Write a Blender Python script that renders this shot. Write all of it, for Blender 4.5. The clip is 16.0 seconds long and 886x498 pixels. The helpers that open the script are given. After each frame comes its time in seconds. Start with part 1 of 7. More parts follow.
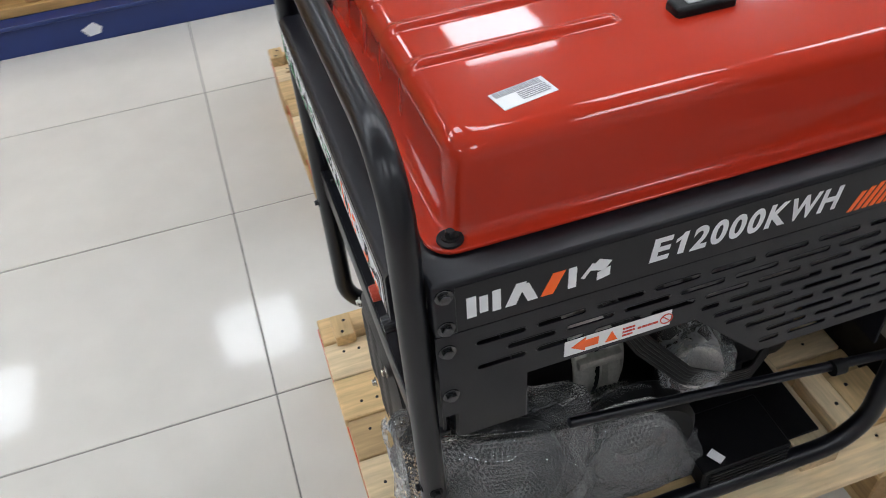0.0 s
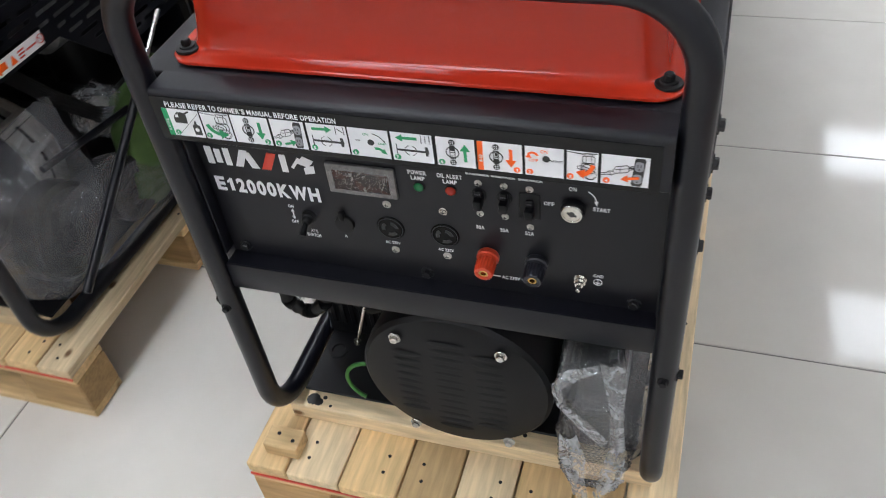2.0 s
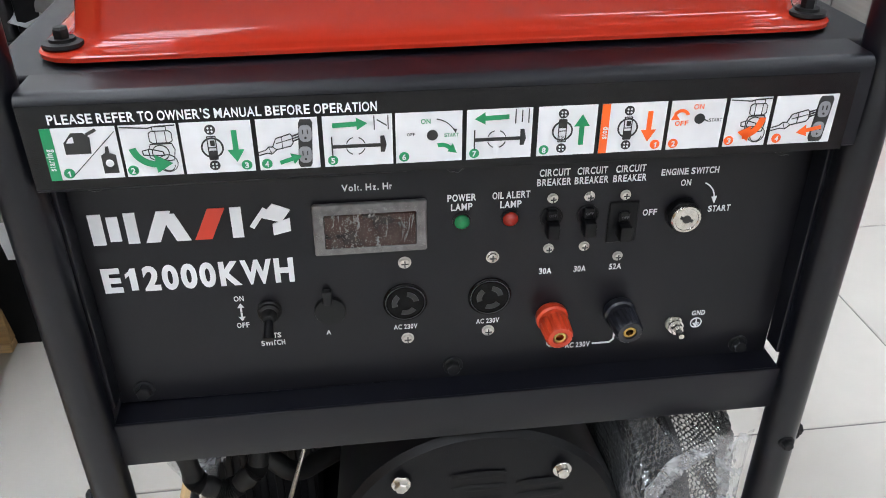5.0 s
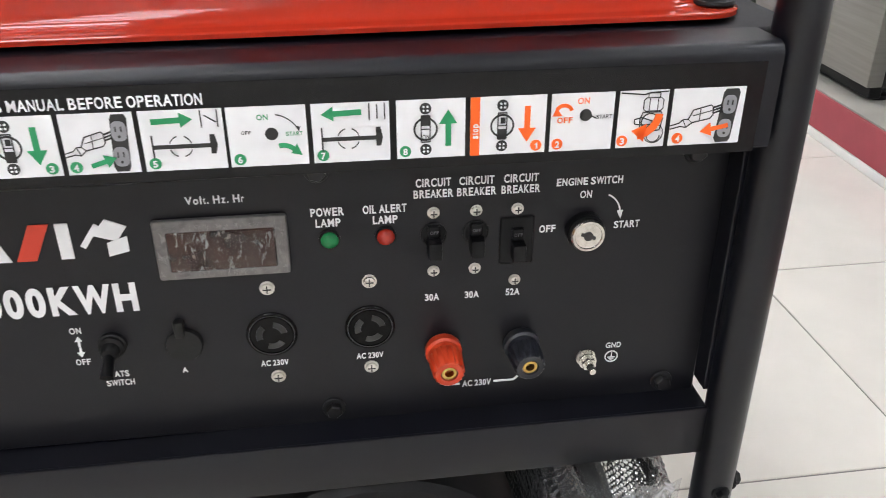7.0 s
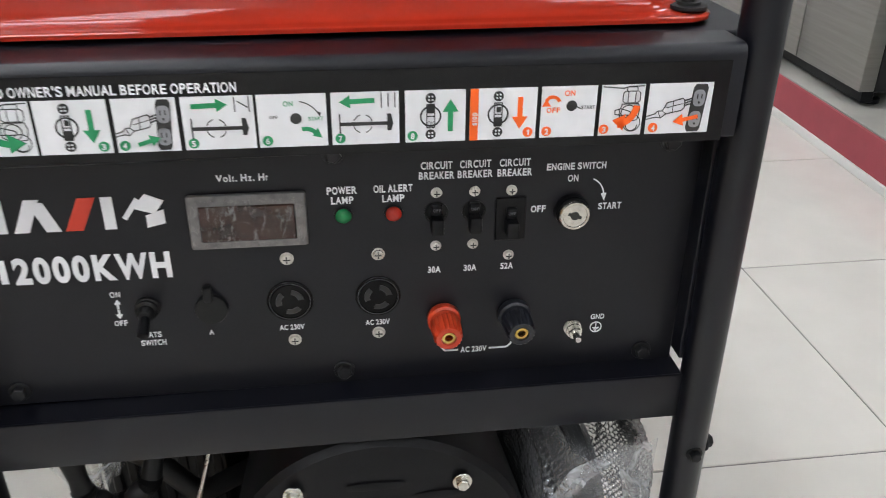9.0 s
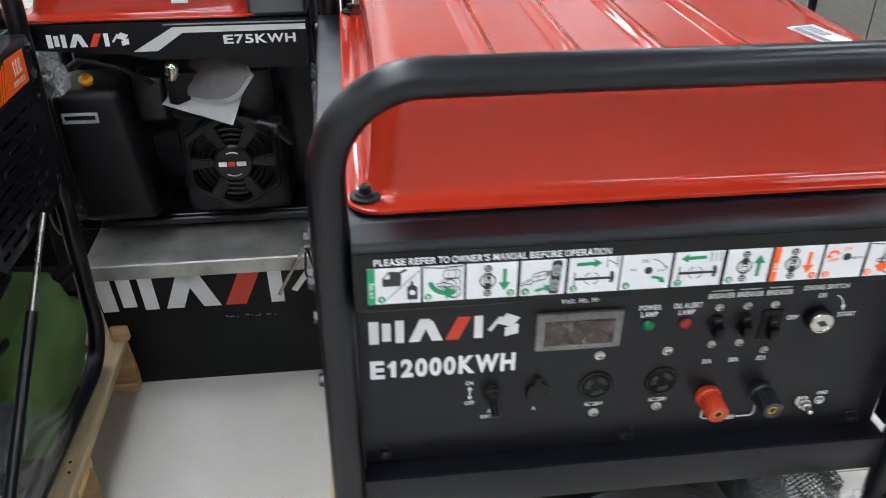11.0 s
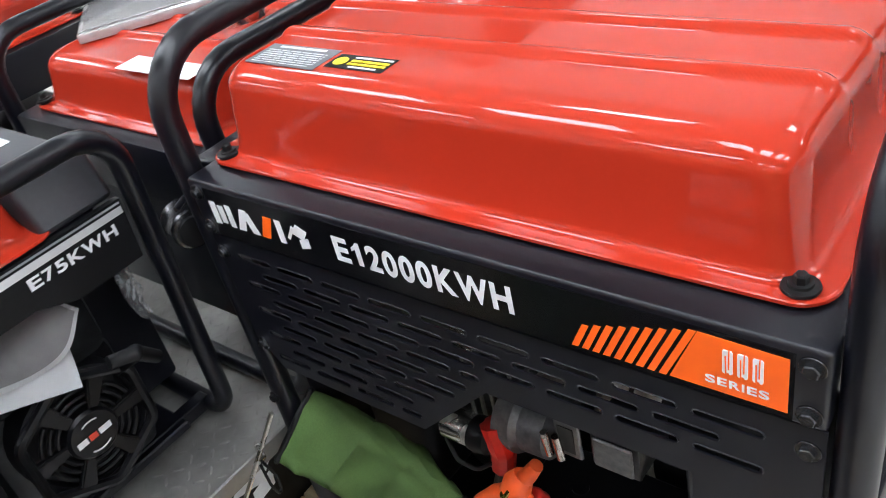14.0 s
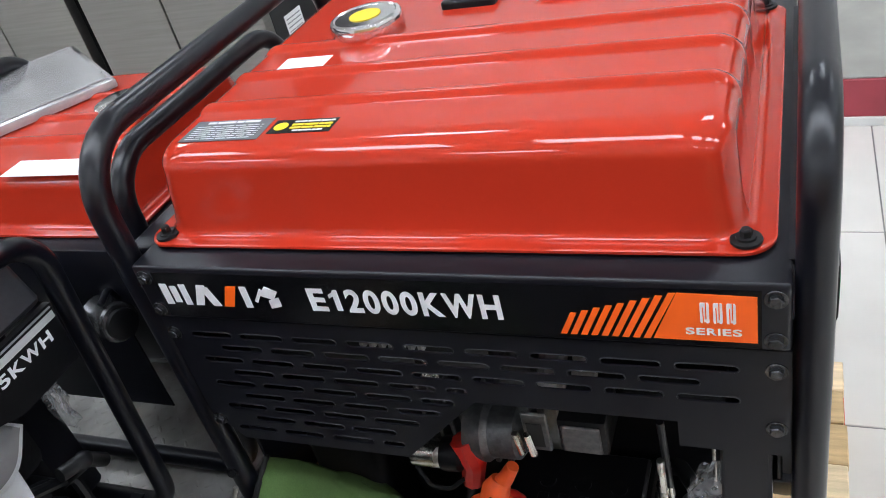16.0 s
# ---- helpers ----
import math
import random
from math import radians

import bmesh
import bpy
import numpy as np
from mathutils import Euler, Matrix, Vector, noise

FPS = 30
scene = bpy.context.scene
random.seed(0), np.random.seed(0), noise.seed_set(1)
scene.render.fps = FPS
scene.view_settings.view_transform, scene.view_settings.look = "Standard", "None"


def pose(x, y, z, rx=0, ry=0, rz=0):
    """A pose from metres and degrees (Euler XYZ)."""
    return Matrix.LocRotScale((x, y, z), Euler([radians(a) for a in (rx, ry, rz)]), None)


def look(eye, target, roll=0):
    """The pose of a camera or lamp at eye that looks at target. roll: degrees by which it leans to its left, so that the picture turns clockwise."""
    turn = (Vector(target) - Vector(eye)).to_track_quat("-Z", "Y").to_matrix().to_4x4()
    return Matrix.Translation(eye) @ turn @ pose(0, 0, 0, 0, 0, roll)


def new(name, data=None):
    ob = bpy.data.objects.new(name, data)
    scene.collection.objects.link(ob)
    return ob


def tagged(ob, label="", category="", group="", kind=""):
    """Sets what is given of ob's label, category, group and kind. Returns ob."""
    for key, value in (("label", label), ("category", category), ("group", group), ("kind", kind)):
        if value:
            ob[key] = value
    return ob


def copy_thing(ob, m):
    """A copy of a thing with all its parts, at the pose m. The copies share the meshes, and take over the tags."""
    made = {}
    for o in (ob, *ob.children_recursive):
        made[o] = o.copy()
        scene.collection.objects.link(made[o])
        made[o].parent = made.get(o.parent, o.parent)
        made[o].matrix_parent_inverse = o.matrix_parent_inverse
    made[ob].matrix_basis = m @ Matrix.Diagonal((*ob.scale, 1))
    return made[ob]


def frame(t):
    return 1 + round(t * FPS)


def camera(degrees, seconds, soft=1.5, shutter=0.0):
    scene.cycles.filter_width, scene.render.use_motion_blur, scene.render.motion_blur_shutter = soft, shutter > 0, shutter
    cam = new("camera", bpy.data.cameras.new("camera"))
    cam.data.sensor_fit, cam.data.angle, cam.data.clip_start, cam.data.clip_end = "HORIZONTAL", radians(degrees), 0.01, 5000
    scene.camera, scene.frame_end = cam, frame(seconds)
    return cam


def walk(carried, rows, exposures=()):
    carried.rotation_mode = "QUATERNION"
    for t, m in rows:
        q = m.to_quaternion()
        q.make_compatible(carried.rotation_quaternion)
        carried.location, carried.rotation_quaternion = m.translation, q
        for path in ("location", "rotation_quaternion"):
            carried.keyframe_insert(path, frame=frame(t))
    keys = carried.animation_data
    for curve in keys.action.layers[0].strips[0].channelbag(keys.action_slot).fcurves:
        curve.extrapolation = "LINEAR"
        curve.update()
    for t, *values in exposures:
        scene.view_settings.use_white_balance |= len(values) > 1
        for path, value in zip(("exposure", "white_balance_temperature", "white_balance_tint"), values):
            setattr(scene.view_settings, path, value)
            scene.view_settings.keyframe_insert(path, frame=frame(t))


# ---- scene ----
cam = camera(56.2, 16.0, soft=0.9, shutter=0.4)
PATH = [
    (0, (0.839, -0.117, 1.412), (-0.559, 0.272, 0.036), -4.7),
    (0.5, (0.719, -0.245, 1.357), (-0.56, 0.436, -0.023), -2.3),
    (1, (0.543, -0.381, 1.31), (-0.521, 0.594, -0.075), -1.8),
    (1.5, (0.424, -0.512, 1.308), (-0.394, 0.687, -0.068), -5.4),
    (2, (0.295, -0.648, 1.313), (-0.251, 0.689, -0.071), -8.0),
    (2.5, (0.109, -0.593, 1.227), (-0.215, 0.81, -0.161), -5.0),
    (3, (0.003, -0.559, 1.194), (-0.072, 0.901, -0.17), -2.7),
    (5.5, (-0.078, -0.517, 1.006), (0.136, 1.207, 0.015), -0.3),
    (6, (-0.048, -0.506, 1.001), (0.172, 1.231, 0.033), -0.2),
    (6.5, (-0.015, -0.492, 0.986), (0.208, 1.253, 0.034), -0.3),
    (7, (0.015, -0.477, 0.971), (0.243, 1.273, 0.029), -0.5),
    (7.5, (0.033, -0.468, 0.963), (0.268, 1.284, 0.027), -0.7),
    (8, (0.039, -0.472, 0.95), (0.276, 1.279, 0.013), -0.7),
    (10.5, (-0.174, -0.651, 1.145), (0.027, 1.08, 0.164), 1.7),
    (11, (-0.273, -0.61, 1.192), (-0.07, 1.099, 0.173), 0.1),
    (11.5, (-0.392, -0.473, 1.185), (-0.061, 1.197, 0.135), -3.2),
    (12, (-0.499, -0.358, 1.202), (-0.086, 1.285, 0.139), -5.4),
    (12.5, (-0.62, -0.302, 1.243), (0.041, 1.236, 0.148), -9.4),
    (13, (-0.714, -0.244, 1.252), (0.286, 1.091, 0.148), -11.0),
    (13.5, (-0.711, -0.146, 1.232), (0.381, 1.105, 0.117), -13.2),
    (14, (-0.737, -0.083, 1.253), (0.44, 1.077, 0.126), -13.7),
    (14.5, (-0.807, -0.046, 1.29), (0.525, 0.876, 0.118), -16.7),
    (15, (-0.852, -0.024, 1.304), (0.579, 0.781, 0.162), -17.5),
    (15.5, (-0.868, -0.003, 1.311), (0.597, 0.787, 0.202), -16.3),
    (16, (-0.879, 0.014, 1.303), (0.595, 0.791, 0.197), -15.4),
]
walk(cam, [(t, look(eye, target, roll)) for t, eye, target, roll in PATH], [
    (0, -0.4, 6500, 10), (1, -0.28, 6450, 10), (2, -0.22, 6450, 11), (3, -0.38, 6150, 10), (5.5, 0.2, 6500, 11), (6.5, 0.24, 6700, 12), (7.25, 0.08, 6800, 12), (8, -0.12, 6800, 12),
    (10.5, -0.06, 6300, 8), (11.5, 0.16, 6300, 8), (12.5, 0.42, 6350, 9), (13, 0.5, 6400, 10), (14, 0.42, 6350, 10), (15, 0.22, 6300, 10), (16, 0.1, 6250, 10)])


# ---- light: closed shop lit by square ceiling panels ----
CEILING_Z = 3.0
PANEL_GLOW = 15.0
world = bpy.data.worlds.new("shop_world")
world.use_nodes = True
world.node_tree.nodes["Background"].inputs[0].default_value = (0.9, 0.95, 1.0, 1)
world.node_tree.nodes["Background"].inputs[1].default_value = 0.05
scene.world = world


# ---- materials ----
def material(name, color, rough=0.5, metal=0.0, grain=0.0, scale=60.0, bump=0.0, bump_scale=300.0, stretch=(1, 1, 1), coat=0.0,
             spots=0.0, spot_scale=8.0, rough_var=0.0, random_tint=0.0, glow=0.0, spec=0.5):
    """A node material: a base colour varied at two scales, with fine relief and uneven gloss."""
    m = bpy.data.materials.new(name)
    m.use_nodes = True
    nt = m.node_tree
    n, link = nt.nodes, nt.links.new
    b = n["Principled BSDF"]
    b.inputs["Base Color"].default_value = (*color, 1)
    b.inputs["Roughness"].default_value = rough
    b.inputs["Metallic"].default_value = metal
    b.inputs["Coat Weight"].default_value = coat
    b.inputs["Specular IOR Level"].default_value = spec
    b.inputs["Coat Roughness"].default_value = 0.04
    if glow:
        b.inputs["Emission Color"].default_value = (*color, 1)
        b.inputs["Emission Strength"].default_value = glow
    co = n.new("ShaderNodeTexCoord")
    mp = n.new("ShaderNodeMapping")
    mp.inputs["Scale"].default_value = stretch
    link(co.outputs["Object"], mp.inputs["Vector"])

    def noise_node(sc, detail=4):
        t = n.new("ShaderNodeTexNoise")
        t.inputs["Scale"].default_value, t.inputs["Detail"].default_value = sc, detail
        link(mp.outputs["Vector"], t.inputs["Vector"])
        return t

    if grain or spots or random_tint:
        add = n.new("ShaderNodeMath")
        add.operation = "ADD"
        add.inputs[0].default_value = add.inputs[1].default_value = 0
        last = None
        for amount, sc in ((grain, scale), (spots, spot_scale)):
            if not amount:
                continue
            t = noise_node(sc)
            r = n.new("ShaderNodeMapRange")
            r.inputs["From Min"].default_value, r.inputs["From Max"].default_value = 0.3, 0.7
            r.inputs["To Min"].default_value, r.inputs["To Max"].default_value = 1 - amount, 1 + amount
            link(t.outputs["Fac"], r.inputs["Value"])
            if last is None:
                last = r.outputs["Result"]
            else:
                mul = n.new("ShaderNodeMath")
                mul.operation = "MULTIPLY"
                link(last, mul.inputs[0]), link(r.outputs["Result"], mul.inputs[1])
                last = mul.outputs[0]
        if random_tint:
            oi = n.new("ShaderNodeObjectInfo")
            r = n.new("ShaderNodeMapRange")
            r.inputs["To Min"].default_value, r.inputs["To Max"].default_value = 1 - random_tint, 1 + random_tint
            link(oi.outputs["Random"], r.inputs["Value"])
            if last is None:
                last = r.outputs["Result"]
            else:
                mul = n.new("ShaderNodeMath")
                mul.operation = "MULTIPLY"
                link(last, mul.inputs[0]), link(r.outputs["Result"], mul.inputs[1])
                last = mul.outputs[0]
        vm = n.new("ShaderNodeVectorMath")
        vm.operation = "SCALE"
        vm.inputs[0].default_value = color
        link(last, vm.inputs["Scale"])
        link(vm.outputs["Vector"], b.inputs["Base Color"])
        n.remove(add)
    if rough_var:
        t = noise_node(spot_scale * 2)
        r = n.new("ShaderNodeMapRange")
        r.inputs["From Min"].default_value, r.inputs["From Max"].default_value = 0.3, 0.7
        r.inputs["To Min"].default_value, r.inputs["To Max"].default_value = max(rough - rough_var, 0.02), rough + rough_var
        link(t.outputs["Fac"], r.inputs["Value"]), link(r.outputs["Result"], b.inputs["Roughness"])
    if bump:
        t = noise_node(bump_scale, 3)
        bp = n.new("ShaderNodeBump")
        bp.inputs["Strength"].default_value, bp.inputs["Distance"].default_value = bump, 0.001
        link(t.outputs["Fac"], bp.inputs["Height"]), link(bp.outputs["Normal"], b.inputs["Normal"])
    return m


def wood_material(name, color):
    m = material(name, color, 0.75, grain=0.16, scale=14, stretch=(1, 9, 9), spots=0.12, spot_scale=4, bump=0.35, bump_scale=60, random_tint=0.24)
    n, link = m.node_tree.nodes, m.node_tree.links.new
    b = n["Principled BSDF"]
    vo = n.new("ShaderNodeTexVoronoi")
    vo.inputs["Scale"].default_value = 11
    co, mp = n.new("ShaderNodeTexCoord"), n.new("ShaderNodeMapping")
    mp.inputs["Scale"].default_value = (0.7, 1.1, 1.1)
    oi = n.new("ShaderNodeObjectInfo")
    link(co.outputs["Object"], mp.inputs["Vector"])
    link(oi.outputs["Random"], mp.inputs["Location"])
    link(mp.outputs["Vector"], vo.inputs["Vector"])
    ramp = n.new("ShaderNodeValToRGB")
    ramp.color_ramp.elements[0].position, ramp.color_ramp.elements[0].color = 0.05, (0.25, 0.16, 0.1, 1)
    ramp.color_ramp.elements[1].position, ramp.color_ramp.elements[1].color = 0.11, (1, 1, 1, 1)
    link(vo.outputs["Distance"], ramp.inputs["Fac"])
    mix = n.new("ShaderNodeMix")
    mix.data_type, mix.blend_type = "RGBA", "MULTIPLY"
    mix.inputs[0].default_value = 1
    src = b.inputs["Base Color"].links[0].from_socket
    link(src, mix.inputs[6]), link(ramp.outputs["Color"], mix.inputs[7])
    link(mix.outputs[2], b.inputs["Base Color"])
    return m


def film_material(name, tint, see, cells=0.0, rough=0.12, crumple=0.6, vary=0.2, folds=9.0, gloss=False, ior=1.7):
    """Clear plastic film: part of the light goes straight through; with air cells if cells is set (metres apart)."""
    m = bpy.data.materials.new(name)
    m.use_nodes = True
    n, link = m.node_tree.nodes, m.node_tree.links.new
    b = n["Principled BSDF"]
    b.inputs["Base Color"].default_value = (*tint, 1)
    b.inputs["Roughness"].default_value = rough
    b.inputs["Specular IOR Level"].default_value = 0.9
    b.inputs["Coat Weight"].default_value = 0.6
    tr = n.new("ShaderNodeBsdfTransparent")
    mix = n.new("ShaderNodeMixShader")
    out = n["Material Output"]
    co = n.new("ShaderNodeTexCoord")
    wr = n.new("ShaderNodeTexNoise")
    wr.inputs["Scale"].default_value, wr.inputs["Detail"].default_value, wr.inputs["Distortion"].default_value = 16, 6, 1.2
    link(co.outputs["Object"], wr.inputs["Vector"])
    bp = n.new("ShaderNodeBump")
    bp.inputs["Strength"].default_value, bp.inputs["Distance"].default_value = crumple, 0.005
    link(wr.outputs["Fac"], bp.inputs["Height"])
    # pale folds along the ridges of a second noise, clear film between them
    fold = n.new("ShaderNodeTexNoise")
    fold.inputs["Scale"].default_value, fold.inputs["Detail"].default_value, fold.inputs["Distortion"].default_value = folds, 3, 0.8
    link(co.outputs["Object"], fold.inputs["Vector"])
    half, dist = n.new("ShaderNodeMath"), n.new("ShaderNodeMath")
    half.operation, dist.operation = "SUBTRACT", "ABSOLUTE"
    half.inputs[1].default_value = 0.5
    link(fold.outputs["Fac"], half.inputs[0]), link(half.outputs[0], dist.inputs[0])
    fac = n.new("ShaderNodeMapRange")
    fac.inputs["From Min"].default_value, fac.inputs["From Max"].default_value = 0.0, 0.07
    fac.inputs["To Min"].default_value, fac.inputs["To Max"].default_value = max(see - vary, 0), see
    link(dist.outputs[0], fac.inputs["Value"])
    normal = bp.outputs["Normal"]
    if cells:
        vo = n.new("ShaderNodeTexVoronoi")
        vo.inputs["Scale"].default_value, vo.inputs["Randomness"].default_value = 1 / cells, 0.25
        link(co.outputs["Object"], vo.inputs["Vector"])
        b2 = n.new("ShaderNodeBump")
        b2.inputs["Strength"].default_value, b2.inputs["Distance"].default_value = 0.9, 0.004
        b2.invert = True
        link(vo.outputs["Distance"], b2.inputs["Height"]), link(normal, b2.inputs["Normal"])
        normal = b2.outputs["Normal"]
    link(normal, b.inputs["Normal"])
    link(fac.outputs["Result"], mix.inputs[0])
    link(b.outputs[0], mix.inputs[1]), link(tr.outputs[0], mix.inputs[2])
    link(mix.outputs[0], out.inputs["Surface"])
    if gloss:
        fr, gl, top = n.new("ShaderNodeFresnel"), n.new("ShaderNodeBsdfGlossy"), n.new("ShaderNodeMixShader")
        fr.inputs["IOR"].default_value, gl.inputs["Roughness"].default_value = ior, 0.12
        link(fr.outputs[0], top.inputs[0]), link(mix.outputs[0], top.inputs[1]), link(gl.outputs[0], top.inputs[2])
        link(top.outputs[0], out.inputs["Surface"])
    return m


RED = material("red_gloss_paint", (0.44, 0.03, 0.013), 0.2, spec=0.03, coat=0.78, grain=0.03, scale=3, bump=0.45, bump_scale=13, rough_var=0.04, spot_scale=6)
BLACK = material("black_powder_coat", (0.0042, 0.0044, 0.0078), 0.37, spec=0.37, grain=0.12, scale=400, bump=0.12, bump_scale=1400, spots=0.1, spot_scale=7, rough_var=0.06)
TUBE = material("black_satin_tube", (0.004, 0.0043, 0.0074), 0.3, spec=0.4, grain=0.12, scale=300, bump=0.05, bump_scale=1100, spots=0.12, spot_scale=9, rough_var=0.015)
PANEL = material("black_printed_panel", (0.0066, 0.0065, 0.0094), 0.36, spec=0.32, grain=0.1, scale=500, bump=0.08, bump_scale=1600, spots=0.08, spot_scale=6)
STICKER = material("black_gloss_sticker", (0.004, 0.004, 0.005), 0.2, spec=0.3, grain=0.1, scale=20)
PLASTIC = material("black_moulded_plastic", (0.0038, 0.0038, 0.0048), 0.42, spec=0.23, grain=0.15, scale=200, bump=0.2, bump_scale=700)
SOCKET = material("satin_black_socket", (0.0022, 0.0022, 0.0026), 0.22, spec=0.16, grain=0.1, scale=150)
FANGREY = material("satin_black_fan_plastic", (0.0055, 0.0055, 0.0065), 0.32, spec=0.28, grain=0.1, scale=150, bump=0.1, bump_scale=600)
OILYELLOW = material("amber_plastic", (0.75, 0.36, 0.02), 0.35, grain=0.1, scale=90)
RUBBER = material("black_rubber", (0.005, 0.005, 0.0054), 0.55, spec=0.35, grain=0.2, scale=90, bump=0.2)
GREYPLASTIC = material("dark_grey_plastic", (0.03, 0.031, 0.036), 0.42, grain=0.1, scale=150, bump=0.15, bump_scale=600)
WHITE = material("white_print", (0.78, 0.78, 0.8), 0.4, grain=0.03, scale=80)
PAPER = material("white_paper", (0.8, 0.805, 0.81), 0.6, grain=0.04, scale=20, bump=0.1, bump_scale=90)
PRINTGREY = material("silver_grey_print", (0.28, 0.28, 0.3), 0.35, grain=0.1, scale=60)
PLATEGREY = material("grey_plate_print", (0.11, 0.11, 0.12), 0.35, grain=0.15, scale=60)
INK = material("black_ink", (0.02, 0.02, 0.02), 0.5, grain=0.1, scale=50)
ORANGE = material("orange_print", (0.95, 0.13, 0.008), 0.4, grain=0.04, scale=40)
REDPRINT = material("red_print", (0.62, 0.045, 0.02), 0.4, grain=0.04, scale=40)
GREENPRINT = material("green_print", (0.01, 0.27, 0.1), 0.4, grain=0.04, scale=40)
YELLOW = material("yellow_print", (0.85, 0.62, 0.02), 0.4, grain=0.04, scale=40)
STEEL = material("zinc_screw_steel", (0.62, 0.6, 0.56), 0.28, 1.0, grain=0.15, scale=300, rough_var=0.1)
CHROME = material("chromed_cap", (0.75, 0.75, 0.76), 0.12, 1.0, grain=0.08, scale=60, rough_var=0.05)
CASTALU = material("cast_aluminium", (0.16, 0.16, 0.162), 0.46, 0.7, grain=0.2, scale=120, bump=0.4, bump_scale=350)
BRIGHTALU = material("bright_cast_aluminium", (0.55, 0.55, 0.54), 0.42, 0.6, grain=0.15, scale=140, bump=0.4, bump_scale=350)
RAWALU = material("raw_cast_aluminium", (0.62, 0.6, 0.56), 0.5, 0.2, grain=0.12, scale=140, bump=0.4, bump_scale=350)
BRASS = material("brass_insert", (0.6, 0.4, 0.13), 0.25, 1.0, grain=0.1, scale=200)
BOLTZINC = material("black_zinc", (0.075, 0.075, 0.08), 0.26, 0.85, grain=0.3, scale=140, bump=0.2, bump_scale=300)
DARKSTEEL = material("dark_engine_metal", (0.02, 0.02, 0.022), 0.32, 0.5, grain=0.25, scale=90, bump=0.3, bump_scale=250)
POSTRED = material("red_knob_plastic", (0.52, 0.045, 0.014), 0.3, grain=0.06, scale=120)
POSTBLACK = material("black_knob_plastic", (0.012, 0.013, 0.018), 0.28, grain=0.1, scale=120)
LENSGREEN = material("green_lamp_lens", (0.006, 0.17, 0.05), 0.15, grain=0.15, scale=300)
LENSRED = material("red_lamp_lens", (0.33, 0.018, 0.009), 0.15, grain=0.15, scale=300)
DISPLAY = material("dark_red_display", (0.03, 0.012, 0.009), 0.2, grain=0.3, scale=60)
METERFRAME = material("clouded_meter_frame", (0.14, 0.132, 0.128), 0.35, grain=0.25, scale=160, bump=0.3, bump_scale=260)
REDCAP = material("red_rubber_boot", (0.6, 0.02, 0.012), 0.4, grain=0.1, scale=60)
ORANGECAP = material("orange_rubber_boot", (0.8, 0.1, 0.02), 0.45, grain=0.1, scale=60)
GREENCLOTH = material("green_canvas", (0.066, 0.122, 0.03), 0.85, grain=0.12, scale=500, bump=0.5, bump_scale=900, spots=0.15, spot_scale=9)
WIRE_GREEN = material("green_yellow_wire", (0.035, 0.16, 0.03), 0.4, grain=0.1, scale=80)
TILE = material("cream_polished_tile", (0.62, 0.588, 0.54), 0.078, spec=0.3, grain=0.035, scale=2.2, spots=0.02, spot_scale=9, rough_var=0.02)
GROUT = material("grey_grout", (0.2, 0.19, 0.175), 0.9, grain=0.15, scale=40)
PAINTWALL = material("white_wall_paint", (0.76, 0.75, 0.73), 0.8, grain=0.03, scale=3, bump=0.1, bump_scale=150)
CEILPAINT = material("white_ceiling_tile", (0.75, 0.75, 0.74), 0.85, grain=0.04, scale=6, bump=0.2, bump_scale=200)
GLOW = material("lit_diffuser", (0.9, 0.965, 1.04), 0.5, glow=PANEL_GLOW)
STAINLESS = material("brushed_stainless", (0.27, 0.262, 0.25), 0.33, 0.9, grain=0.08, scale=3, stretch=(1, 1, 30), spots=0.05, spot_scale=2, rough_var=0.05)
REDBASE = material("dull_red_plinth", (0.36, 0.05, 0.07), 0.5, grain=0.08, scale=8, bump=0.1)
BLUEBASE = material("blue_plinth", (0.012, 0.03, 0.14), 0.4, grain=0.1, scale=8, bump=0.1)
OAK = material("yellow_wood_shelf", (0.45, 0.27, 0.1), 0.55, grain=0.2, scale=6, stretch=(8, 1, 8), bump=0.15)
CARTON = material("brown_carton", (0.35, 0.2, 0.09), 0.8, grain=0.1, scale=9, bump=0.2)
PINE = wood_material("pallet_pine", (0.62, 0.43, 0.215))
PINEPALE = wood_material("pale_pine", (0.68, 0.53, 0.33))
BLOCKWOOD = wood_material("block_wood", (0.45, 0.28, 0.12))
BUBBLE = film_material("bubble_wrap", (0.6, 0.61, 0.62), 0.965, rough=0.08, crumple=0.06, vary=0.1, folds=4.5, gloss=True, ior=1.34)
# whiter film that stands in for the glint on the air-cell rims
RIMGLINT = film_material("rim_glint_wrap", (0.66, 0.67, 0.69), 0.8, rough=0.1, crumple=0.06, vary=0.14, folds=6.0, gloss=True, ior=1.4)
DULLFILM = film_material("dull_film", (0.34, 0.34, 0.36), 0.8, rough=0.16, crumple=0.5, vary=0.14, folds=7.0)
MILKFILM = film_material("milky_film", (0.74, 0.75, 0.76), 0.72, rough=0.15, crumple=0.8, vary=0.3, folds=34.0)
FILM = film_material("clear_film", (0.62, 0.63, 0.65), 0.87, rough=0.08, crumple=0.9, vary=0.35, folds=12.0)


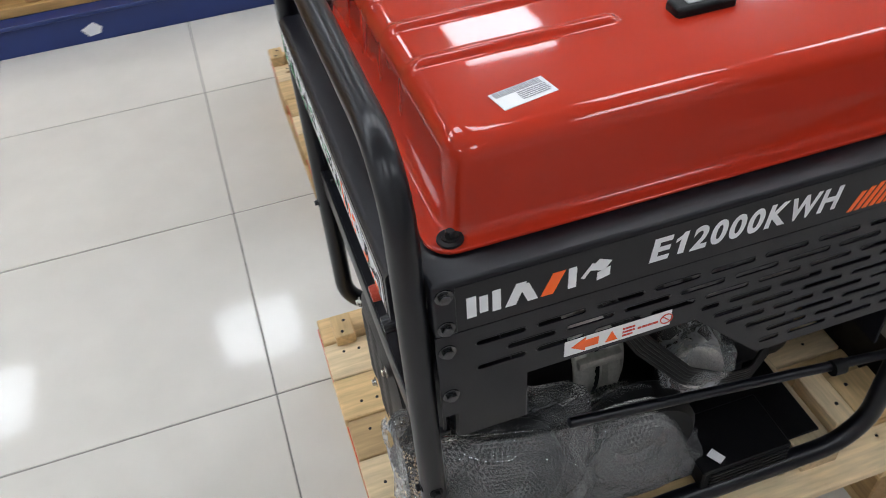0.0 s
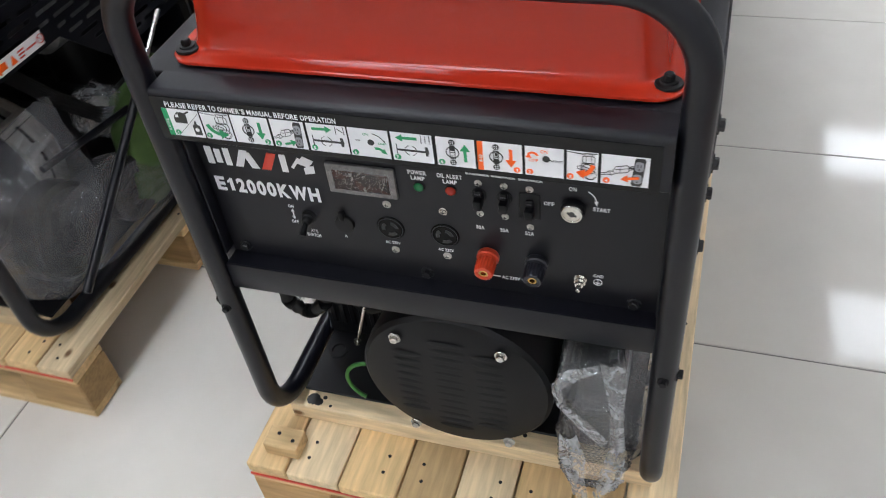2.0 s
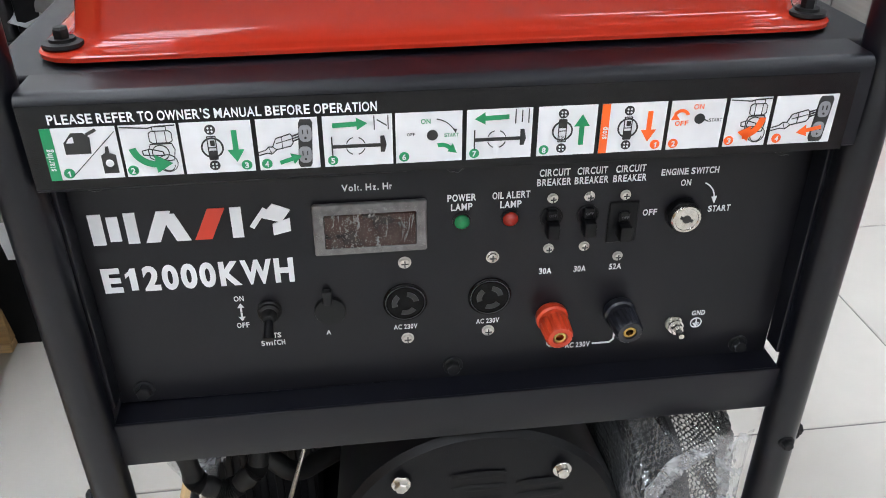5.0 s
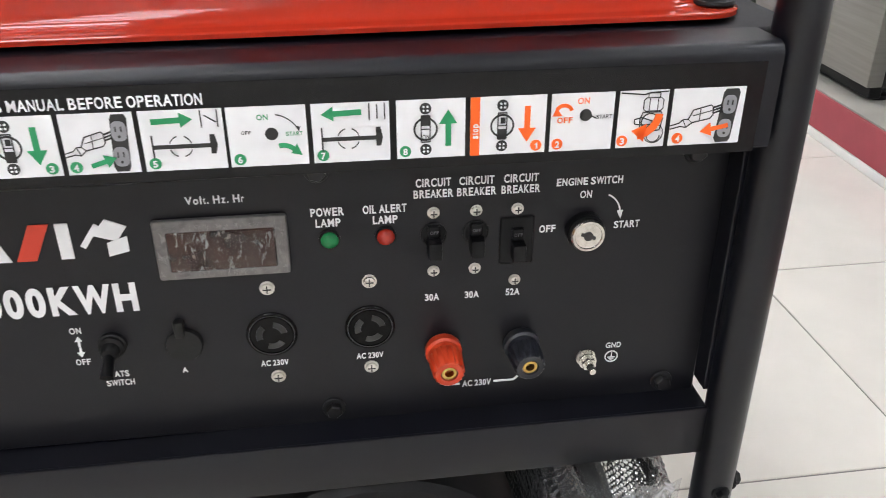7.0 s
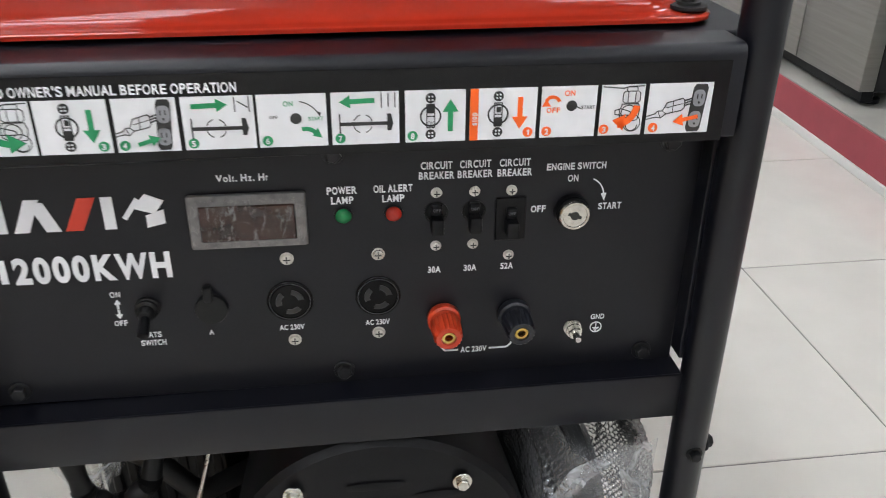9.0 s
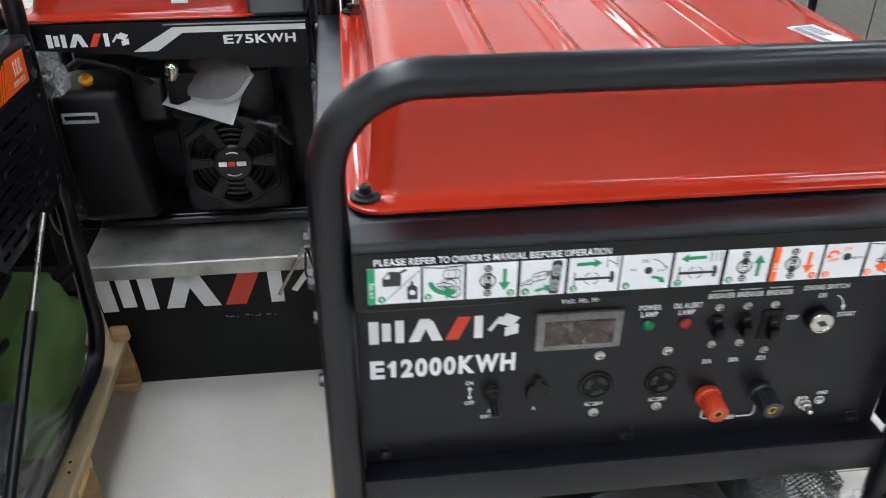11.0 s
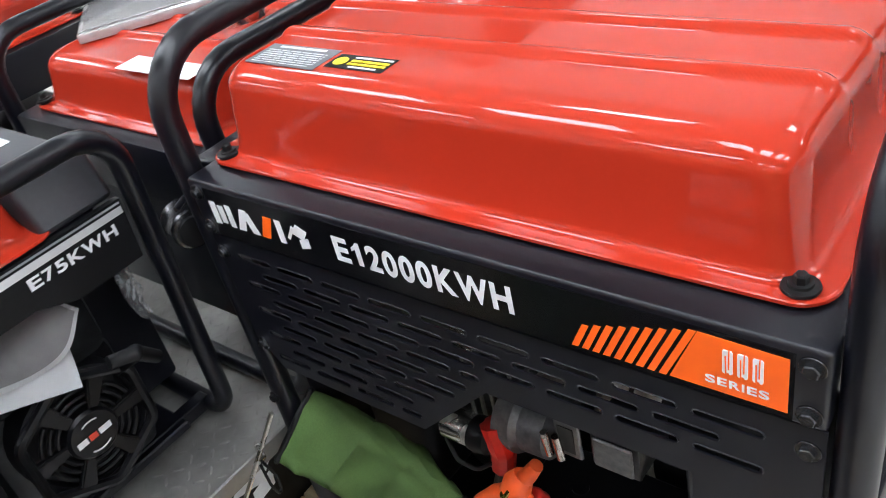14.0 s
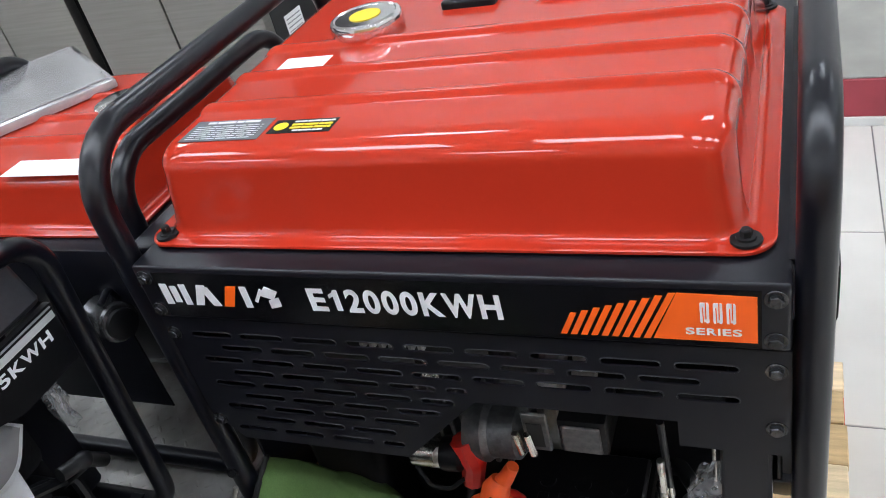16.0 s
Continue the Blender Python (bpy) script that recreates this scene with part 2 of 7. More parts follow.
def creased_film(name):
    """Clear film with whitish creases running down it."""
    m = film_material(name, (0.42, 0.41, 0.4), 0.9, rough=0.2, crumple=0.3)
    n, link = m.node_tree.nodes, m.node_tree.links.new
    co, mp, t, r = (n.new("ShaderNode" + k) for k in ("TexCoord", "Mapping", "TexNoise", "MapRange"))
    mp.inputs["Scale"].default_value = (200, 1, 85)
    t.inputs["Scale"].default_value, t.inputs["Detail"].default_value, t.inputs["Distortion"].default_value = 1.0, 3, 1.6
    r.inputs["From Min"].default_value, r.inputs["From Max"].default_value = 0.57, 0.61
    r.inputs["To Min"].default_value, r.inputs["To Max"].default_value = 0.98, 0.6
    link(co.outputs["Object"], mp.inputs["Vector"]), link(mp.outputs["Vector"], t.inputs["Vector"])
    link(t.outputs["Fac"], r.inputs["Value"])
    mix = next(k for k in n if k.type == "MIX_SHADER")
    link(r.outputs["Result"], mix.inputs[0])
    return m


METERFILM = creased_film("creased_meter_film")


def checker_material():
    m = material("checker_plate_aluminium", (0.34, 0.33, 0.31), 0.42, 0.6, grain=0.24, scale=14, spots=0.34, spot_scale=5, rough_var=0.1)
    n, link = m.node_tree.nodes, m.node_tree.links.new
    co = n.new("ShaderNodeTexCoord")
    height = None
    for turn in (45, -45):
        mp = n.new("ShaderNodeMapping")
        mp.inputs["Rotation"].default_value = (0, 0, radians(turn))
        mp.inputs["Scale"].default_value = (38, 120, 38)
        vo = n.new("ShaderNodeTexVoronoi")
        vo.inputs["Scale"].default_value, vo.inputs["Randomness"].default_value = 1.0, 0.0
        link(co.outputs["Object"], mp.inputs["Vector"]), link(mp.outputs["Vector"], vo.inputs["Vector"])
        r = n.new("ShaderNodeMapRange")
        r.inputs["From Min"].default_value, r.inputs["From Max"].default_value = 0.42, 0.2
        link(vo.outputs["Distance"], r.inputs["Value"])
        if height is None:
            height = r.outputs["Result"]
        else:
            mx = n.new("ShaderNodeMath")
            mx.operation = "MAXIMUM"
            link(height, mx.inputs[0]), link(r.outputs["Result"], mx.inputs[1])
            height = mx.outputs[0]
    bp = n.new("ShaderNodeBump")
    bp.inputs["Strength"].default_value, bp.inputs["Distance"].default_value = 0.5, 0.0015
    link(height, bp.inputs["Height"]), link(bp.outputs["Normal"], n["Principled BSDF"].inputs["Normal"])
    return m


CHECKER = checker_material()


# ---- shape helpers ----
BAKE = {"origin": Vector((0, 0, 0)), "scale": (1, 1, 1)}


def finish(name, bm, mat, smooth=32):
    bmesh.ops.recalc_face_normals(bm, faces=bm.faces)
    me = bpy.data.meshes.new(name)
    bm.to_mesh(me)
    bm.free()
    me.materials.append(mat)
    me.polygons.foreach_set("use_smooth", [True] * len(me.polygons))
    me.set_sharp_from_angle(angle=radians(smooth))
    return me


def part(name, bm, mat, parent, label="", smooth=32):
    bm.transform(Matrix.Translation(-BAKE["origin"]))
    bm.transform(Matrix.Diagonal((*BAKE["scale"], 1)))
    ob = new(name, finish(name, bm, mat, smooth))
    ob.parent = parent
    return tagged(ob, label)


def solid(name, bm, mat, label="", category="", kind="", smooth=32):
    return tagged(new(name, finish(name, bm, mat, smooth)), label, category, kind=kind)


def root(name, at, label, category, group="", kind=""):
    ob = new(name)
    ob.location = at
    ob.empty_display_size = 0.05
    BAKE["origin"] = Vector(at)
    BAKE["scale"] = (1, 1, 1)
    return tagged(ob, label, category, group, kind)


def box(bm, lo, hi, bevel=0.0, seg=2):
    c = [(a + b) / 2 for a, b in zip(lo, hi)]
    s = [abs(b - a) for a, b in zip(lo, hi)]
    v = bmesh.ops.create_cube(bm, size=1, matrix=Matrix.Translation(c) @ Matrix.Diagonal((*s, 1)))["verts"]
    if bevel:
        e = list({e for x in v for e in x.link_edges})
        bmesh.ops.bevel(bm, geom=e, offset=bevel, segments=seg, affect="EDGES", profile=0.5)
    return bm


def boxed(lo, hi, bevel=0.0, seg=2):
    return box(bmesh.new(), lo, hi, bevel, seg)


def lathe(bm, profile, origin, axis, seg=24):
    """Turns a profile of (radius, height) about an axis from origin."""
    axis = Vector(axis).normalized()
    u = axis.orthogonal().normalized()
    w = axis.cross(u)
    rings = []
    for r, hgt in profile:
        c = Vector(origin) + axis * hgt
        if r < 1e-6:
            rings.append([bm.verts.new(c)])
        else:
            rings.append([bm.verts.new(c + (u * math.cos(2 * math.pi * i / seg) + w * math.sin(2 * math.pi * i / seg)) * r) for i in range(seg)])
    for a, b in zip(rings, rings[1:]):
        for i in range(seg):
            q = [a[i % len(a)], a[(i + 1) % len(a)], b[(i + 1) % len(b)], b[i % len(b)]]
            q = list(dict.fromkeys(q))
            if len(q) > 2:
                bm.faces.new(q)
    for ring, flip in ((rings[0], True), (rings[-1], False)):
        if len(ring) > 2:
            bm.faces.new(ring[::-1] if flip else ring)
    return bm


def rounded(points, radius, steps=7, closed=False):
    """A polyline with its corners rounded to the radius."""
    pts = [Vector(p) for p in points]
    out = [] if closed else [pts[0]]
    rng = range(len(pts)) if closed else range(1, len(pts) - 1)
    for i in rng:
        p, a, b = pts[i], pts[i - 1], pts[(i + 1) % len(pts)]
        da, db = (a - p), (b - p)
        r = min(radius, da.length * 0.49, db.length * 0.49)
        da.normalize(), db.normalize()
        ang = da.angle(db)
        if ang > 3.12:
            out.append(p)
            continue
        d = min(r / math.tan(ang / 2), (a - p).length * 0.49, (b - p).length * 0.49)
        rr = d * math.tan(ang / 2)
        c = p + (da + db).normalized() * (rr / math.sin(ang / 2))
        s, e = p + da * d - c, p + db * d - c
        tot = s.angle(e)
        for k in range(steps + 1):
            f = k / steps
            out.append(c + (s * math.sin((1 - f) * tot) + e * math.sin(f * tot)) / math.sin(tot))
    if not closed:
        out.append(pts[-1])
    return out


def sweep(bm, pts, r, seg=14, closed=False, caps=True):
    pts = [Vector(p) for p in pts]
    n = len(pts)
    tang = []
    for i in range(n):
        a = pts[(i - 1) % n] if closed or i else pts[0]
        b = pts[(i + 1) % n] if closed or i < n - 1 else pts[-1]
        tang.append((b - a).normalized())
    u = tang[0].orthogonal().normalized()
    rings = []
    for i in range(n):
        if i:
            u = tang[i - 1].rotation_difference(tang[i]) @ u
        u = (u - tang[i] * u.dot(tang[i])).normalized()
        w = tang[i].cross(u)
        rad = r(i / (n - 1)) if callable(r) else r
        rings.append([bm.verts.new(pts[i] + (u * math.cos(2 * math.pi * k / seg) + w * math.sin(2 * math.pi * k / seg)) * rad) for k in range(seg)])
    for a, b in zip(rings, rings[1:] + ([rings[0]] if closed else [])):
        for k in range(seg):
            bm.faces.new((a[k], a[(k + 1) % seg], b[(k + 1) % seg], b[k]))
    if caps and not closed:
        bm.faces.new(rings[0][::-1])
        bm.faces.new(rings[-1])
    return bm


def tubed(points, r, bend=0.0, seg=14, steps=7):
    return sweep(bmesh.new(), rounded(points, bend, steps) if bend else points, r, seg)


def on(origin, right, up=(0, 0, 1)):
    """The frame of a flat surface: x along right, y along up, z out of it."""
    right, up = Vector(right).normalized(), Vector(up).normalized()
    nrm = right.cross(up)
    m = Matrix((right, up, nrm)).transposed().to_4x4()
    m.translation = Vector(origin)
    return m


def flat(bm, surface, outline, lift=0.0005, depth=0.0004):
    """A thin printed patch of a flat outline on a surface."""
    top = [bm.verts.new(surface @ Vector((x, y, lift + depth))) for x, y in outline]
    low = [bm.verts.new(surface @ Vector((x, y, lift - 0.0003))) for x, y in outline]
    bm.faces.new(top)
    for i in range(len(top)):
        j = (i + 1) % len(top)
        bm.faces.new((low[i], low[j], top[j], top[i]))
    return bm


def rect(x0, y0, x1, y1, skew=0.0):
    return [(x0, y0), (x1, y0), (x1 + skew, y1), (x0 + skew, y1)]


def disc(cx, cy, r, n=16):
    return [(cx + r * math.cos(2 * math.pi * i / n), cy + r * math.sin(2 * math.pi * i / n)) for i in range(n)]


def ring_arc(bm, surface, cx, cy, r, w, a0, a1, n=16, lift=0.0005):
    for i in range(n):
        a, b = [radians(a0 + (a1 - a0) * k / n) for k in (i, i + 1)]
        flat(bm, surface, [(cx + (r - w / 2) * math.cos(a), cy + (r - w / 2) * math.sin(a)), (cx + (r + w / 2) * math.cos(a), cy + (r + w / 2) * math.sin(a)),
                           (cx + (r + w / 2) * math.cos(b), cy + (r + w / 2) * math.sin(b)), (cx + (r - w / 2) * math.cos(b), cy + (r - w / 2) * math.sin(b))], lift)
    return bm


def stroke(bm, surface, a, b, w, lift=0.0005):
    a, b = Vector(a), Vector(b)
    d = (b - a).normalized() * w / 2
    nrm = Vector((-d.y, d.x))
    return flat(bm, surface, [a + nrm, a - nrm, b - nrm, b + nrm][::-1], lift)


def arrow(bm, surface, a, b, w, head, lift=0.0005):
    a, b = Vector(a), Vector(b)
    d = (b - a).normalized()
    nrm = Vector((-d.y, d.x))
    m = b - d * head
    return flat(bm, surface, [a - nrm * w / 2, m - nrm * w / 2, m - nrm * head * 0.62, b, m + nrm * head * 0.62, m + nrm * w / 2, a + nrm * w / 2], lift)


# advance and ink edges of grotesque capitals and figures, in thousandths of the size
ADVANCE = dict(zip("ABCDEFGHIJKLMNOPQRSTUVWXYZ", (722, 722, 722, 722, 667, 611, 778, 722, 278, 556, 722, 611, 833, 722, 778, 667, 778, 722, 667, 611, 722, 667, 944, 667, 667, 611)))
ADVANCE.update(dict(zip("abcdefghijklmnopqrstuvwxyz", (556, 611, 556, 611, 556, 333, 611, 611, 278, 278, 556, 278, 889, 611, 611, 611, 611, 389, 556, 333, 611, 556, 778, 556, 556, 500))))
BEARING = {"A": (2, 2), "V": (2, 2), "W": (3, 3), "X": (3, 3), "Y": (2, 2), "T": (21, 21), "Z": (15, 22), "K": (72, 4), "R": (72, 6), "O": (44, 44), "C": (46, 40), "G": (46, 60), "S": (38, 42), "P": (72, 46), "E": (72, 44), "F": (72, 40), "L": (74, 30), "1": (78, 150)}
GLYPHS = {}


def glyph(ch, bold):
    """The outline of one character of the built-in font as flat points and faces, with its width."""
    if (ch, bold) not in GLYPHS:
        if ch == "1":
            st = 0.1 + 2 * bold
            pts = [(0.3 - st, 0), (0.3, 0), (0.3, 0.69), (0.3 - st * 0.72, 0.69), (0.3 - st, 0.6), (0.0, 0.52), (0.0, 0.52 - st * 0.72), (0.3 - st, 0.47)]
            GLYPHS[ch, bold] = (pts, [(0, 1, 2, 3, 4, 7), (4, 5, 6, 7)])
        else:
            cu = bpy.data.curves.new("lettering", "FONT")
            cu.body, cu.size, cu.offset, cu.resolution_u = ch, 1.0, bold, 5
            ob = new("lettering", cu)
            me = bpy.data.meshes.new_from_object(ob.evaluated_get(bpy.context.evaluated_depsgraph_get()))
            GLYPHS[ch, bold] = ([(v.co.x, v.co.y) for v in me.vertices], [tuple(p.vertices) for p in me.polygons])
            bpy.data.objects.remove(ob)
            bpy.data.curves.remove(cu)
            bpy.data.meshes.remove(me)
    return GLYPHS[ch, bold]


def words(text, surface, x, y, height, width=None, align="LEFT", bold=0.0, shear=0.0, lift=0.0009, turn=0.0):
    """Lettering in the built-in font as a flat mesh: capitals of the height, set to the width; (x, y) is the foot of the text."""
    bm = bmesh.new()
    run, right, k = 0.0, 0.0, height / 0.69
    for n, ch in enumerate(text):
        adv = ADVANCE.get(ch, 556 if ch.isdigit() else 278)
        if ch != " ":
            a, b = BEARING.get(ch, (66, 66) if ch.isalpha() else (36, 40) if ch.isdigit() else (70, 70))
            if n == 0:
                run = -a
            pts, faces = glyph(ch, bold)
            x0, x1 = min(p[0] for p in pts), max(p[0] for p in pts)
            q = (adv - a - b) / (x1 - x0)
            vs = [bm.verts.new((run + a + (p[0] - x0) * q, p[1] * k, 0)) for p in pts]
            for f in faces:
                bm.faces.new([vs[m] for m in f])
            right = run + adv - b
        run += adv
    kx = width / right if width else k * 0.00098
    w = right * kx
    sx = {"LEFT": x, "CENTER": x - w / 2, "RIGHT": x - w}[align]
    rot = Matrix.Rotation(radians(turn), 4, "Z")
    for v in bm.verts:
        p = rot @ Vector((v.co.x * kx + shear * v.co.y + sx - x, v.co.y, 0))
        v.co = surface @ Vector((p.x + x, p.y + y, lift))
    return bm


def holed_plate(bm, surface, outline, holes, thick):
    """A sheet of the outline with holes cut right through it; its front lies on the surface."""
    edges = []
    for loop in [outline, *holes]:
        vs = [bm.verts.new((x, y, 0)) for x, y in loop]
        edges += [bm.edges.new((vs[i], vs[(i + 1) % len(vs)])) for i in range(len(vs))]
    res = bmesh.ops.triangle_fill(bm, use_beauty=True, use_dissolve=False, edges=edges)
    faces = [f for f in res["geom"] if isinstance(f, bmesh.types.BMFace)]
    ext = bmesh.ops.extrude_face_region(bm, geom=faces)
    for v in [v for v in ext["geom"] if isinstance(v, bmesh.types.BMVert)]:
        v.co.z -= thick
    bm.transform(surface)
    return bm


def slot(x0, x1, y, h, n=4):
    r = h / 2
    return [(x1 - r + r * math.cos(a), y + r * math.sin(a)) for a in [math.pi * (k / n - 0.5) for k in range(n + 1)]] + \
           [(x0 + r + r * math.cos(a), y + r * math.sin(a)) for a in [math.pi * (k / n + 0.5) for k in range(n + 1)]]


def round_rect(hx, hy, r, n):
    """n points round a rounded rectangle of half sizes hx, hy, evenly spaced along its rim."""
    r = min(r, hx * 0.999, hy * 0.999)
    segs = [("l", (hx, -(hy - r)), (hx, hy - r)), ("a", (hx - r, hy - r), 0), ("l", (hx - r, hy), (-(hx - r), hy)), ("a", (-(hx - r), hy - r), 90),
            ("l", (-hx, hy - r), (-hx, -(hy - r))), ("a", (-(hx - r), -(hy - r)), 180), ("l", (-(hx - r), -hy), (hx - r, -hy)), ("a", (hx - r, -(hy - r)), 270)]
    lens = [math.dist(s[1], s[2]) if s[0] == "l" else r * math.pi / 2 for s in segs]
    total, out = sum(lens), []
    for i in range(n):
        d = total * i / n
        for s, ln in zip(segs, lens):
            if d <= ln:
                break
            d -= ln
        f = d / ln if ln else 0
        if s[0] == "l":
            out.append((s[1][0] + (s[2][0] - s[1][0]) * f, s[1][1] + (s[2][1] - s[1][1]) * f))
        else:
            a = radians(s[2] + 90 * f)
            out.append((s[1][0] + r * math.cos(a), s[1][1] + r * math.sin(a)))
    return out


def smoothstep(a, b, x):
    t = min(max((x - a) / (b - a), 0), 1)
    return t * t * (3 - 2 * t)


def lump(center, size, noise_amp, freq, seed, cuts=10, squareness=4.0):
    """A soft bulging body: a superellipsoid with wrinkles."""
    bm = bmesh.new()
    bmesh.ops.create_icosphere(bm, subdivisions=cuts, radius=1)
    for v in bm.verts:
        d = v.co.normalized()
        k = (abs(d.x) ** squareness + abs(d.y) ** squareness + abs(d.z) ** squareness) ** (-1 / squareness)
        p = d * k
        w = noise.noise(p * freq + Vector((seed, seed * 1.7, seed * 0.3))) + 0.5 * noise.noise(p * freq * 2.7 + Vector((seed * 2, 1, 0)))
        v.co = Vector(center) + Vector((p.x * size[0], p.y * size[1], p.z * size[2])) + d * noise_amp * w
    return bm


def hex_bolt(bm, at, axis, r=0.007, washer=0.0095, k=1.0):
    lathe(bm, [(washer, 0), (washer, 0.0015 * k), (washer * 0.95, 0.002 * k)], at, axis, 18)
    lathe(bm, [(r, 0.002 * k), (r, 0.0065 * k), (r * 0.85, 0.0075 * k), (0, 0.0075 * k)], at, axis, 6)
    return bm


def pan_screw(at, axis, r=0.0052):
    bm = bmesh.new()
    lathe(bm, [(r * 1.25, 0), (r * 1.25, 0.0008), (r, 0.001), (r * 0.9, 0.0024), (r * 0.5, 0.0031), (0, 0.0033)], at, axis, 16)
    return bm


# ---- the shop: floor, walls, ceiling ----
def piece(name, me, at, parent, turn=0.0, label=""):
    ob = new(name, me)
    ob.parent = parent
    ob.location = at
    ob.rotation_euler = (0, 0, radians(turn))
    return tagged(ob, label)


X0, X1, Y0, Y1 = -4.6, 2.75, -4.4, 5.9
ROOM_T = 0.12
solid("wall_west", boxed((X0 - ROOM_T, Y0, 0), (X0, Y1, CEILING_Z)), PAINTWALL, "white painted shop wall", "wall", "structure")
solid("wall_east", boxed((X1, Y0, 0), (X1 + ROOM_T, Y1, CEILING_Z)), PAINTWALL, "white painted shop wall", "wall", "structure")
solid("wall_south", boxed((X0 - ROOM_T, Y0 - ROOM_T, 0), (X1 + ROOM_T, Y0, CEILING_Z)), PAINTWALL, "white painted shop wall", "wall", "structure")
solid("wall_north", boxed((X0 - ROOM_T, Y1, 0), (X1 + ROOM_T, Y1 + ROOM_T, CEILING_Z)), PAINTWALL, "white painted shop wall", "wall", "structure")
solid("ceiling", boxed((X0 - ROOM_T, Y0 - ROOM_T, CEILING_Z + 0.02), (X1 + ROOM_T, Y1 + ROOM_T, CEILING_Z + 0.14)), CEILPAINT, "white suspended shop ceiling", "ceiling", "structure")


def ceiling_light(at):
    ob = root("ceiling_light", at, "square flush white ceiling light panel, switched on", "ceiling light", "ceiling lights")
    x, y, z = at
    bm = bmesh.new()
    for lo, hi in (((-0.3, -0.3), (0.3, -0.28)), ((-0.3, 0.28), (0.3, 0.3)), ((-0.3, -0.28), (-0.28, 0.28)), ((0.28, -0.28), (0.3, 0.28))):
        box(bm, (x + lo[0], y + lo[1], z - 0.004), (x + hi[0], y + hi[1], z + 0.02))
    part("frame", bm, PAINTWALL, ob)
    part("diffuser", boxed((x - 0.278, y - 0.278, z), (x + 0.278, y + 0.278, z + 0.015)), GLOW, ob)
    return ob


light = ceiling_light((-3.35, -0.35, CEILING_Z))
for ix in range(3):
    for iy in range(-2, 4):
        if (ix, iy) != (0, 0):
            copy_thing(light, pose(-3.35 + 2.465 * ix, -0.35 + 1.84 * iy, CEILING_Z))
# extra panels added between those of the middle row to brighten the aisle
for iy in range(-2, 3):
    copy_thing(light, pose(-0.885, 0.57 + 1.84 * iy, CEILING_Z))


# ---- wooden pallets ----
def plank(lx, ly, lz, bevel=0.002):
    return boxed((-lx / 2, -ly / 2, -lz / 2), (lx / 2, ly / 2, lz / 2), bevel, 1)


def pallet(at):
    """A pallet of 0.68 x 0.92 m: deck boards over three cross boards, nine blocks and three bottom boards; its front middle is at at."""
    ob = root("wooden_pallet", at, "raw pine shipping pallet with nailed deck boards", "pallet", "pallets")
    edges = [-0.343, -0.27, -0.177, -0.078, 0.011, 0.1, 0.188, 0.264, 0.34]
    for i, (a, b) in enumerate(zip(edges, edges[1:])):
        me = finish("deck_board", plank(0.92 + 0.004 * (i % 3), b - a - 0.0035, 0.022), (PINE, PINEPALE, PINE)[i % 3])
        piece("deck_board", me, ((a + b) / 2, 0.46, 0.139 - 0.0012 * (i % 2)), ob, 90)
    for y in (0.045, 0.46, 0.875):
        piece("cross_board", finish("cross_board", plank(0.676, 0.09, 0.02), PINE), (0, y, 0.1165), ob)
        piece("bottom_board", finish("bottom_board", plank(0.676, 0.09, 0.02), PINE), (0, y, 0.01), ob)
        for x in (-0.27, 0.0, 0.27):
            piece("block", finish("block", plank(0.14, 0.09, 0.0845, 0.003), BLOCKWOOD), (x, y, 0.0628), ob)
    piece("painted_edge", finish("painted_edge", plank(0.676, 0.002, 0.005, 0), REDPRINT), (0, -0.0015, 0.123), ob, label="thin red painted line on the front board edge")
    nail = finish("nail_head", lathe(bmesh.new(), [(0.003, 0), (0.003, 0.0022), (0, 0.0025)], (0, 0, 0), (0, 0, 1), 8), DARKSTEEL)
    for i, (a, b) in enumerate(zip(edges, edges[1:])):
        for y in (0.03, 0.06, 0.45, 0.475, 0.86, 0.885):
            piece("nail_head", nail, ((a + b) / 2 + 0.02 * math.sin(i * 3 + y * 40), y + 0.006 * math.sin(i * 7), 0.1487 - 0.0012 * (i % 2)), ob)
    return ob


first_pallet = pallet((0, -0.07, 0))
copy_thing(first_pallet, pose(-1.103, 0.029, 0))


def batten(name, lo, hi, mat, label, nails=()):
    ob = solid(name, boxed([a - (a + b) / 2 for a, b in zip(lo, hi)], [b - (a + b) / 2 for a, b in zip(lo, hi)], 0.002, 1), mat, label, "wood batten")
    ob.location = [(a + b) / 2 for a, b in zip(lo, hi)]
    for x, y in nails:
        bm = lathe(bmesh.new(), [(0.0035, 0), (0.0035, 0.0015), (0, 0.002)], (x, y, (hi[2] - lo[2]) / 2 - 0.0005), (0, 0, 1), 8)
        n = new("nail_head", finish("nail_head", bm, DARKSTEEL))
        n.parent = ob
    return ob


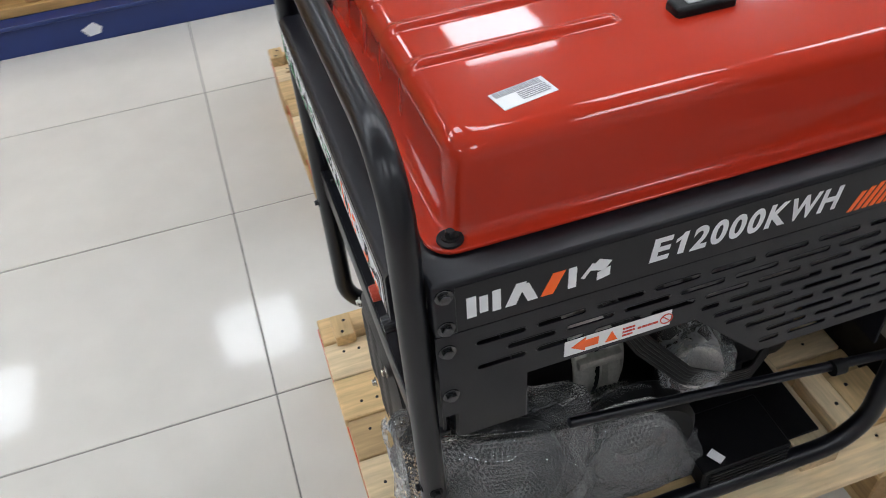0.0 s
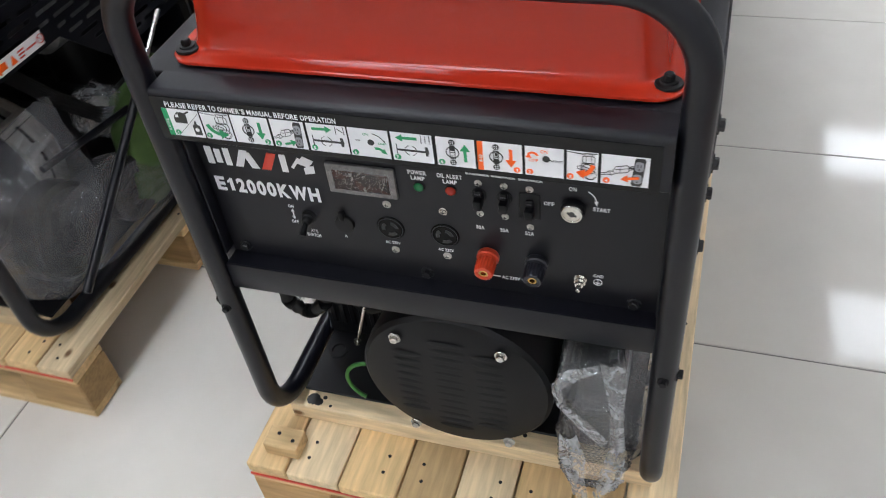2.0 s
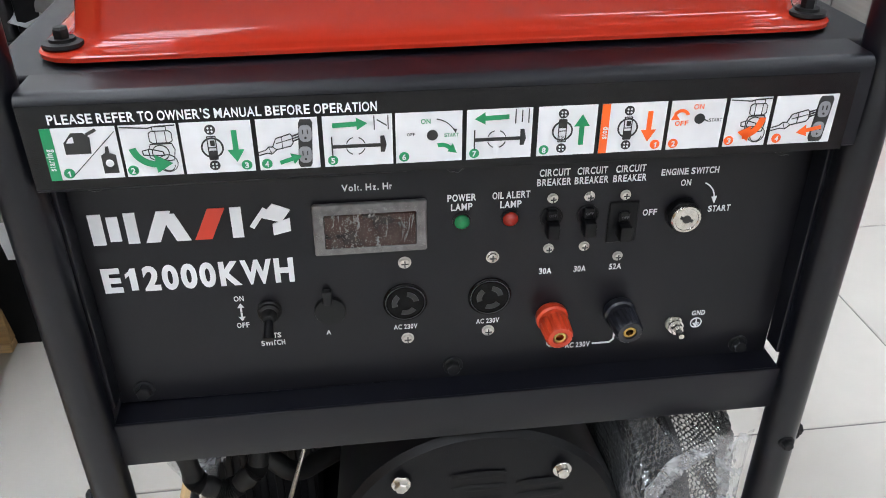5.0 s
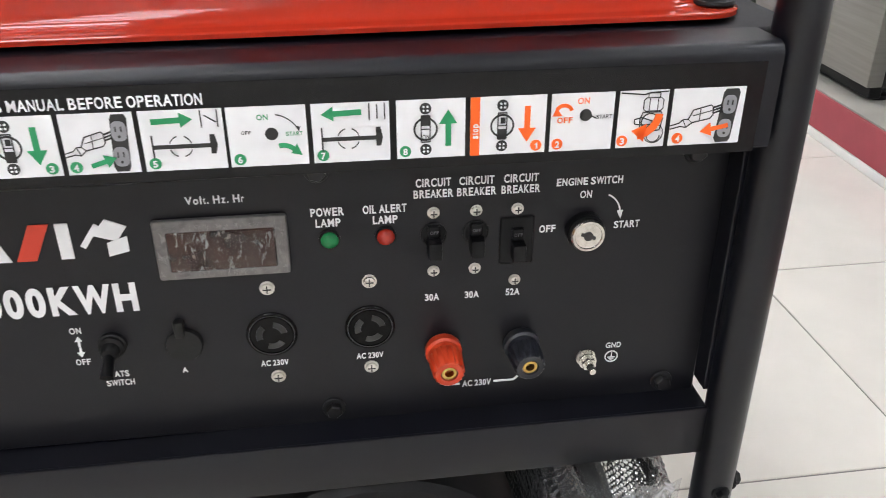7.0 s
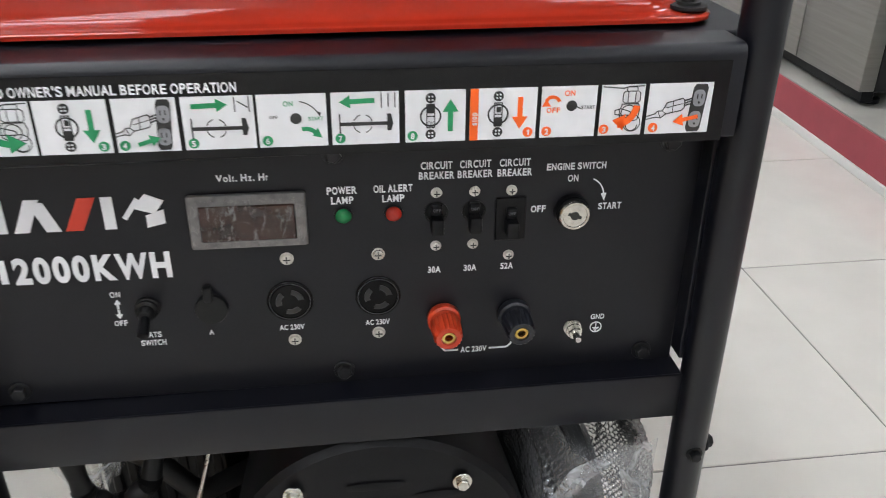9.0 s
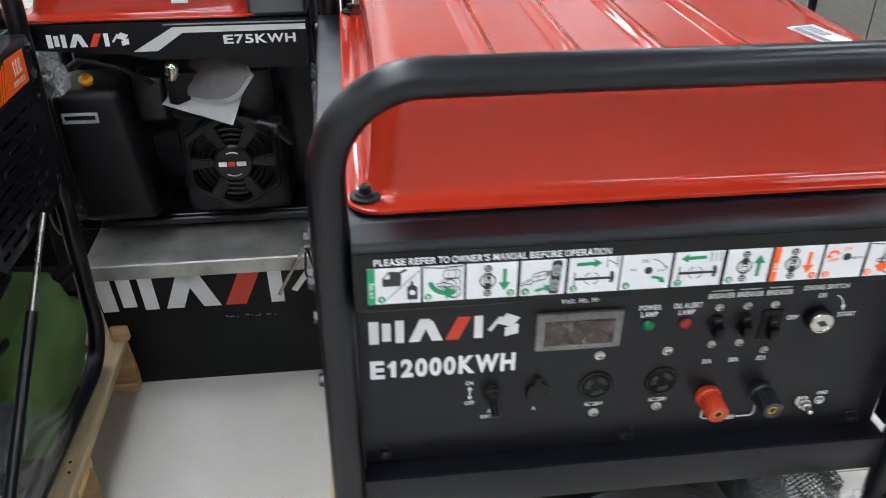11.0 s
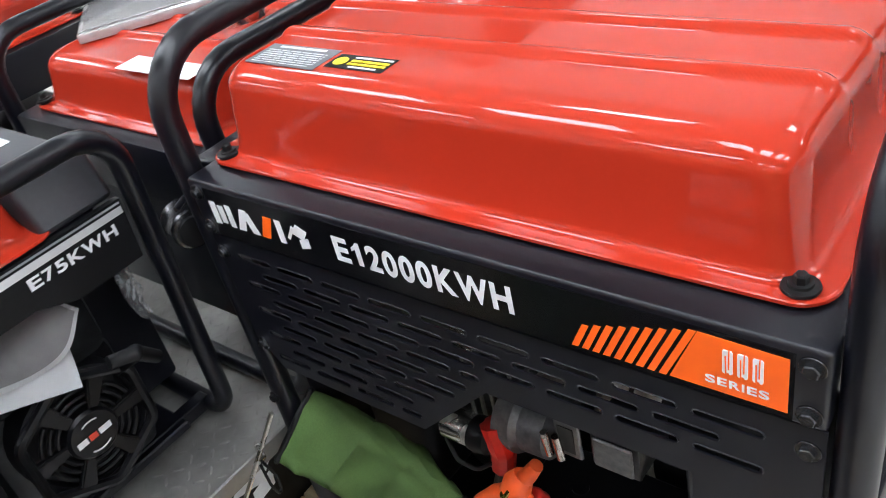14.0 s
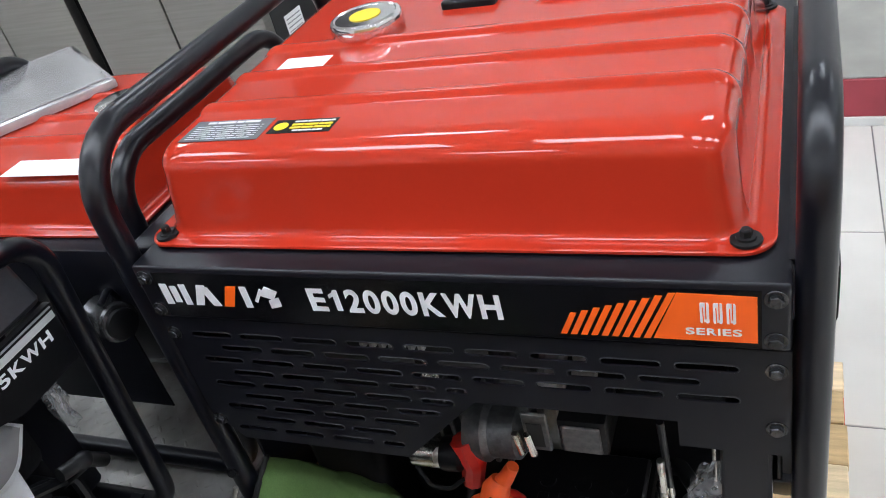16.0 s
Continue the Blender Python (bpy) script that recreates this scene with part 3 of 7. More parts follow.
for dx, dy, half in ((0, 0, 0.3), (-1.112, 0.07, 0.262)):
    front = batten("support_batten", (-half + dx, 0.035 + dy, 0.15), (half + dx, 0.105 + dy, 0.186 if half > 0.29 else 0.18), PINEPALE, "pale pine batten laid across the pallet deck", ((-0.24, 0.005), (0.1, -0.01), (0.22, 0.008)))
    if half > 0.29:
        ink = bmesh.new()
        for x, y, a in ((-0.262, -0.018, 0.012), (-0.251, -0.022, 0.008), (-0.243, -0.012, 0.004), (-0.228, -0.026, 0.003)):
            lathe(ink, [(a, 0), (a * 0.8, 0.0004), (0, 0.0005)], (x, y, 0.018), (0, 0, 1), 9)
        mark = new("ink_mark", finish("ink_mark", ink, INK))
        mark.parent = front
    batten("support_batten", (-half + dx, 0.62 + dy, 0.15), (half + dx, 0.69 + dy, 0.186 if half > 0.29 else 0.18), PINEPALE, "pale pine batten laid across the pallet deck", ((-0.2, 0.005),))
    batten("stop_block", (-0.315 + dx, -0.045 + dy, 0.15), (-0.255 + dx, -0.005 + dy, 0.178), PINE, "small nailed pine stop block on the pallet", ((-0.01, 0.005), (0.018, -0.004)))
batten("stop_block", (0.15, 0.708, 0.15), (0.262, 0.752, 0.192), PINEPALE, "pale pine stop block on the pallet", ((0.02, 0.004),))
batten("stop_block", (0.172, 0.756, 0.15), (0.258, 0.842, 0.186), PINE, "nailed pine stop block on the pallet", ((0.02, 0.02), (-0.02, -0.02)))
batten("stop_block", (-0.79, 0.84, 0.15), (-0.755, 0.88, 0.185), PINE, "small nailed pine stop block on the pallet")


# ---- prints ----
def brand_mark(surface, x, y, h, w, parent, accent, group_name="brand_mark", lift=0.0005):
    """A maker's mark as plain shapes: three white shapes, one coloured, and a small roof shape. w is the width without the roof."""
    mark = part(group_name, flat(bmesh.new(), surface, rect(x, y, x + 0.085 * w, y + h), lift), WHITE, parent, "white maker's mark of plain shapes")
    part("mark_shape", flat(bmesh.new(), surface, rect(x + 0.115 * w, y + 0.1 * h, x + 0.19 * w, y + 0.9 * h), lift), WHITE, mark)
    part("mark_shape", flat(bmesh.new(), surface, rect(x + 0.23 * w, y, x + 0.305 * w, y + h), lift), WHITE, mark)
    part("mark_shape", flat(bmesh.new(), surface, rect(x + 0.345 * w, y, x + 0.44 * w, y + h, 0.1 * w), lift), WHITE, mark)
    part("mark_shape", flat(bmesh.new(), surface, rect(x + 0.55 * w, y, x + 0.645 * w, y + 0.9 * h, -0.085 * w), lift), WHITE, mark)
    part("mark_shape", flat(bmesh.new(), surface, rect(x + 0.67 * w, y, x + 0.785 * w, y + h, 0.11 * w), lift), accent, mark, "coloured plain shape in the maker's mark")
    part("mark_shape", flat(bmesh.new(), surface, rect(x + 0.925 * w, y, x + w, y + h), lift), WHITE, mark)
    roof = x + 1.06 * w
    part("mark_shape", flat(bmesh.new(), surface, [(roof + 0.06 * w, y + 0.62 * h), (roof + 0.2 * w, y + 0.42 * h), (roof + 0.27 * w, y + 0.82 * h), (roof + 0.15 * w, y + 1.05 * h)], lift), WHITE, mark)
    part("mark_shape", flat(bmesh.new(), surface, [(roof + 0.14 * w, y), (roof + 0.26 * w, y + 0.12 * h), (roof + 0.26 * w, y + 0.55 * h), (roof + 0.14 * w, y + 0.38 * h)], lift), WHITE, mark)
    part("mark_shape", stroke(bmesh.new(), surface, (roof, y + 0.3 * h), (roof + 0.1 * w, y + 0.9 * h), 0.035 * w, lift), WHITE, mark)
    return mark


def bars(bm, surface, x0, x1, y0, y1, rows, seed=1, lift=0.0007, fill=0.5):
    """Rows of plain bars in place of small print."""
    rnd = random.Random(seed)
    step = (y1 - y0) / rows
    for i in range(rows):
        x = x0
        while x < x1 - 0.002:
            w = min(rnd.uniform(0.1, 0.35) * (x1 - x0), x1 - x)
            flat(bm, surface, rect(x, y0 + step * i + step * (0.5 - fill / 2), x + w, y0 + step * i + step * (0.5 + fill / 2)), lift, 0.0002)
            x += w + 0.03 * (x1 - x0)
    return bm


def pictogram_label(surface, parent):
    """The strip of numbered starting and stopping pictures on the apron."""
    gap = [(-0.268, -0.223), (-0.221, -0.186), (-0.184, -0.14), (-0.137, -0.098), (-0.095, -0.05), (-0.048, -0.004), (-0.001, 0.043),
           (0.047, 0.087), (0.090, 0.135), (0.138, 0.176), (0.179, 0.209), (0.212, 0.257)]
    y0, y1 = 0.7905, 0.826
    sheet = part("instruction_sticker", flat(bmesh.new(), surface, rect(-0.279, 0.784, 0.268, 0.8405), 0.0004, 0.0004), STICKER, parent, "gloss black sticker with numbered operating pictures")
    part("lettering", words("PLEASE REFER TO OWNER'S MANUAL BEFORE OPERATION", surface, -0.262, 0.8284, 0.0062, 0.2025, bold=0.02), WHITE, sheet, "white printed warning line")
    for i, (a, b) in enumerate(gap):
        card = part("picture_card", flat(bmesh.new(), surface, rect(a, y0, b, y1), 0.0009, 0.0003), WHITE, sheet, "white card with a printed operating step")
        green = i < 8
        c = GREENPRINT if green else ORANGE
        L = 0.0013
        w = b - a
        k, m2, s = bmesh.new(), bmesh.new(), bmesh.new()
        X = lambda f: a + w * f
        Y = lambda f: y0 + (y1 - y0) * f
        num = (0.0045, 0.006)
        nx = X(0.88) if i in (2, 8) else X(0.12) if i not in (0,) else X(0.26)
        part("number_disc", flat(bmesh.new(), surface, disc(nx, Y(0.13), 0.0034), L), c, card)
        if i == 0:
            flat(m2, surface, rect(a, y0, a + 0.0065, y1), L)
            flat(k, surface, [(X(0.28), Y(0.5)), (X(0.62), Y(0.5)), (X(0.64), Y(0.8)), (X(0.56), Y(0.9)), (X(0.4), Y(0.9)), (X(0.28), Y(0.72))], L)
            stroke(k, surface, (X(0.6), Y(0.86)), (X(0.74), Y(0.95)), 0.002, L)
            stroke(k, surface, (X(0.3), Y(0.06)), (X(0.98), Y(0.9)), 0.0005, L)
            flat(k, surface, [(X(0.74), Y(0.1)), (X(0.94), Y(0.1)), (X(0.94), Y(0.45)), (X(0.86), Y(0.5)), (X(0.86), Y(0.62)), (X(0.82), Y(0.62)), (X(0.8), Y(0.5)), (X(0.74), Y(0.45))], L)
            part("light_detail", flat(bmesh.new(), surface, disc(X(0.84), Y(0.3), 0.0025), L + 0.0004), WHITE, card)
            flat(s, surface, [(X(0.32), Y(0.72)), (X(0.42), Y(0.72)), (X(0.42), Y(0.84)), (X(0.36), Y(0.8))], L + 0.0004)
        elif i in (1, 10):
            # fuel tap: pipe line, hexagon nut, body with lever, thick turning arrow
            def outline(pts, wd=0.0005):
                for p, q in zip(pts, pts[1:] + pts[:1]):
                    stroke(k, surface, (X(p[0]), Y(p[1])), (X(q[0]), Y(q[1])), wd, L)
            for p, q in (((0.02, 0.97), (0.5, 0.93)), ((0.5, 0.93), (0.62, 0.96)), ((0.62, 0.96), (0.98, 0.97))):
                stroke(k, surface, (X(p[0]), Y(p[1])), (X(q[0]), Y(q[1])), 0.0007, L)
            outline([(0.5, 0.83), (0.55, 0.87), (0.85, 0.87), (0.9, 0.83), (0.9, 0.68), (0.85, 0.64), (0.55, 0.64), (0.5, 0.68)])
            for f in (0.62, 0.79):
                stroke(k, surface, (X(f), Y(0.86)), (X(f), Y(0.65)), 0.0004, L)
            outline([(0.58, 0.95), (0.82, 0.95), (0.82, 0.87), (0.58, 0.87)], 0.0004)
            outline([(0.5, 0.62), (0.88, 0.62), (0.92, 0.5), (0.88, 0.3), (0.6, 0.27), (0.46, 0.36), (0.45, 0.5)])
            ring_arc(k, surface, X(0.66), Y(0.45), 0.0052, 0.0006, 0, 360, 18, L)
            outline([(0.34, 0.5), (0.48, 0.53), (0.7, 0.47), (0.72, 0.4), (0.5, 0.4), (0.35, 0.42)], 0.0006)
            ring_arc(k, surface, X(0.76), Y(0.24), 0.006, 0.0005, 0, 360, 16, L)
            ring_arc(k, surface, X(0.76), Y(0.2), 0.004, 0.0005, 180, 360, 10, L)
            if i == 1:
                ring_arc(m2, surface, X(0.58), Y(0.64), 0.0145, 0.0042, 192, 268, 12, L + 0.0004)
                flat(m2, surface, [(X(0.55), Y(0.06)), (X(0.84), Y(0.24)), (X(0.54), Y(0.42))], L + 0.0004)
            else:
                ring_arc(m2, surface, X(0.36), Y(0.62), 0.0145, 0.0046, 278, 355, 12, L + 0.0004)
                flat(m2, surface, [(X(0.3), Y(0.3)), (X(0.6), Y(0.42)), (X(0.56), Y(0.1))], L + 0.0004)
        elif i in (2, 7, 8):
            # circuit breaker between two screw heads
            cx = X(0.42)
            for yy in (0.15, 0.85):
                flat(k, surface, disc(cx, Y(yy), 0.0034, 16), L)
                for da in (45, 135, 225, 315):
                    flat(s, surface, disc(cx + 0.0016 * math.cos(radians(da)), Y(yy) + 0.0016 * math.sin(radians(da)), 0.0007, 6), L + 0.0004)
            ring_arc(k, surface, cx, Y(0.5), 0.0066, 0.0011, 0, 360, 24, L)
            low, high = (0.26, 0.44) if i != 7 else (0.56, 0.74)
            flat(k, surface, rect(cx - 0.0026, Y(low), cx + 0.0026, Y(high)), L)
            r = rect(cx - 0.0026, Y(0.28), cx + 0.0026, Y(0.72))
            for u, v in zip(r, r[1:] + r[:1]):
                stroke(k, surface, u, v, 0.0006, L)
            stroke(k, surface, (cx - 0.0026, Y(0.5)), (cx + 0.0026, Y(0.5)), 0.0005, L)
            if i == 7:
                part("lettering", words("ON", surface, cx, Y(0.33), 0.0028, 0.0042, "CENTER", 0.0, lift=L + 0.0005), INK, card)
            else:
                flat(k, surface, rect(cx - 0.001, Y(0.54), cx + 0.0018, Y(0.64)), L)
            down = i != 7
            arrow(m2, surface, (X(0.75), Y(0.82 if down else 0.2)), (X(0.75), Y(0.2 if down else 0.82)), 0.0034, 0.0085, L)
            if i == 8:
                part("side_band", flat(bmesh.new(), surface, rect(a, y0, a + 0.0055, y1), L), c, card)
        elif i in (3, 11):
            # plug before a black double socket
            tilt = 0.05
            for p, q in (((0.64, 0.03), (0.87, 0.97)),):
                flat(k, surface, [(X(p[0] + 0.03), Y(p[1])), (X(q[0] - 0.03), Y(p[1] + 0.0)), (X(q[0]), Y(p[1] + 0.07)), (X(q[0] + tilt), Y(q[1] - 0.07)), (X(q[0] + tilt - 0.03), Y(q[1])),
                                  (X(p[0] + tilt + 0.03), Y(q[1])), (X(p[0] + tilt), Y(q[1] - 0.07)), (X(p[0]), Y(p[1] + 0.07))], L)
            faces = bmesh.new()
            for yy, dx in ((0.28, 0.765), (0.7, 0.79)):
                flat(faces, surface, [(X(dx) + 0.0042 * math.copysign(abs(math.cos(radians(d))) ** 0.7, math.cos(radians(d))), Y(yy) + 0.0058 * math.copysign(abs(math.sin(radians(d))) ** 0.7, math.sin(radians(d)))) for d in range(0, 360, 20)], L + 0.0004)
                for d in (-0.0015, 0.0015):
                    stroke(k, surface, (X(dx) + d, Y(yy) - 0.0002), (X(dx) + d, Y(yy) + 0.0028), 0.0007, L + 0.0009)
                flat(k, surface, disc(X(dx), Y(yy) - 0.003, 0.0008, 8), L + 0.0009)
            part("socket_face", faces, PRINTGREY, card)
            out = [(0.0, 0.36), (0.12, 0.4), (0.17, 0.46), (0.24, 0.46), (0.3, 0.62), (0.54, 0.7), (0.57, 0.66), (0.58, 0.52), (0.54, 0.46), (0.3, 0.4), (0.22, 0.32), (0.14, 0.34), (0.0, 0.3)]
            for u, v in zip(out, out[1:]):
                stroke(k, surface, (X(u[0]), Y(u[1])), (X(v[0]), Y(v[1])), 0.0006, L)
            for u, v in (((0.17, 0.46), (0.22, 0.32)), ((0.24, 0.46), (0.3, 0.4)), ((0.3, 0.52), (0.56, 0.6)), ((0.4, 0.66), (0.4, 0.43))):
                stroke(k, surface, (X(u[0]), Y(u[1])), (X(v[0]), Y(v[1])), 0.0004, L)
            for f in (0.65, 0.6, 0.55):
                stroke(k, surface, (X(0.57), Y(f)), (X(0.72), Y(f + 0.06)), 0.0009, L)
            if green:
                arrow(m2, surface, (X(0.34), Y(0.15)), (X(0.7), Y(0.27)), 0.0026, 0.0062, L + 0.0012)
            else:
                arrow(m2, surface, (X(0.8), Y(0.34)), (X(0.42), Y(0.24)), 0.0026, 0.0068, L + 0.0012)
        elif i in (4, 6):
            stroke(k, surface, (X(0.12), Y(0.4)), (X(0.84), Y(0.4)), 0.0023, L)
            stroke(k, surface, (X(0.12), Y(0.2)), (X(0.12), Y(0.6)), 0.0009, L)
            flat(k, surface, [(X(0.82), Y(0.26)), (X(0.88), Y(0.26)), (X(0.91), Y(0.4)), (X(0.88), Y(0.58)), (X(0.82), Y(0.58))], L)
            for q in range(4):
                ring_arc(k, surface, X(0.46), Y(0.4), 0.0062, 0.0006, q * 90 + 15, q * 90 + 70, 6, L)
            stroke(k, surface, (X(0.74), Y(0.7)), (X(0.74), Y(0.98)), 0.0007, L)
            stroke(k, surface, (X(0.94), Y(0.7)), (X(0.94), Y(0.98)), 0.0007, L)
            stroke(k, surface, (X(0.78), Y(0.9)) if i == 4 else (X(0.84), Y(0.72)), (X(0.92), Y(0.78)) if i == 4 else (X(0.84), Y(0.96)), 0.0007, L)
            if i == 4:
                arrow(m2, surface, (X(0.14), Y(0.82)), (X(0.64), Y(0.84)), 0.0032, 0.007, L)
            else:
                arrow(m2, surface, (X(0.64), Y(0.84)), (X(0.12), Y(0.82)), 0.0032, 0.007, L)
        else:
            flat(k, surface, disc(X(0.55), Y(0.54) if i == 5 else Y(0.62), 0.0037), L)
            if i == 5:
                ring_arc(k, surface, X(0.55), Y(0.4), 0.0165, 0.0006, 28, 80, 8, L)
                flat(k, surface, [(X(0.86), Y(0.66)), (X(0.92), Y(0.64)), (X(0.9), Y(0.56))], L)
                ring_arc(m2, surface, X(0.68), Y(0.1), 0.0085, 0.0028, 35, 105, 8, L)
                flat(m2, surface, [(X(0.78), Y(0.2)), (X(0.92), Y(0.16)), (X(0.86), Y(0.36))], L)
            else:
                ring_arc(m2, surface, X(0.2), Y(0.66), 0.005, 0.0022, 20, 150, 8, L)
                flat(m2, surface, [(X(0.02), Y(0.62)), (X(0.18), Y(0.62)), (X(0.08), Y(0.76))], L)
                stroke(k, surface, (X(0.6), Y(0.62)), (X(0.72), Y(0.56)), 0.0008, L)
        part("line_drawing", k, INK, card)
        part("colour_print", m2, c, card)
        if s.verts:
            part("light_detail", s, WHITE, card)
        else:
            s.free()
        part("step_number", words(str(i + 1 if green else i - 7), surface, nx, Y(0.13) - 0.0019, 0.0038, align="CENTER", bold=0.03, lift=L + 0.0008), WHITE, card)
        if i == 5:
            part("lettering", words("ON", surface, X(0.45), Y(0.78), 0.0032, align="CENTER", bold=0.02, lift=L + 0.0005), GREENPRINT, card)
            part("lettering", words("START", surface, X(0.73), Y(0.5), 0.0024, 0.0095, bold=0.02, lift=L + 0.0005), GREENPRINT, card)
            part("lettering", words("OFF", surface, X(0.23), Y(0.55), 0.002, align="CENTER", bold=0.02, lift=L + 0.0005), INK, card)
        if i == 9:
            part("lettering", words("ON", surface, X(0.5), Y(0.82), 0.0036, align="CENTER", bold=0.02, lift=L + 0.0005), ORANGE, card)
            part("lettering", words("OFF", surface, X(0.22), Y(0.5), 0.0034, align="CENTER", bold=0.02, lift=L + 0.0005), ORANGE, card)
            part("lettering", words("START", surface, X(0.72), Y(0.55), 0.0024, 0.0095, bold=0.02, lift=L + 0.0005), INK, card)
        if i == 0:
            part("lettering", words("starting", surface, X(0.1), Y(0.2), 0.0042, 0.015, bold=0.02, lift=L + 0.0008, turn=90), WHITE, card)
        if i == 8:
            part("lettering", words("stop", surface, X(0.1), Y(0.3), 0.0042, 0.009, bold=0.03, lift=L + 0.0008, turn=90), WHITE, card)
    return sheet


# ---- the large generator ----
def tank_mesh(cx, cy, hx, hy, z0, ztop, ribs=(-0.147, -0.066, 0.016, 0.098), stop=-0.06, n=600, crown=96):
    """A pressed steel tank top: a narrow flange, steep rounded walls and a crown with narrow ridges; the last ridge stops short."""
    bm = bmesh.new()
    H, rad = ztop - z0, 0.024
    # rows of: inset along x, inset along y, height, corner radius, share of ridge, outward share
    rows = [(0, 0, 0.0, 0.03, 0, 0), (0, 0, 0.0028, 0.03, 0, 0), (0.0008, 0.0008, 0.0036, 0.03, 0, 0), (0.0025, 0.0025, 0.0038, 0.03, 0, 0), (0.009, 0.0125, 0.0038, 0.03, 0, 0),
            (0.013, 0.017, 0.0042, 0.03, 0, 0), (0.0165, 0.0205, 0.0058, 0.03, 0, 0), (0.0188, 0.023, 0.009, 0.029, 0, 0), (0.02, 0.0246, 0.0135, 0.028, 0, 0)]
    for f in (0.3, 0.45, 0.6):
        rows.append((0.0206 + 0.008 * f, 0.0254 + 0.009 * f, (H - rad) * f + 0.008, 0.028, smoothstep(0.2, 0.9, f), 1))
    for k in range(0, 13):
        a = math.pi / 2 * k / 12
        rows.append((0.0272 + rad * (1 - math.cos(a)), 0.033 + rad * (1 - math.cos(a)), H - rad + rad * math.sin(a), 0.032, 1, math.cos(a)))
    bx, by = 0.0272 + rad, 0.033 + rad
    for k in range(1, crown + 1):
        f = k / crown
        rows.append((bx + (hx - bx - 0.0004) * f, by + (hy - by - 0.0004) * f, H, max(0.032 * (1 - f), 0.0002), 1, 0))
    rings = []
    for sx, sy, z, r, share, outward in rows:
        ring = []
        for x, y in round_rect(hx - sx, hy - sy, r, n):
            dy = dz = 0.0
            if share:
                wave = 0.0
                for q, rx in enumerate(ribs):
                    d = abs(x - rx)
                    if d < 0.016:
                        w = 0.006 * (1 - smoothstep(0.0025, 0.013, d))
                        if q == len(ribs) - 1:
                            w *= 1 - smoothstep(stop - 0.008, stop + 0.008, y)
                        wave = max(wave, w)
                wave *= share
                # sides droop a little towards the edge
                dz = wave * (1 - outward) - 0.004 * share * smoothstep(hx * 0.76, hx * 0.95, abs(x)) * (1 - outward * 0.5)
                if abs(y) > hy - by - 0.01:
                    dy = math.copysign(wave * outward * 0.15, y)
            ring.append(bm.verts.new((cx + x, cy + y + dy, z0 + z + dz)))
        rings.append(ring)
    for a, b in zip(rings, rings[1:]):
        for i in range(n):
            bm.faces.new((a[i], a[(i + 1) % n], b[(i + 1) % n], b[i]))
    bm.faces.new(rings[-1])
    return bm


def rubber_mount(at):
    bm = bmesh.new()
    lathe(bm, [(0.0125, -0.014), (0.0125, -0.008), (0.009, -0.007), (0.009, 0.002), (0.0135, 0.0025), (0.014, 0.0035), (0.0135, 0.0055), (0.009, 0.006), (0.0085, 0.008), (0, 0.008)], at, (0, 0, 1), 20)
    lathe(bm, [(0.0055, 0.008), (0.0055, 0.014), (0.004, 0.0155), (0, 0.0155)], at, (0, 0, 1), 6)
    return bm


def side_panel_holes():
    """Nine staggered rows of long slots; below the third row they stop at the slanted edge of the panel."""
    holes = []
    for i in range(9):
        z = 0.747 - 0.0199 * i
        edge = 0.326 + (0.672 - z) + 0.02 if i > 2 else 0
        for k in range(-1, 10):
            a = 0.0565 + 0.0345 * (i % 2) + 0.0691 * k
            b = a + 0.057
            a = max(a, edge)
            if a > 0.05 and b - a > 0.022 and b < 0.672:
                holes.append((a, b, z))
    return holes


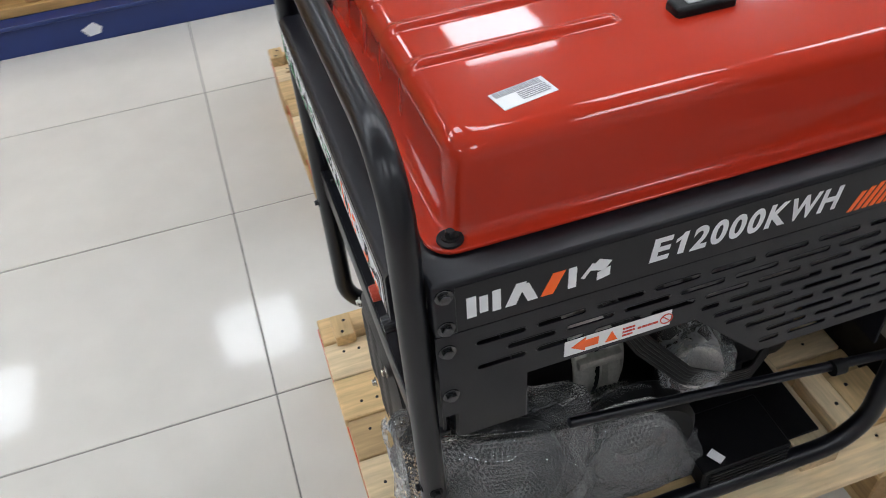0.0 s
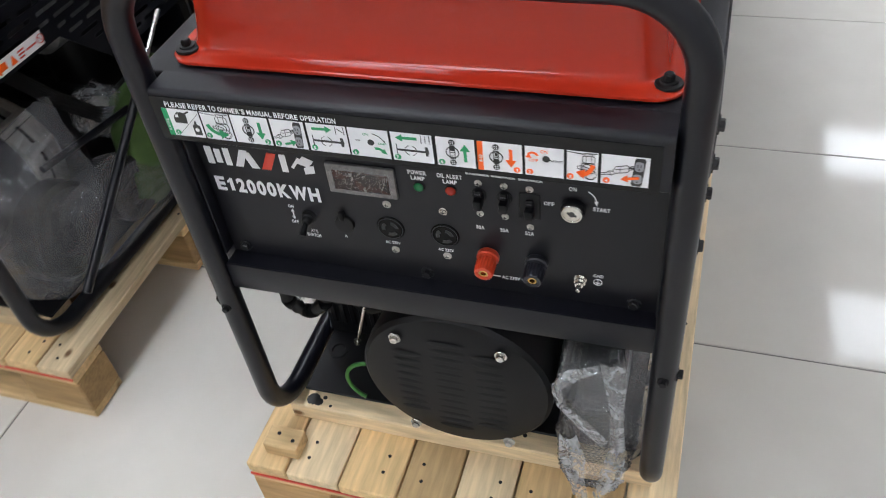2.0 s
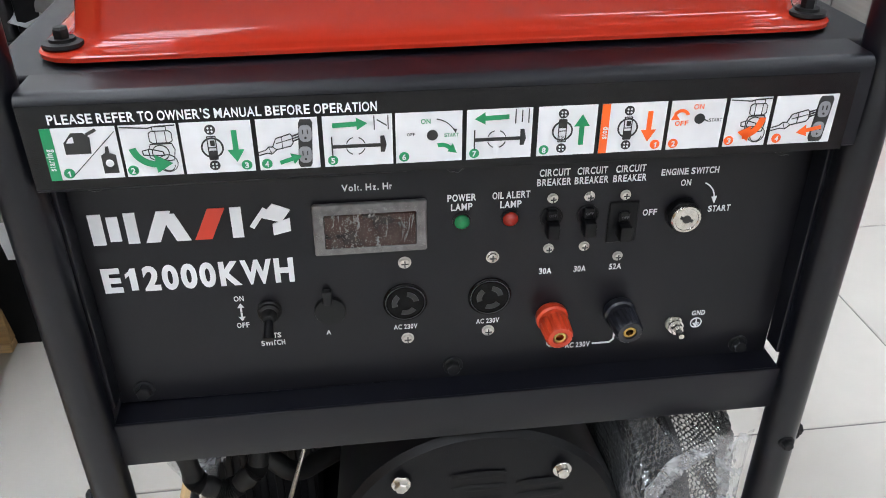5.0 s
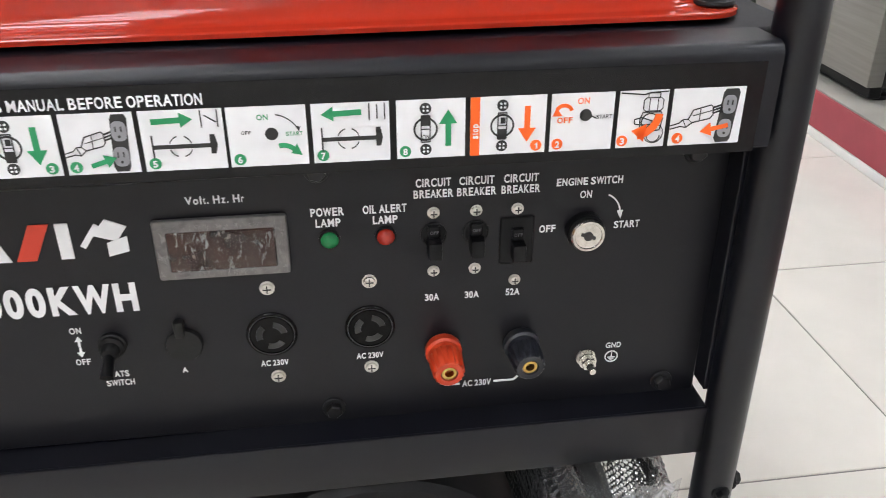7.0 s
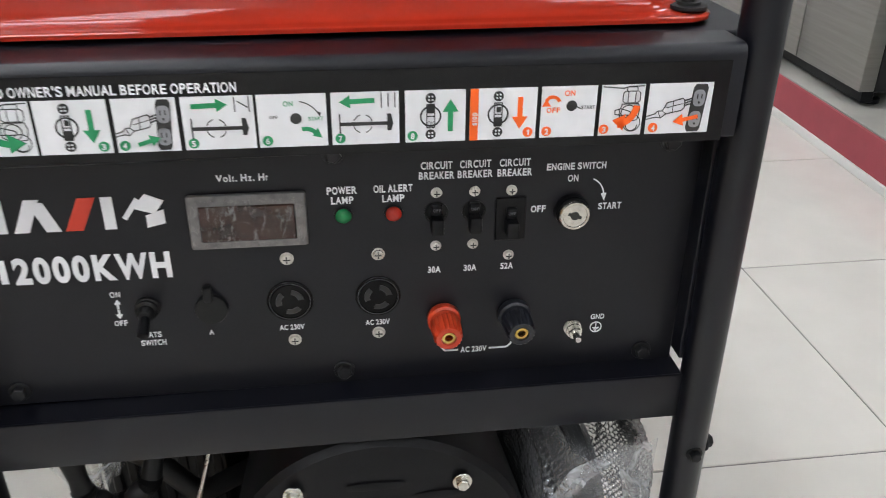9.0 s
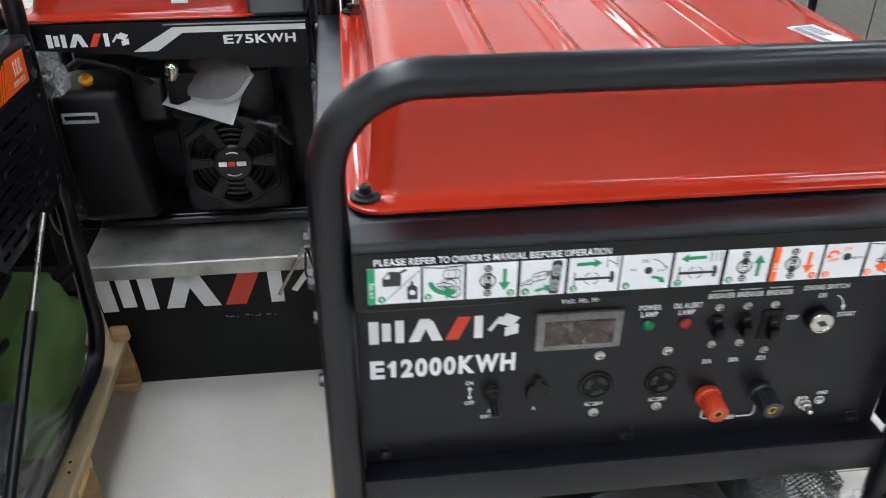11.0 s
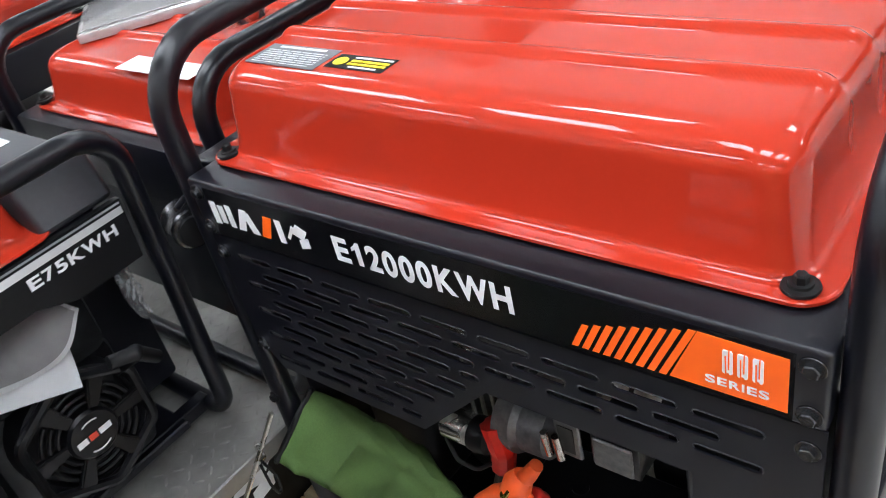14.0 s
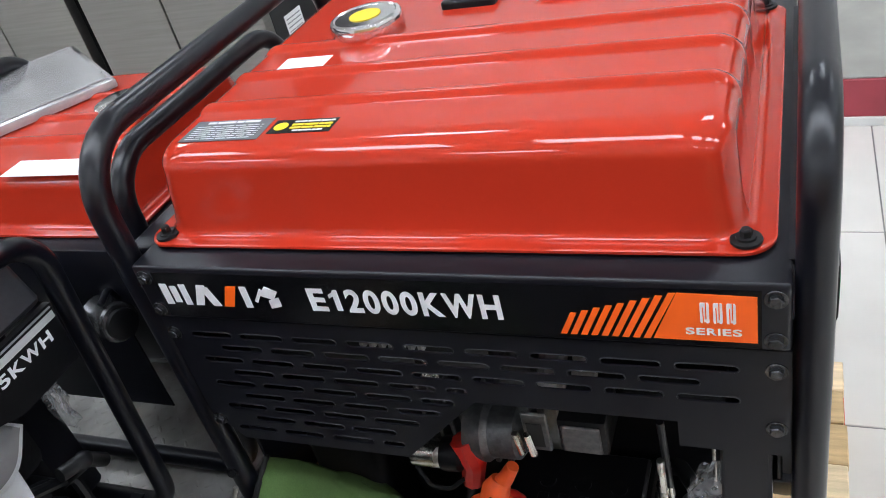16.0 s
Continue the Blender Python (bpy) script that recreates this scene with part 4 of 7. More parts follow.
def generator(detail=True):
    """An open-frame petrol generator with a red tank; world places as it stands on the first pallet."""
    g = root("generator", (0, 0.35, 0.186), "large open-frame petrol generator with glossy red tank and black frame", "generator", "generators")
    FX, FY, R = 0.2955, -0.004, 0.0162
    # frame
    part("front_frame_loop", tubed([(-FX, 0.3, 0.202), (-FX, FY, 0.202), (-FX, FY, 0.983), (FX, FY, 0.983), (FX, FY, 0.202), (FX, 0.3, 0.202)], R, 0.082, 18, 10), TUBE, g)
    part("rear_frame_loop", tubed([(-FX, 0.295, 0.202), (-FX, 0.722, 0.202), (-FX, 0.722, 0.985), (FX, 0.722, 0.985), (FX, 0.722, 0.202), (FX, 0.295, 0.202)], R, 0.082, 18, 10), TUBE, g)
    for x in (-FX, FX):
        for y in (FY, 0.722):
            sgn = -1 if x < 0 else 1
            part("frame_bolt", hex_bolt(bmesh.new(), (x + sgn * R * 0.9, y, 0.487), (sgn, 0, 0), 0.006, 0.009), PLASTIC, g)
            part("frame_bolt", hex_bolt(bmesh.new(), (x, y - R * 0.9 if y < 0.1 else y + R * 0.9, 0.487), (0, -1 if y < 0.1 else 1, 0), 0.005, 0.0075), PLASTIC, g)
    part("cross_rail", tubed([(-FX, 0.2, 0.202), (FX, 0.2, 0.202)], 0.013), TUBE, g)
    part("cross_rail", tubed([(-FX, 0.56, 0.202), (FX, 0.56, 0.202)], 0.013), TUBE, g)
    part("base_tray", boxed((-0.27, 0.05, 0.213), (0.27, 0.66, 0.218), 0.002, 1), PLASTIC, g)
    # top cover with its turned-down rim
    bm = bmesh.new()
    arc = [(-0.014 - 0.008 * math.cos(a), 0.8394 + 0.008 * math.sin(a)) for a in [math.pi / 2 * k / 6 for k in range(7)]]
    prof = [(-0.004, 0.7815), (-0.0205, 0.7815), (-0.022, 0.783), *arc, (0.0225, 0.8474), (0.0225, 0.842), (-0.004, 0.842)]
    ends = [[bm.verts.new((x, y, z)) for y, z in prof] for x in (-0.279, 0.279)]
    for i in range(len(prof)):
        bm.faces.new((ends[0][i], ends[0][i - 1], ends[1][i - 1], ends[1][i]))
    bm.faces.new(ends[0]), bm.faces.new(ends[1][::-1])
    part("front_apron", bm, BLACK, g, "black steel front lip folded from the top plate")
    bm = bmesh.new()
    box(bm, (-0.3135, 0.0135, 0.773), (0.3135, 0.704, 0.8475), 0.0042, 3)
    box(bm, (-0.2775, 0.69, 0.79), (0.2775, 0.738, 0.8474), 0.006, 3)
    part("top_cover", bm, BLACK, g)
    left, right = on((-0.3135, 0, 0), (0, -1, 0)), on((0.3135, 0, 0), (0, 1, 0))
    # tank
    tank = part("fuel_tank", tank_mesh(0, 0.365, 0.281, 0.339, 0.851, 0.956), RED, g, "glossy red pressed steel fuel tank with raised ribs", 40)
    for x in (-0.264, 0.264):
        for y in (0.051, 0.679):
            part("rubber_mount", rubber_mount((x, y, 0.853)), RUBBER, g, "black ribbed rubber tank mount with bolt")
    cap = bmesh.new()
    lathe(cap, [(0.04, 0.9540), (0.042, 0.9580), (0.0465, 0.9600), (0.0475, 0.9630), (0.0475, 0.9740), (0.046, 0.9775), (0.042, 0.9790), (0.04, 0.9775), (0.022, 0.9775), (0, 0.9780)], (0.052, 0.524, 0), (0, 0, 1), 48)
    for v in cap.verts:
        d = Vector((v.co.x - 0.052, v.co.y - 0.524))
        if d.length > 0.046:
            v.co.x, v.co.y = 0.052 + d.x * (1 + 0.012 * math.cos(24 * math.atan2(d.y, d.x))), 0.524 + d.y * (1 + 0.012 * math.cos(24 * math.atan2(d.y, d.x)))
    cap = part("filler_cap", cap, CHROME, g, "chromed screw-on fuel filler cap")
    part("cap_label", flat(bmesh.new(), on((0.052, 0.524, 0.9780), (1, 0, 0), (0, 1, 0)), disc(0, 0, 0.021, 24), 0.0002), YELLOW, cap)
    gauge = bmesh.new()
    box(gauge, (0.1, 0.366, 0.94), (0.13, 0.44, 0.9670), 0.005, 3)
    gauge = part("fuel_gauge", gauge, PLASTIC, g, "black fuel gauge with clear window")
    part("gauge_window", boxed((0.108, 0.382, 0.9665), (0.122, 0.424, 0.9682), 0.0008, 1), PRINTGREY, gauge)
    up = on((0, 0, 0.9555), (0, -1, 0), (1, 0, 0))
    if detail:
        bar = on((0.195, 0.157, 0.9553), (-0.2, 1, 0), (-1, -0.2, 0))
        s = part("barcode_sticker", flat(bmesh.new(), bar, rect(-0.0315, -0.0155, 0.0315, 0.0155), 0.001), PAPER, tank, "white paper barcode sticker")
        k = bmesh.new()
        rnd = random.Random(4)
        x = -0.028
        while x < 0.027:
            w = rnd.uniform(0.0005, 0.0016)
            flat(k, bar, rect(x, 0.0055, x + w, 0.0145), 0.0018, 0.0001)
            x += w + rnd.uniform(0.0006, 0.0014)
        bars(k, bar, -0.006, 0.028, -0.011, 0.004, 5, 3, 0.0018, 0.35)
        part("barcode_print", k, PRINTGREY, s)
        pl = on((-0.2055, 0.5335, 0.9552), (0, -1, 0), (1, 0, 0))
        s = part("rating_plate", flat(bmesh.new(), pl, rect(-0.107, -0.023, -0.0035, 0.023), 0.001), PLATEGREY, tank, "grey rating plate with small print")
        k = bmesh.new()
        bars(k, pl, -0.1, -0.011, -0.021, 0.011, 7, 9, 0.0018, 0.2)
        bars(k, pl, -0.09, -0.02, 0.013, 0.021, 1, 8, 0.0018, 0.5)
        part("small_print", k, WHITE, s)
        s = part("warning_sticker", flat(bmesh.new(), pl, rect(0.003, -0.013, 0.08, 0.016), 0.001), STICKER, tank, "black warning sticker with yellow emblem")
        k = bmesh.new()
        flat(k, pl, disc(0.015, 0.001, 0.0085, 14), 0.0018, 0.0001)
        bars(k, pl, 0.028, 0.077, -0.006, 0.007, 2, 5, 0.0018, 0.6)
        part("yellow_print", k, YELLOW, s)
        k = bmesh.new()
        bars(k, pl, 0.028, 0.077, 0.008, 0.0135, 1, 6, 0.0018, 0.5)
        bars(k, pl, 0.034, 0.07, -0.0115, -0.0065, 1, 7, 0.0018, 0.5)
        part("white_print_lines", k, WHITE, s)
        st = on((-0.0355, 0.577, 0.9552), (0, -1, 0), (1, 0, 0))
        part("paper_sticker", flat(bmesh.new(), st, rect(-0.033, -0.017, 0.033, 0.017), 0.001), PAPER, tank, "white paper sticker on the tank")
    # control panel
    front = on((0, 0.0215, 0), (1, 0, 0))
    panel = part("control_panel", boxed((-0.2795, 0.0215, 0.563), (0.2795, 0.026, 0.79), 0.001, 1), PANEL, g, "black control panel with white lettering")
    for x0, x1 in ((-0.2815, -0.2775), (0.2775, 0.2815)):
        part("panel_flange", boxed((x0, 0.002, 0.575), (x1, 0.0215, 0.781), 0.0008, 1), BLACK, g)
    beam = bmesh.new()
    box(beam, (-0.281, -0.006, 0.5195), (0.281, -0.002, 0.5635), 0.0015, 2)
    box(beam, (-0.281, -0.004, 0.557), (0.281, 0.03, 0.5625), 0.0012, 1)
    part("front_beam", beam, BLACK, g, "folded black steel beam under the control panel")
    for x in (-0.257, -0.002, 0.252):
        part("panel_bolt", hex_bolt(bmesh.new(), (x, 0.0215, 0.577), (0, -1, 0), 0.0062, 0.0085), DARKSTEEL, panel)
        part("panel_bolt", hex_bolt(bmesh.new(), (x, 0.0215, 0.768), (0, -1, 0), 0.0062, 0.0085), DARKSTEEL, panel)
    apron = on((0, -0.022, 0), (1, 0, 0))
    if detail:
        skewed = pictogram_label(apron, g)
    brand_mark(front, -0.268, 0.7152, 0.0255, 0.108, panel, REDPRINT)
    part("model_lettering", words("E12000KWH", front, -0.2682, 0.6742, 0.0198, 0.1418, bold=0.045), WHITE, panel, "white printed model lettering")
    if detail:
        T = [("Volt. Hz. Hr", -0.0675, 0.749, 0.0052, 0.037), ("POWER", 0.0032, 0.7355, 0.0056, 0.022), ("LAMP", 0.0032, 0.7275, 0.0056, 0.0165), ("OIL ALERT", 0.041, 0.7355, 0.0056, 0.029),
             ("LAMP", 0.041, 0.7275, 0.0056, 0.0165), ("ENGINE SWITCH", 0.180, 0.7478, 0.0052, 0.046), ("ON", 0.178, 0.738, 0.0052, 0.0082), ("START", 0.2092, 0.7135, 0.0052, 0.0185),
             ("OFF", 0.1525, 0.7135, 0.0052, 0.0115), ("30A", 0.072, 0.6648, 0.0052, 0.0102), ("30A", 0.1005, 0.6648, 0.0052, 0.0102), ("52A", 0.130, 0.6648, 0.0052, 0.0102),
             ("AC 230V", -0.0415, 0.6195, 0.0046, 0.0195), ("AC 230V", 0.0265, 0.6195, 0.0046, 0.0195), ("AC 230V", 0.1055, 0.5868, 0.0052, 0.022), ("GND", 0.2097, 0.6118, 0.0046, 0.0118),
             ("ON", -0.171, 0.658, 0.0046, 0.0076), ("OFF", -0.1705, 0.6325, 0.0046, 0.0098), ("ATS", -0.147, 0.6202, 0.0048, 0.01), ("SWITCH", -0.149, 0.6128, 0.0048, 0.019), ("A", -0.104, 0.6195, 0.0042, 0.004)]
        for x in (0.0735, 0.1025, 0.1325):
            T += [("CIRCUIT", x, 0.7525, 0.0056, 0.0235), ("BREAKER", x, 0.7445, 0.0056, 0.0265)]
        for text, x, z, hgt, w in T:
            part("lettering", words(text, front, x, z, hgt, w, "CENTER", 0.03), WHITE, panel)
        k = bmesh.new()
        part("printed_arrow", arrow(bmesh.new(), front, (-0.1705, 0.6472), (-0.1705, 0.6555), 0.0014, 0.004), WHITE, panel)
        part("printed_arrow", arrow(bmesh.new(), front, (-0.1705, 0.6465), (-0.1705, 0.6385), 0.0014, 0.004), WHITE, panel)
        ring_arc(k, front, 0.1875, 0.7245, 0.016, 0.001, 5, 65, 10)
        flat(k, front, [(0.2012, 0.7265), (0.2055, 0.727), (0.2042, 0.7205)])
        part("printed_arrow", k, WHITE, panel)
        k = bmesh.new()
        for a, b in (((0.079, 0.606), (0.079, 0.592)), ((0.079, 0.592), (0.0815, 0.5893)), ((0.0815, 0.5893), (0.0925, 0.5893)), ((0.1185, 0.5893), (0.1335, 0.5893)), ((0.1335, 0.5893), (0.137, 0.5925)), ((0.137, 0.5925), (0.137, 0.606))):
            stroke(k, front, a, b, 0.0014)
            if a == (0.0815, 0.5893):
                part("printed_bracket", k, WHITE, panel)
                k = bmesh.new()
        part("printed_bracket", k, WHITE, panel)
        k = bmesh.new()
        ring_arc(k, front, 0.2092, 0.6035, 0.0048, 0.0008, 0, 360, 20)
        stroke(k, front, (0.2092, 0.607), (0.2092, 0.6028), 0.0007)
        for i, w in enumerate((0.0058, 0.0038, 0.0018)):
            stroke(k, front, (0.2092 - w / 2, 0.6028 - 0.0013 * i), (0.2092 + w / 2, 0.6028 - 0.0013 * i), 0.0006)
        part("earth_symbol", k, WHITE, panel)
    # meter
    m = bmesh.new()
    box(m, (-0.109, 0.0165, 0.6962), (-0.0235, 0.022, 0.7398), 0.002, 2)
    meter = part("digital_meter", m, METERFRAME, panel, "digital meter under wrinkled protective film")
    part("display", boxed((-0.101, 0.0155, 0.7025), (-0.0315, 0.018, 0.7315), 0.001, 1), DISPLAY, meter)
    fm = bmesh.new()
    bmesh.ops.create_grid(fm, x_segments=36, y_segments=20, size=0.5)
    for v in fm.verts:
        x, y = v.co.x * 0.081 - 0.0662, v.co.y * 0.0385 + 0.718
        w = noise.noise(Vector((x * 130, y * 60, 3))) * 0.0011
        v.co = Vector((x, 0.0142 + w, y))
    part("protective_film", fm, METERFILM, meter, "clear wrinkled protective film")
    # lamps
    for x, lens, col in ((0.0035, LENSGREEN, "green"), (0.041, LENSRED, "red")):
        lm = bmesh.new()
        lathe(lm, [(0.0072, 0), (0.0072, 0.0015), (0.0062, 0.002)], (x, 0.0215, 0.718), (0, -1, 0), 22)
        lm = part("lamp_bezel", lm, PLASTIC, panel)
        ln = bmesh.new()
        lathe(ln, [(0.006, 0.001), (0.006, 0.003), (0.0045, 0.005), (0.002, 0.006), (0, 0.0062)], (x, 0.0215, 0.718), (0, -1, 0), 20)
        part("lamp_lens", ln, lens, lm, col + " indicator lamp lens")
    # breakers
    for i, x in enumerate((0.0735, 0.1025, 0.1325)):
        b = bmesh.new()
        if i < 2:
            lathe(b, [(0.0092, 0), (0.0092, 0.001), (0.0078, 0.0014), (0.0078, 0.0004), (0, 0.0004)], (x, 0.0215, 0.7165), (0, -1, 0), 24)
        else:
            box(b, (x - 0.0135, 0.0195, 0.6905), (x + 0.0105, 0.022, 0.727), 0.001, 1)
            x -= 0.0012
        b = part("circuit_breaker", b, PLASTIC, panel, "black circuit breaker with rocker lever")
        lv = bmesh.new()
        zc = 0.7165 if i < 2 else 0.711
        box(lv, (x - 0.004, 0.0165, zc - 0.001), (x + 0.004, 0.0215, zc + 0.008), 0.0008, 1)
        box(lv, (x - 0.0046, 0.0085, zc - 0.014), (x + 0.0046, 0.0215, zc - 0.001), 0.0012, 2)
        part("lever", lv, PLASTIC, b)
        if detail:
            part("lever_mark", words("OFF", front, x, zc + 0.003, 0.0022, align="CENTER", bold=0.02, lift=0.0058), PLATEGREY, b)
    # sockets
    for x in (-0.0413, 0.0275):
        z = 0.646
        s = bmesh.new()
        lathe(s, [(0.0178, 0), (0.0178, 0.0012), (0.0168, 0.002), (0.0155, 0.002), (0.0152, 0.0008), (0.0148, 0.0008), (0.0145, 0.0022), (0, 0.0022)], (x, 0.0215, z), (0, -1, 0), 36)
        s = part("twist_lock_socket", s, SOCKET, panel, "black round twist-lock outlet with curved slots")
        k = bmesh.new()
        for a0 in (20, 140, 260):
            ring_arc(k, front, x, z, 0.0088, 0.0036, a0 - 10, a0 + 60, 10, 0.0023)
        part("slot_ring", k, INK, s)
        # thin grey arcs paint the glint along the slot edges and rim
        rim = bmesh.new()
        for a0 in (20, 140, 260):
            for r in (0.0068, 0.0108):
                ring_arc(rim, front, x, z, r, 0.0004, a0 - 10, a0 + 60, 8, 0.0025)
        part("slot_rim", rim, GREYPLASTIC, s)
        part("rim_ring", ring_arc(bmesh.new(), front, x, z, 0.0158, 0.0006, 0, 360, 40, 0.0021), GREYPLASTIC, s)
    for x, z in ((-0.041, 0.6835), (0.0285, 0.6835), (-0.04, 0.6095), (0.0272, 0.6115), (0.0735, 0.733), (0.1025, 0.733), (0.131, 0.7325), (0.0733, 0.6883), (0.1023, 0.6883), (0.131, 0.677)):
        small = x > 0.06
        sc = part("panel_screw", pan_screw((x, 0.0215, z), (0, -1, 0), 0.0034 if small else 0.0042), STEEL, panel)
        k = bmesh.new()
        q = 0.0022 if small else 0.0028
        stroke(k, front, (x - q, z), (x + q, z), 0.0009, 0.0031)
        stroke(k, front, (x, z - q), (x, z + q), 0.0009, 0.0032)
        part("cross_slot", k, INK, sc)
    # toggle switch and covered socket
    t = bmesh.new()
    lathe(t, [(0.0095, 0), (0.0095, 0.003), (0.0085, 0.004), (0.0085, 0.0065), (0.0065, 0.0085), (0.0062, 0.011), (0.005, 0.014), (0.0042, 0.015)], (-0.1487, 0.0215, 0.6475), (0, -1, 0), 24)
    t = part("toggle_switch", t, RUBBER, panel, "black toggle switch in a rubber boot")
    part("toggle_lever", sweep(bmesh.new(), [(-0.1487, 0.0095, 0.6465), (-0.1487, -0.001, 0.6415), (-0.1488, -0.006, 0.6385)], lambda f: 0.0034 + 0.0012 * f, 12), PLASTIC, t)
    c = bmesh.new()
    lathe(c, [(0.0125, 0), (0.0125, 0.0035), (0.012, 0.0045), (0, 0.0052)], (-0.1012, 0.0215, 0.6435), (0, -1, 0.06), 28)
    c = part("socket_cover", c, RUBBER, panel, "round black rubber socket cover")
    box_b = boxed((-0.1062, 0.0145, 0.651), (-0.0992, 0.0215, 0.6645), 0.002, 2)
    part("cover_strap", box_b, RUBBER, c)
    # key switch
    k = bmesh.new()
    lathe(k, [(0.0135, 0), (0.0135, 0.006), (0.0125, 0.0075), (0.0118, 0.0075)], (0.179, 0.0215, 0.7135), (0, -1, 0), 30)
    ks = part("key_switch", k, PLASTIC, panel, "round engine key switch")
    k = bmesh.new()
    lathe(k, [(0.0118, 0.006), (0.0122, 0.0105), (0.0112, 0.0118), (0.0096, 0.0118), (0.0092, 0.0112), (0, 0.0112)], (0.179, 0.0215, 0.7135), (0, -1, 0), 30)
    k = part("key_face", k, STEEL, ks, "bright metal lock face")
    kk = bmesh.new()
    kf = on((0.179, 0.0215, 0.7135), (1, 0, 0))
    flat(kk, kf, disc(0, 0, 0.0034), 0.0113)
    stroke(kk, kf, (-0.005, 0.0018), (0.005, -0.0018), 0.0024, 0.0114)
    part("key_slot", kk, INK, k)
    # binding posts
    for x, mt, name in ((0.0795, POSTRED, "red"), (0.1375, POSTBLACK, "black")):
        ax = Vector((0.03, -1, -0.06)).normalized()
        o = Vector((x, 0.0215, 0.6235))
        p = bmesh.new()
        lathe(p, [(0.0125, 0), (0.0135, 0.002), (0.0135, 0.007), (0.0118, 0.0085), (0.0112, 0.012)], o, ax, 28)
        p = part("binding_post", p, mt, panel, name + " plastic binding post with ribbed knob")
        q = bmesh.new()
        lathe(q, [(0.0112, 0.012), (0.0118, 0.014), (0.0108, 0.03), (0.0098, 0.0315), (0.0062, 0.0315), (0.006, 0.026), (0, 0.026)], o, ax, 40)
        for v in q.verts:
            d = v.co - o
            along = d.dot(ax)
            if 0.013 < along < 0.0312:
                off = d - ax * along
                if off.length > 0.009:
                    ang = math.atan2(off.z, off.x)
                    v.co += off.normalized() * 0.0006 * (1 if math.cos(ang * 20) > 0 else -1)
        q = part("ribbed_knob", q, mt, p)
        br = bmesh.new()
        lathe(br, [(0.0052, 0.024), (0.0052, 0.0305), (0.0032, 0.0305), (0.003, 0.026), (0, 0.026)], o, ax, 20)
        part("brass_insert", br, BRASS, p)
    # earth stud
    e = bmesh.new()
    o = (0.189, 0.0215, 0.6045)
    lathe(e, [(0.0075, 0), (0.0075, 0.0012), (0, 0.0012)], o, (0, -1, 0), 18)
    lathe(e, [(0.0058, 0.0012), (0.0058, 0.0055), (0, 0.0055)], o, (0, -1, 0), 6)
    lathe(e, [(0.0068, 0.0056), (0.0068, 0.0066), (0, 0.0066)], o, (0, -1, 0), 18)
    lathe(e, [(0.0054, 0.0067), (0.0054, 0.011), (0, 0.011)], o, (0, -1, 0), 6)
    lathe(e, [(0.003, 0.011), (0.003, 0.019), (0.0024, 0.02), (0, 0.02)], o, (0, -1, 0), 12)
    part("earth_stud", e, STEEL, panel, "threaded earth stud with nuts")
    # side panels with slots
    holes = side_panel_holes()
    for surf, sgn in ((left, -1), (right, 1)):
        inner = on((sgn * 0.3115, 0, 0), (0, sgn, 0))
        outline = [(0.0135, 0.772), (0.0135, 0.637), (0.115, 0.637), (0.115, 0.672), (0.326, 0.672), (0.431, 0.567), (0.665, 0.567), (0.70, 0.61), (0.70, 0.772)]
        hl = [slot(a, b, z, 0.0085) for a, b, z in holes]
        if sgn < 0:
            outline = [(-x, y) for x, y in outline]
            hl = [[(-x, y) for x, y in q] for q in hl]
        sp = part("side_panel", holed_plate(bmesh.new(), inner, outline, hl, 0.002), BLACK, g, "black steel side panel with rows of slots")
        for loop in hl:
            ring = [inner @ Vector((a, b, -0.0002)) for a, b in loop]
            part("pressed_rim", sweep(bmesh.new(), ring, 0.0009, 5, True), TUBE, sp)
        for y, z in ((0.026, 0.832), (0.026, 0.786), (0.0255, 0.748), (0.0255, 0.674), (0.69, 0.832), (0.69, 0.786), (0.69, 0.748), (0.69, 0.60)):
            part("side_bolt", hex_bolt(bmesh.new(), (sgn * (0.3135 if z > 0.772 else 0.3115), y, z), (sgn, 0, 0), 0.0064, 0.0098, 0.85), BOLTZINC, sp)
        # sticker with mark, model lettering and orange series field
        st = flat(bmesh.new(), surf, rect(0.037 * sgn if sgn > 0 else -0.678, 0.7765, 0.678 if sgn > 0 else -0.037, 0.8405), 0.0004)
        st = part("side_sticker", st, STICKER if sgn < 0 else PANEL, sp, "black sticker band with white model lettering")
        if sgn > 0:
            brand_mark(surf, 0.048, 0.793, 0.029, 0.118, st, ORANGE, lift=0.001)
            part("model_lettering", words("E12000KWH", surf, 0.249, 0.7965, 0.030, 0.226, bold=0.036, shear=0.12, lift=0.0012), WHITE, st)
            ox = 0.668
        else:
            brand_mark(surf, -0.674, 0.7955, 0.029, 0.118, st, ORANGE, lift=0.001)
            part("model_lettering", words("E12000KWH", surf, -0.4805, 0.797, 0.028, 0.2125, bold=0.036, lift=0.0012), WHITE, st)
            ox = -0.0405
        of = part("series_field", flat(bmesh.new(), surf, [(ox - 0.088, 0.783), (ox, 0.783), (ox, 0.8345), (ox - 0.065, 0.8365)], 0.001), ORANGE, sp, "orange series emblem field")
        for i in range(9):
            x = ox - 0.097 - 0.0096 * i
            hgt = 0.0535 - 0.0034 * i
            part("orange_stripe", flat(bmesh.new(), surf, [(x, 0.7825), (x + 0.0062, 0.7825), (x + 0.0062 + 0.47 * hgt, 0.7825 + hgt), (x + 0.47 * hgt, 0.7825 + hgt)], 0.001), ORANGE, of)
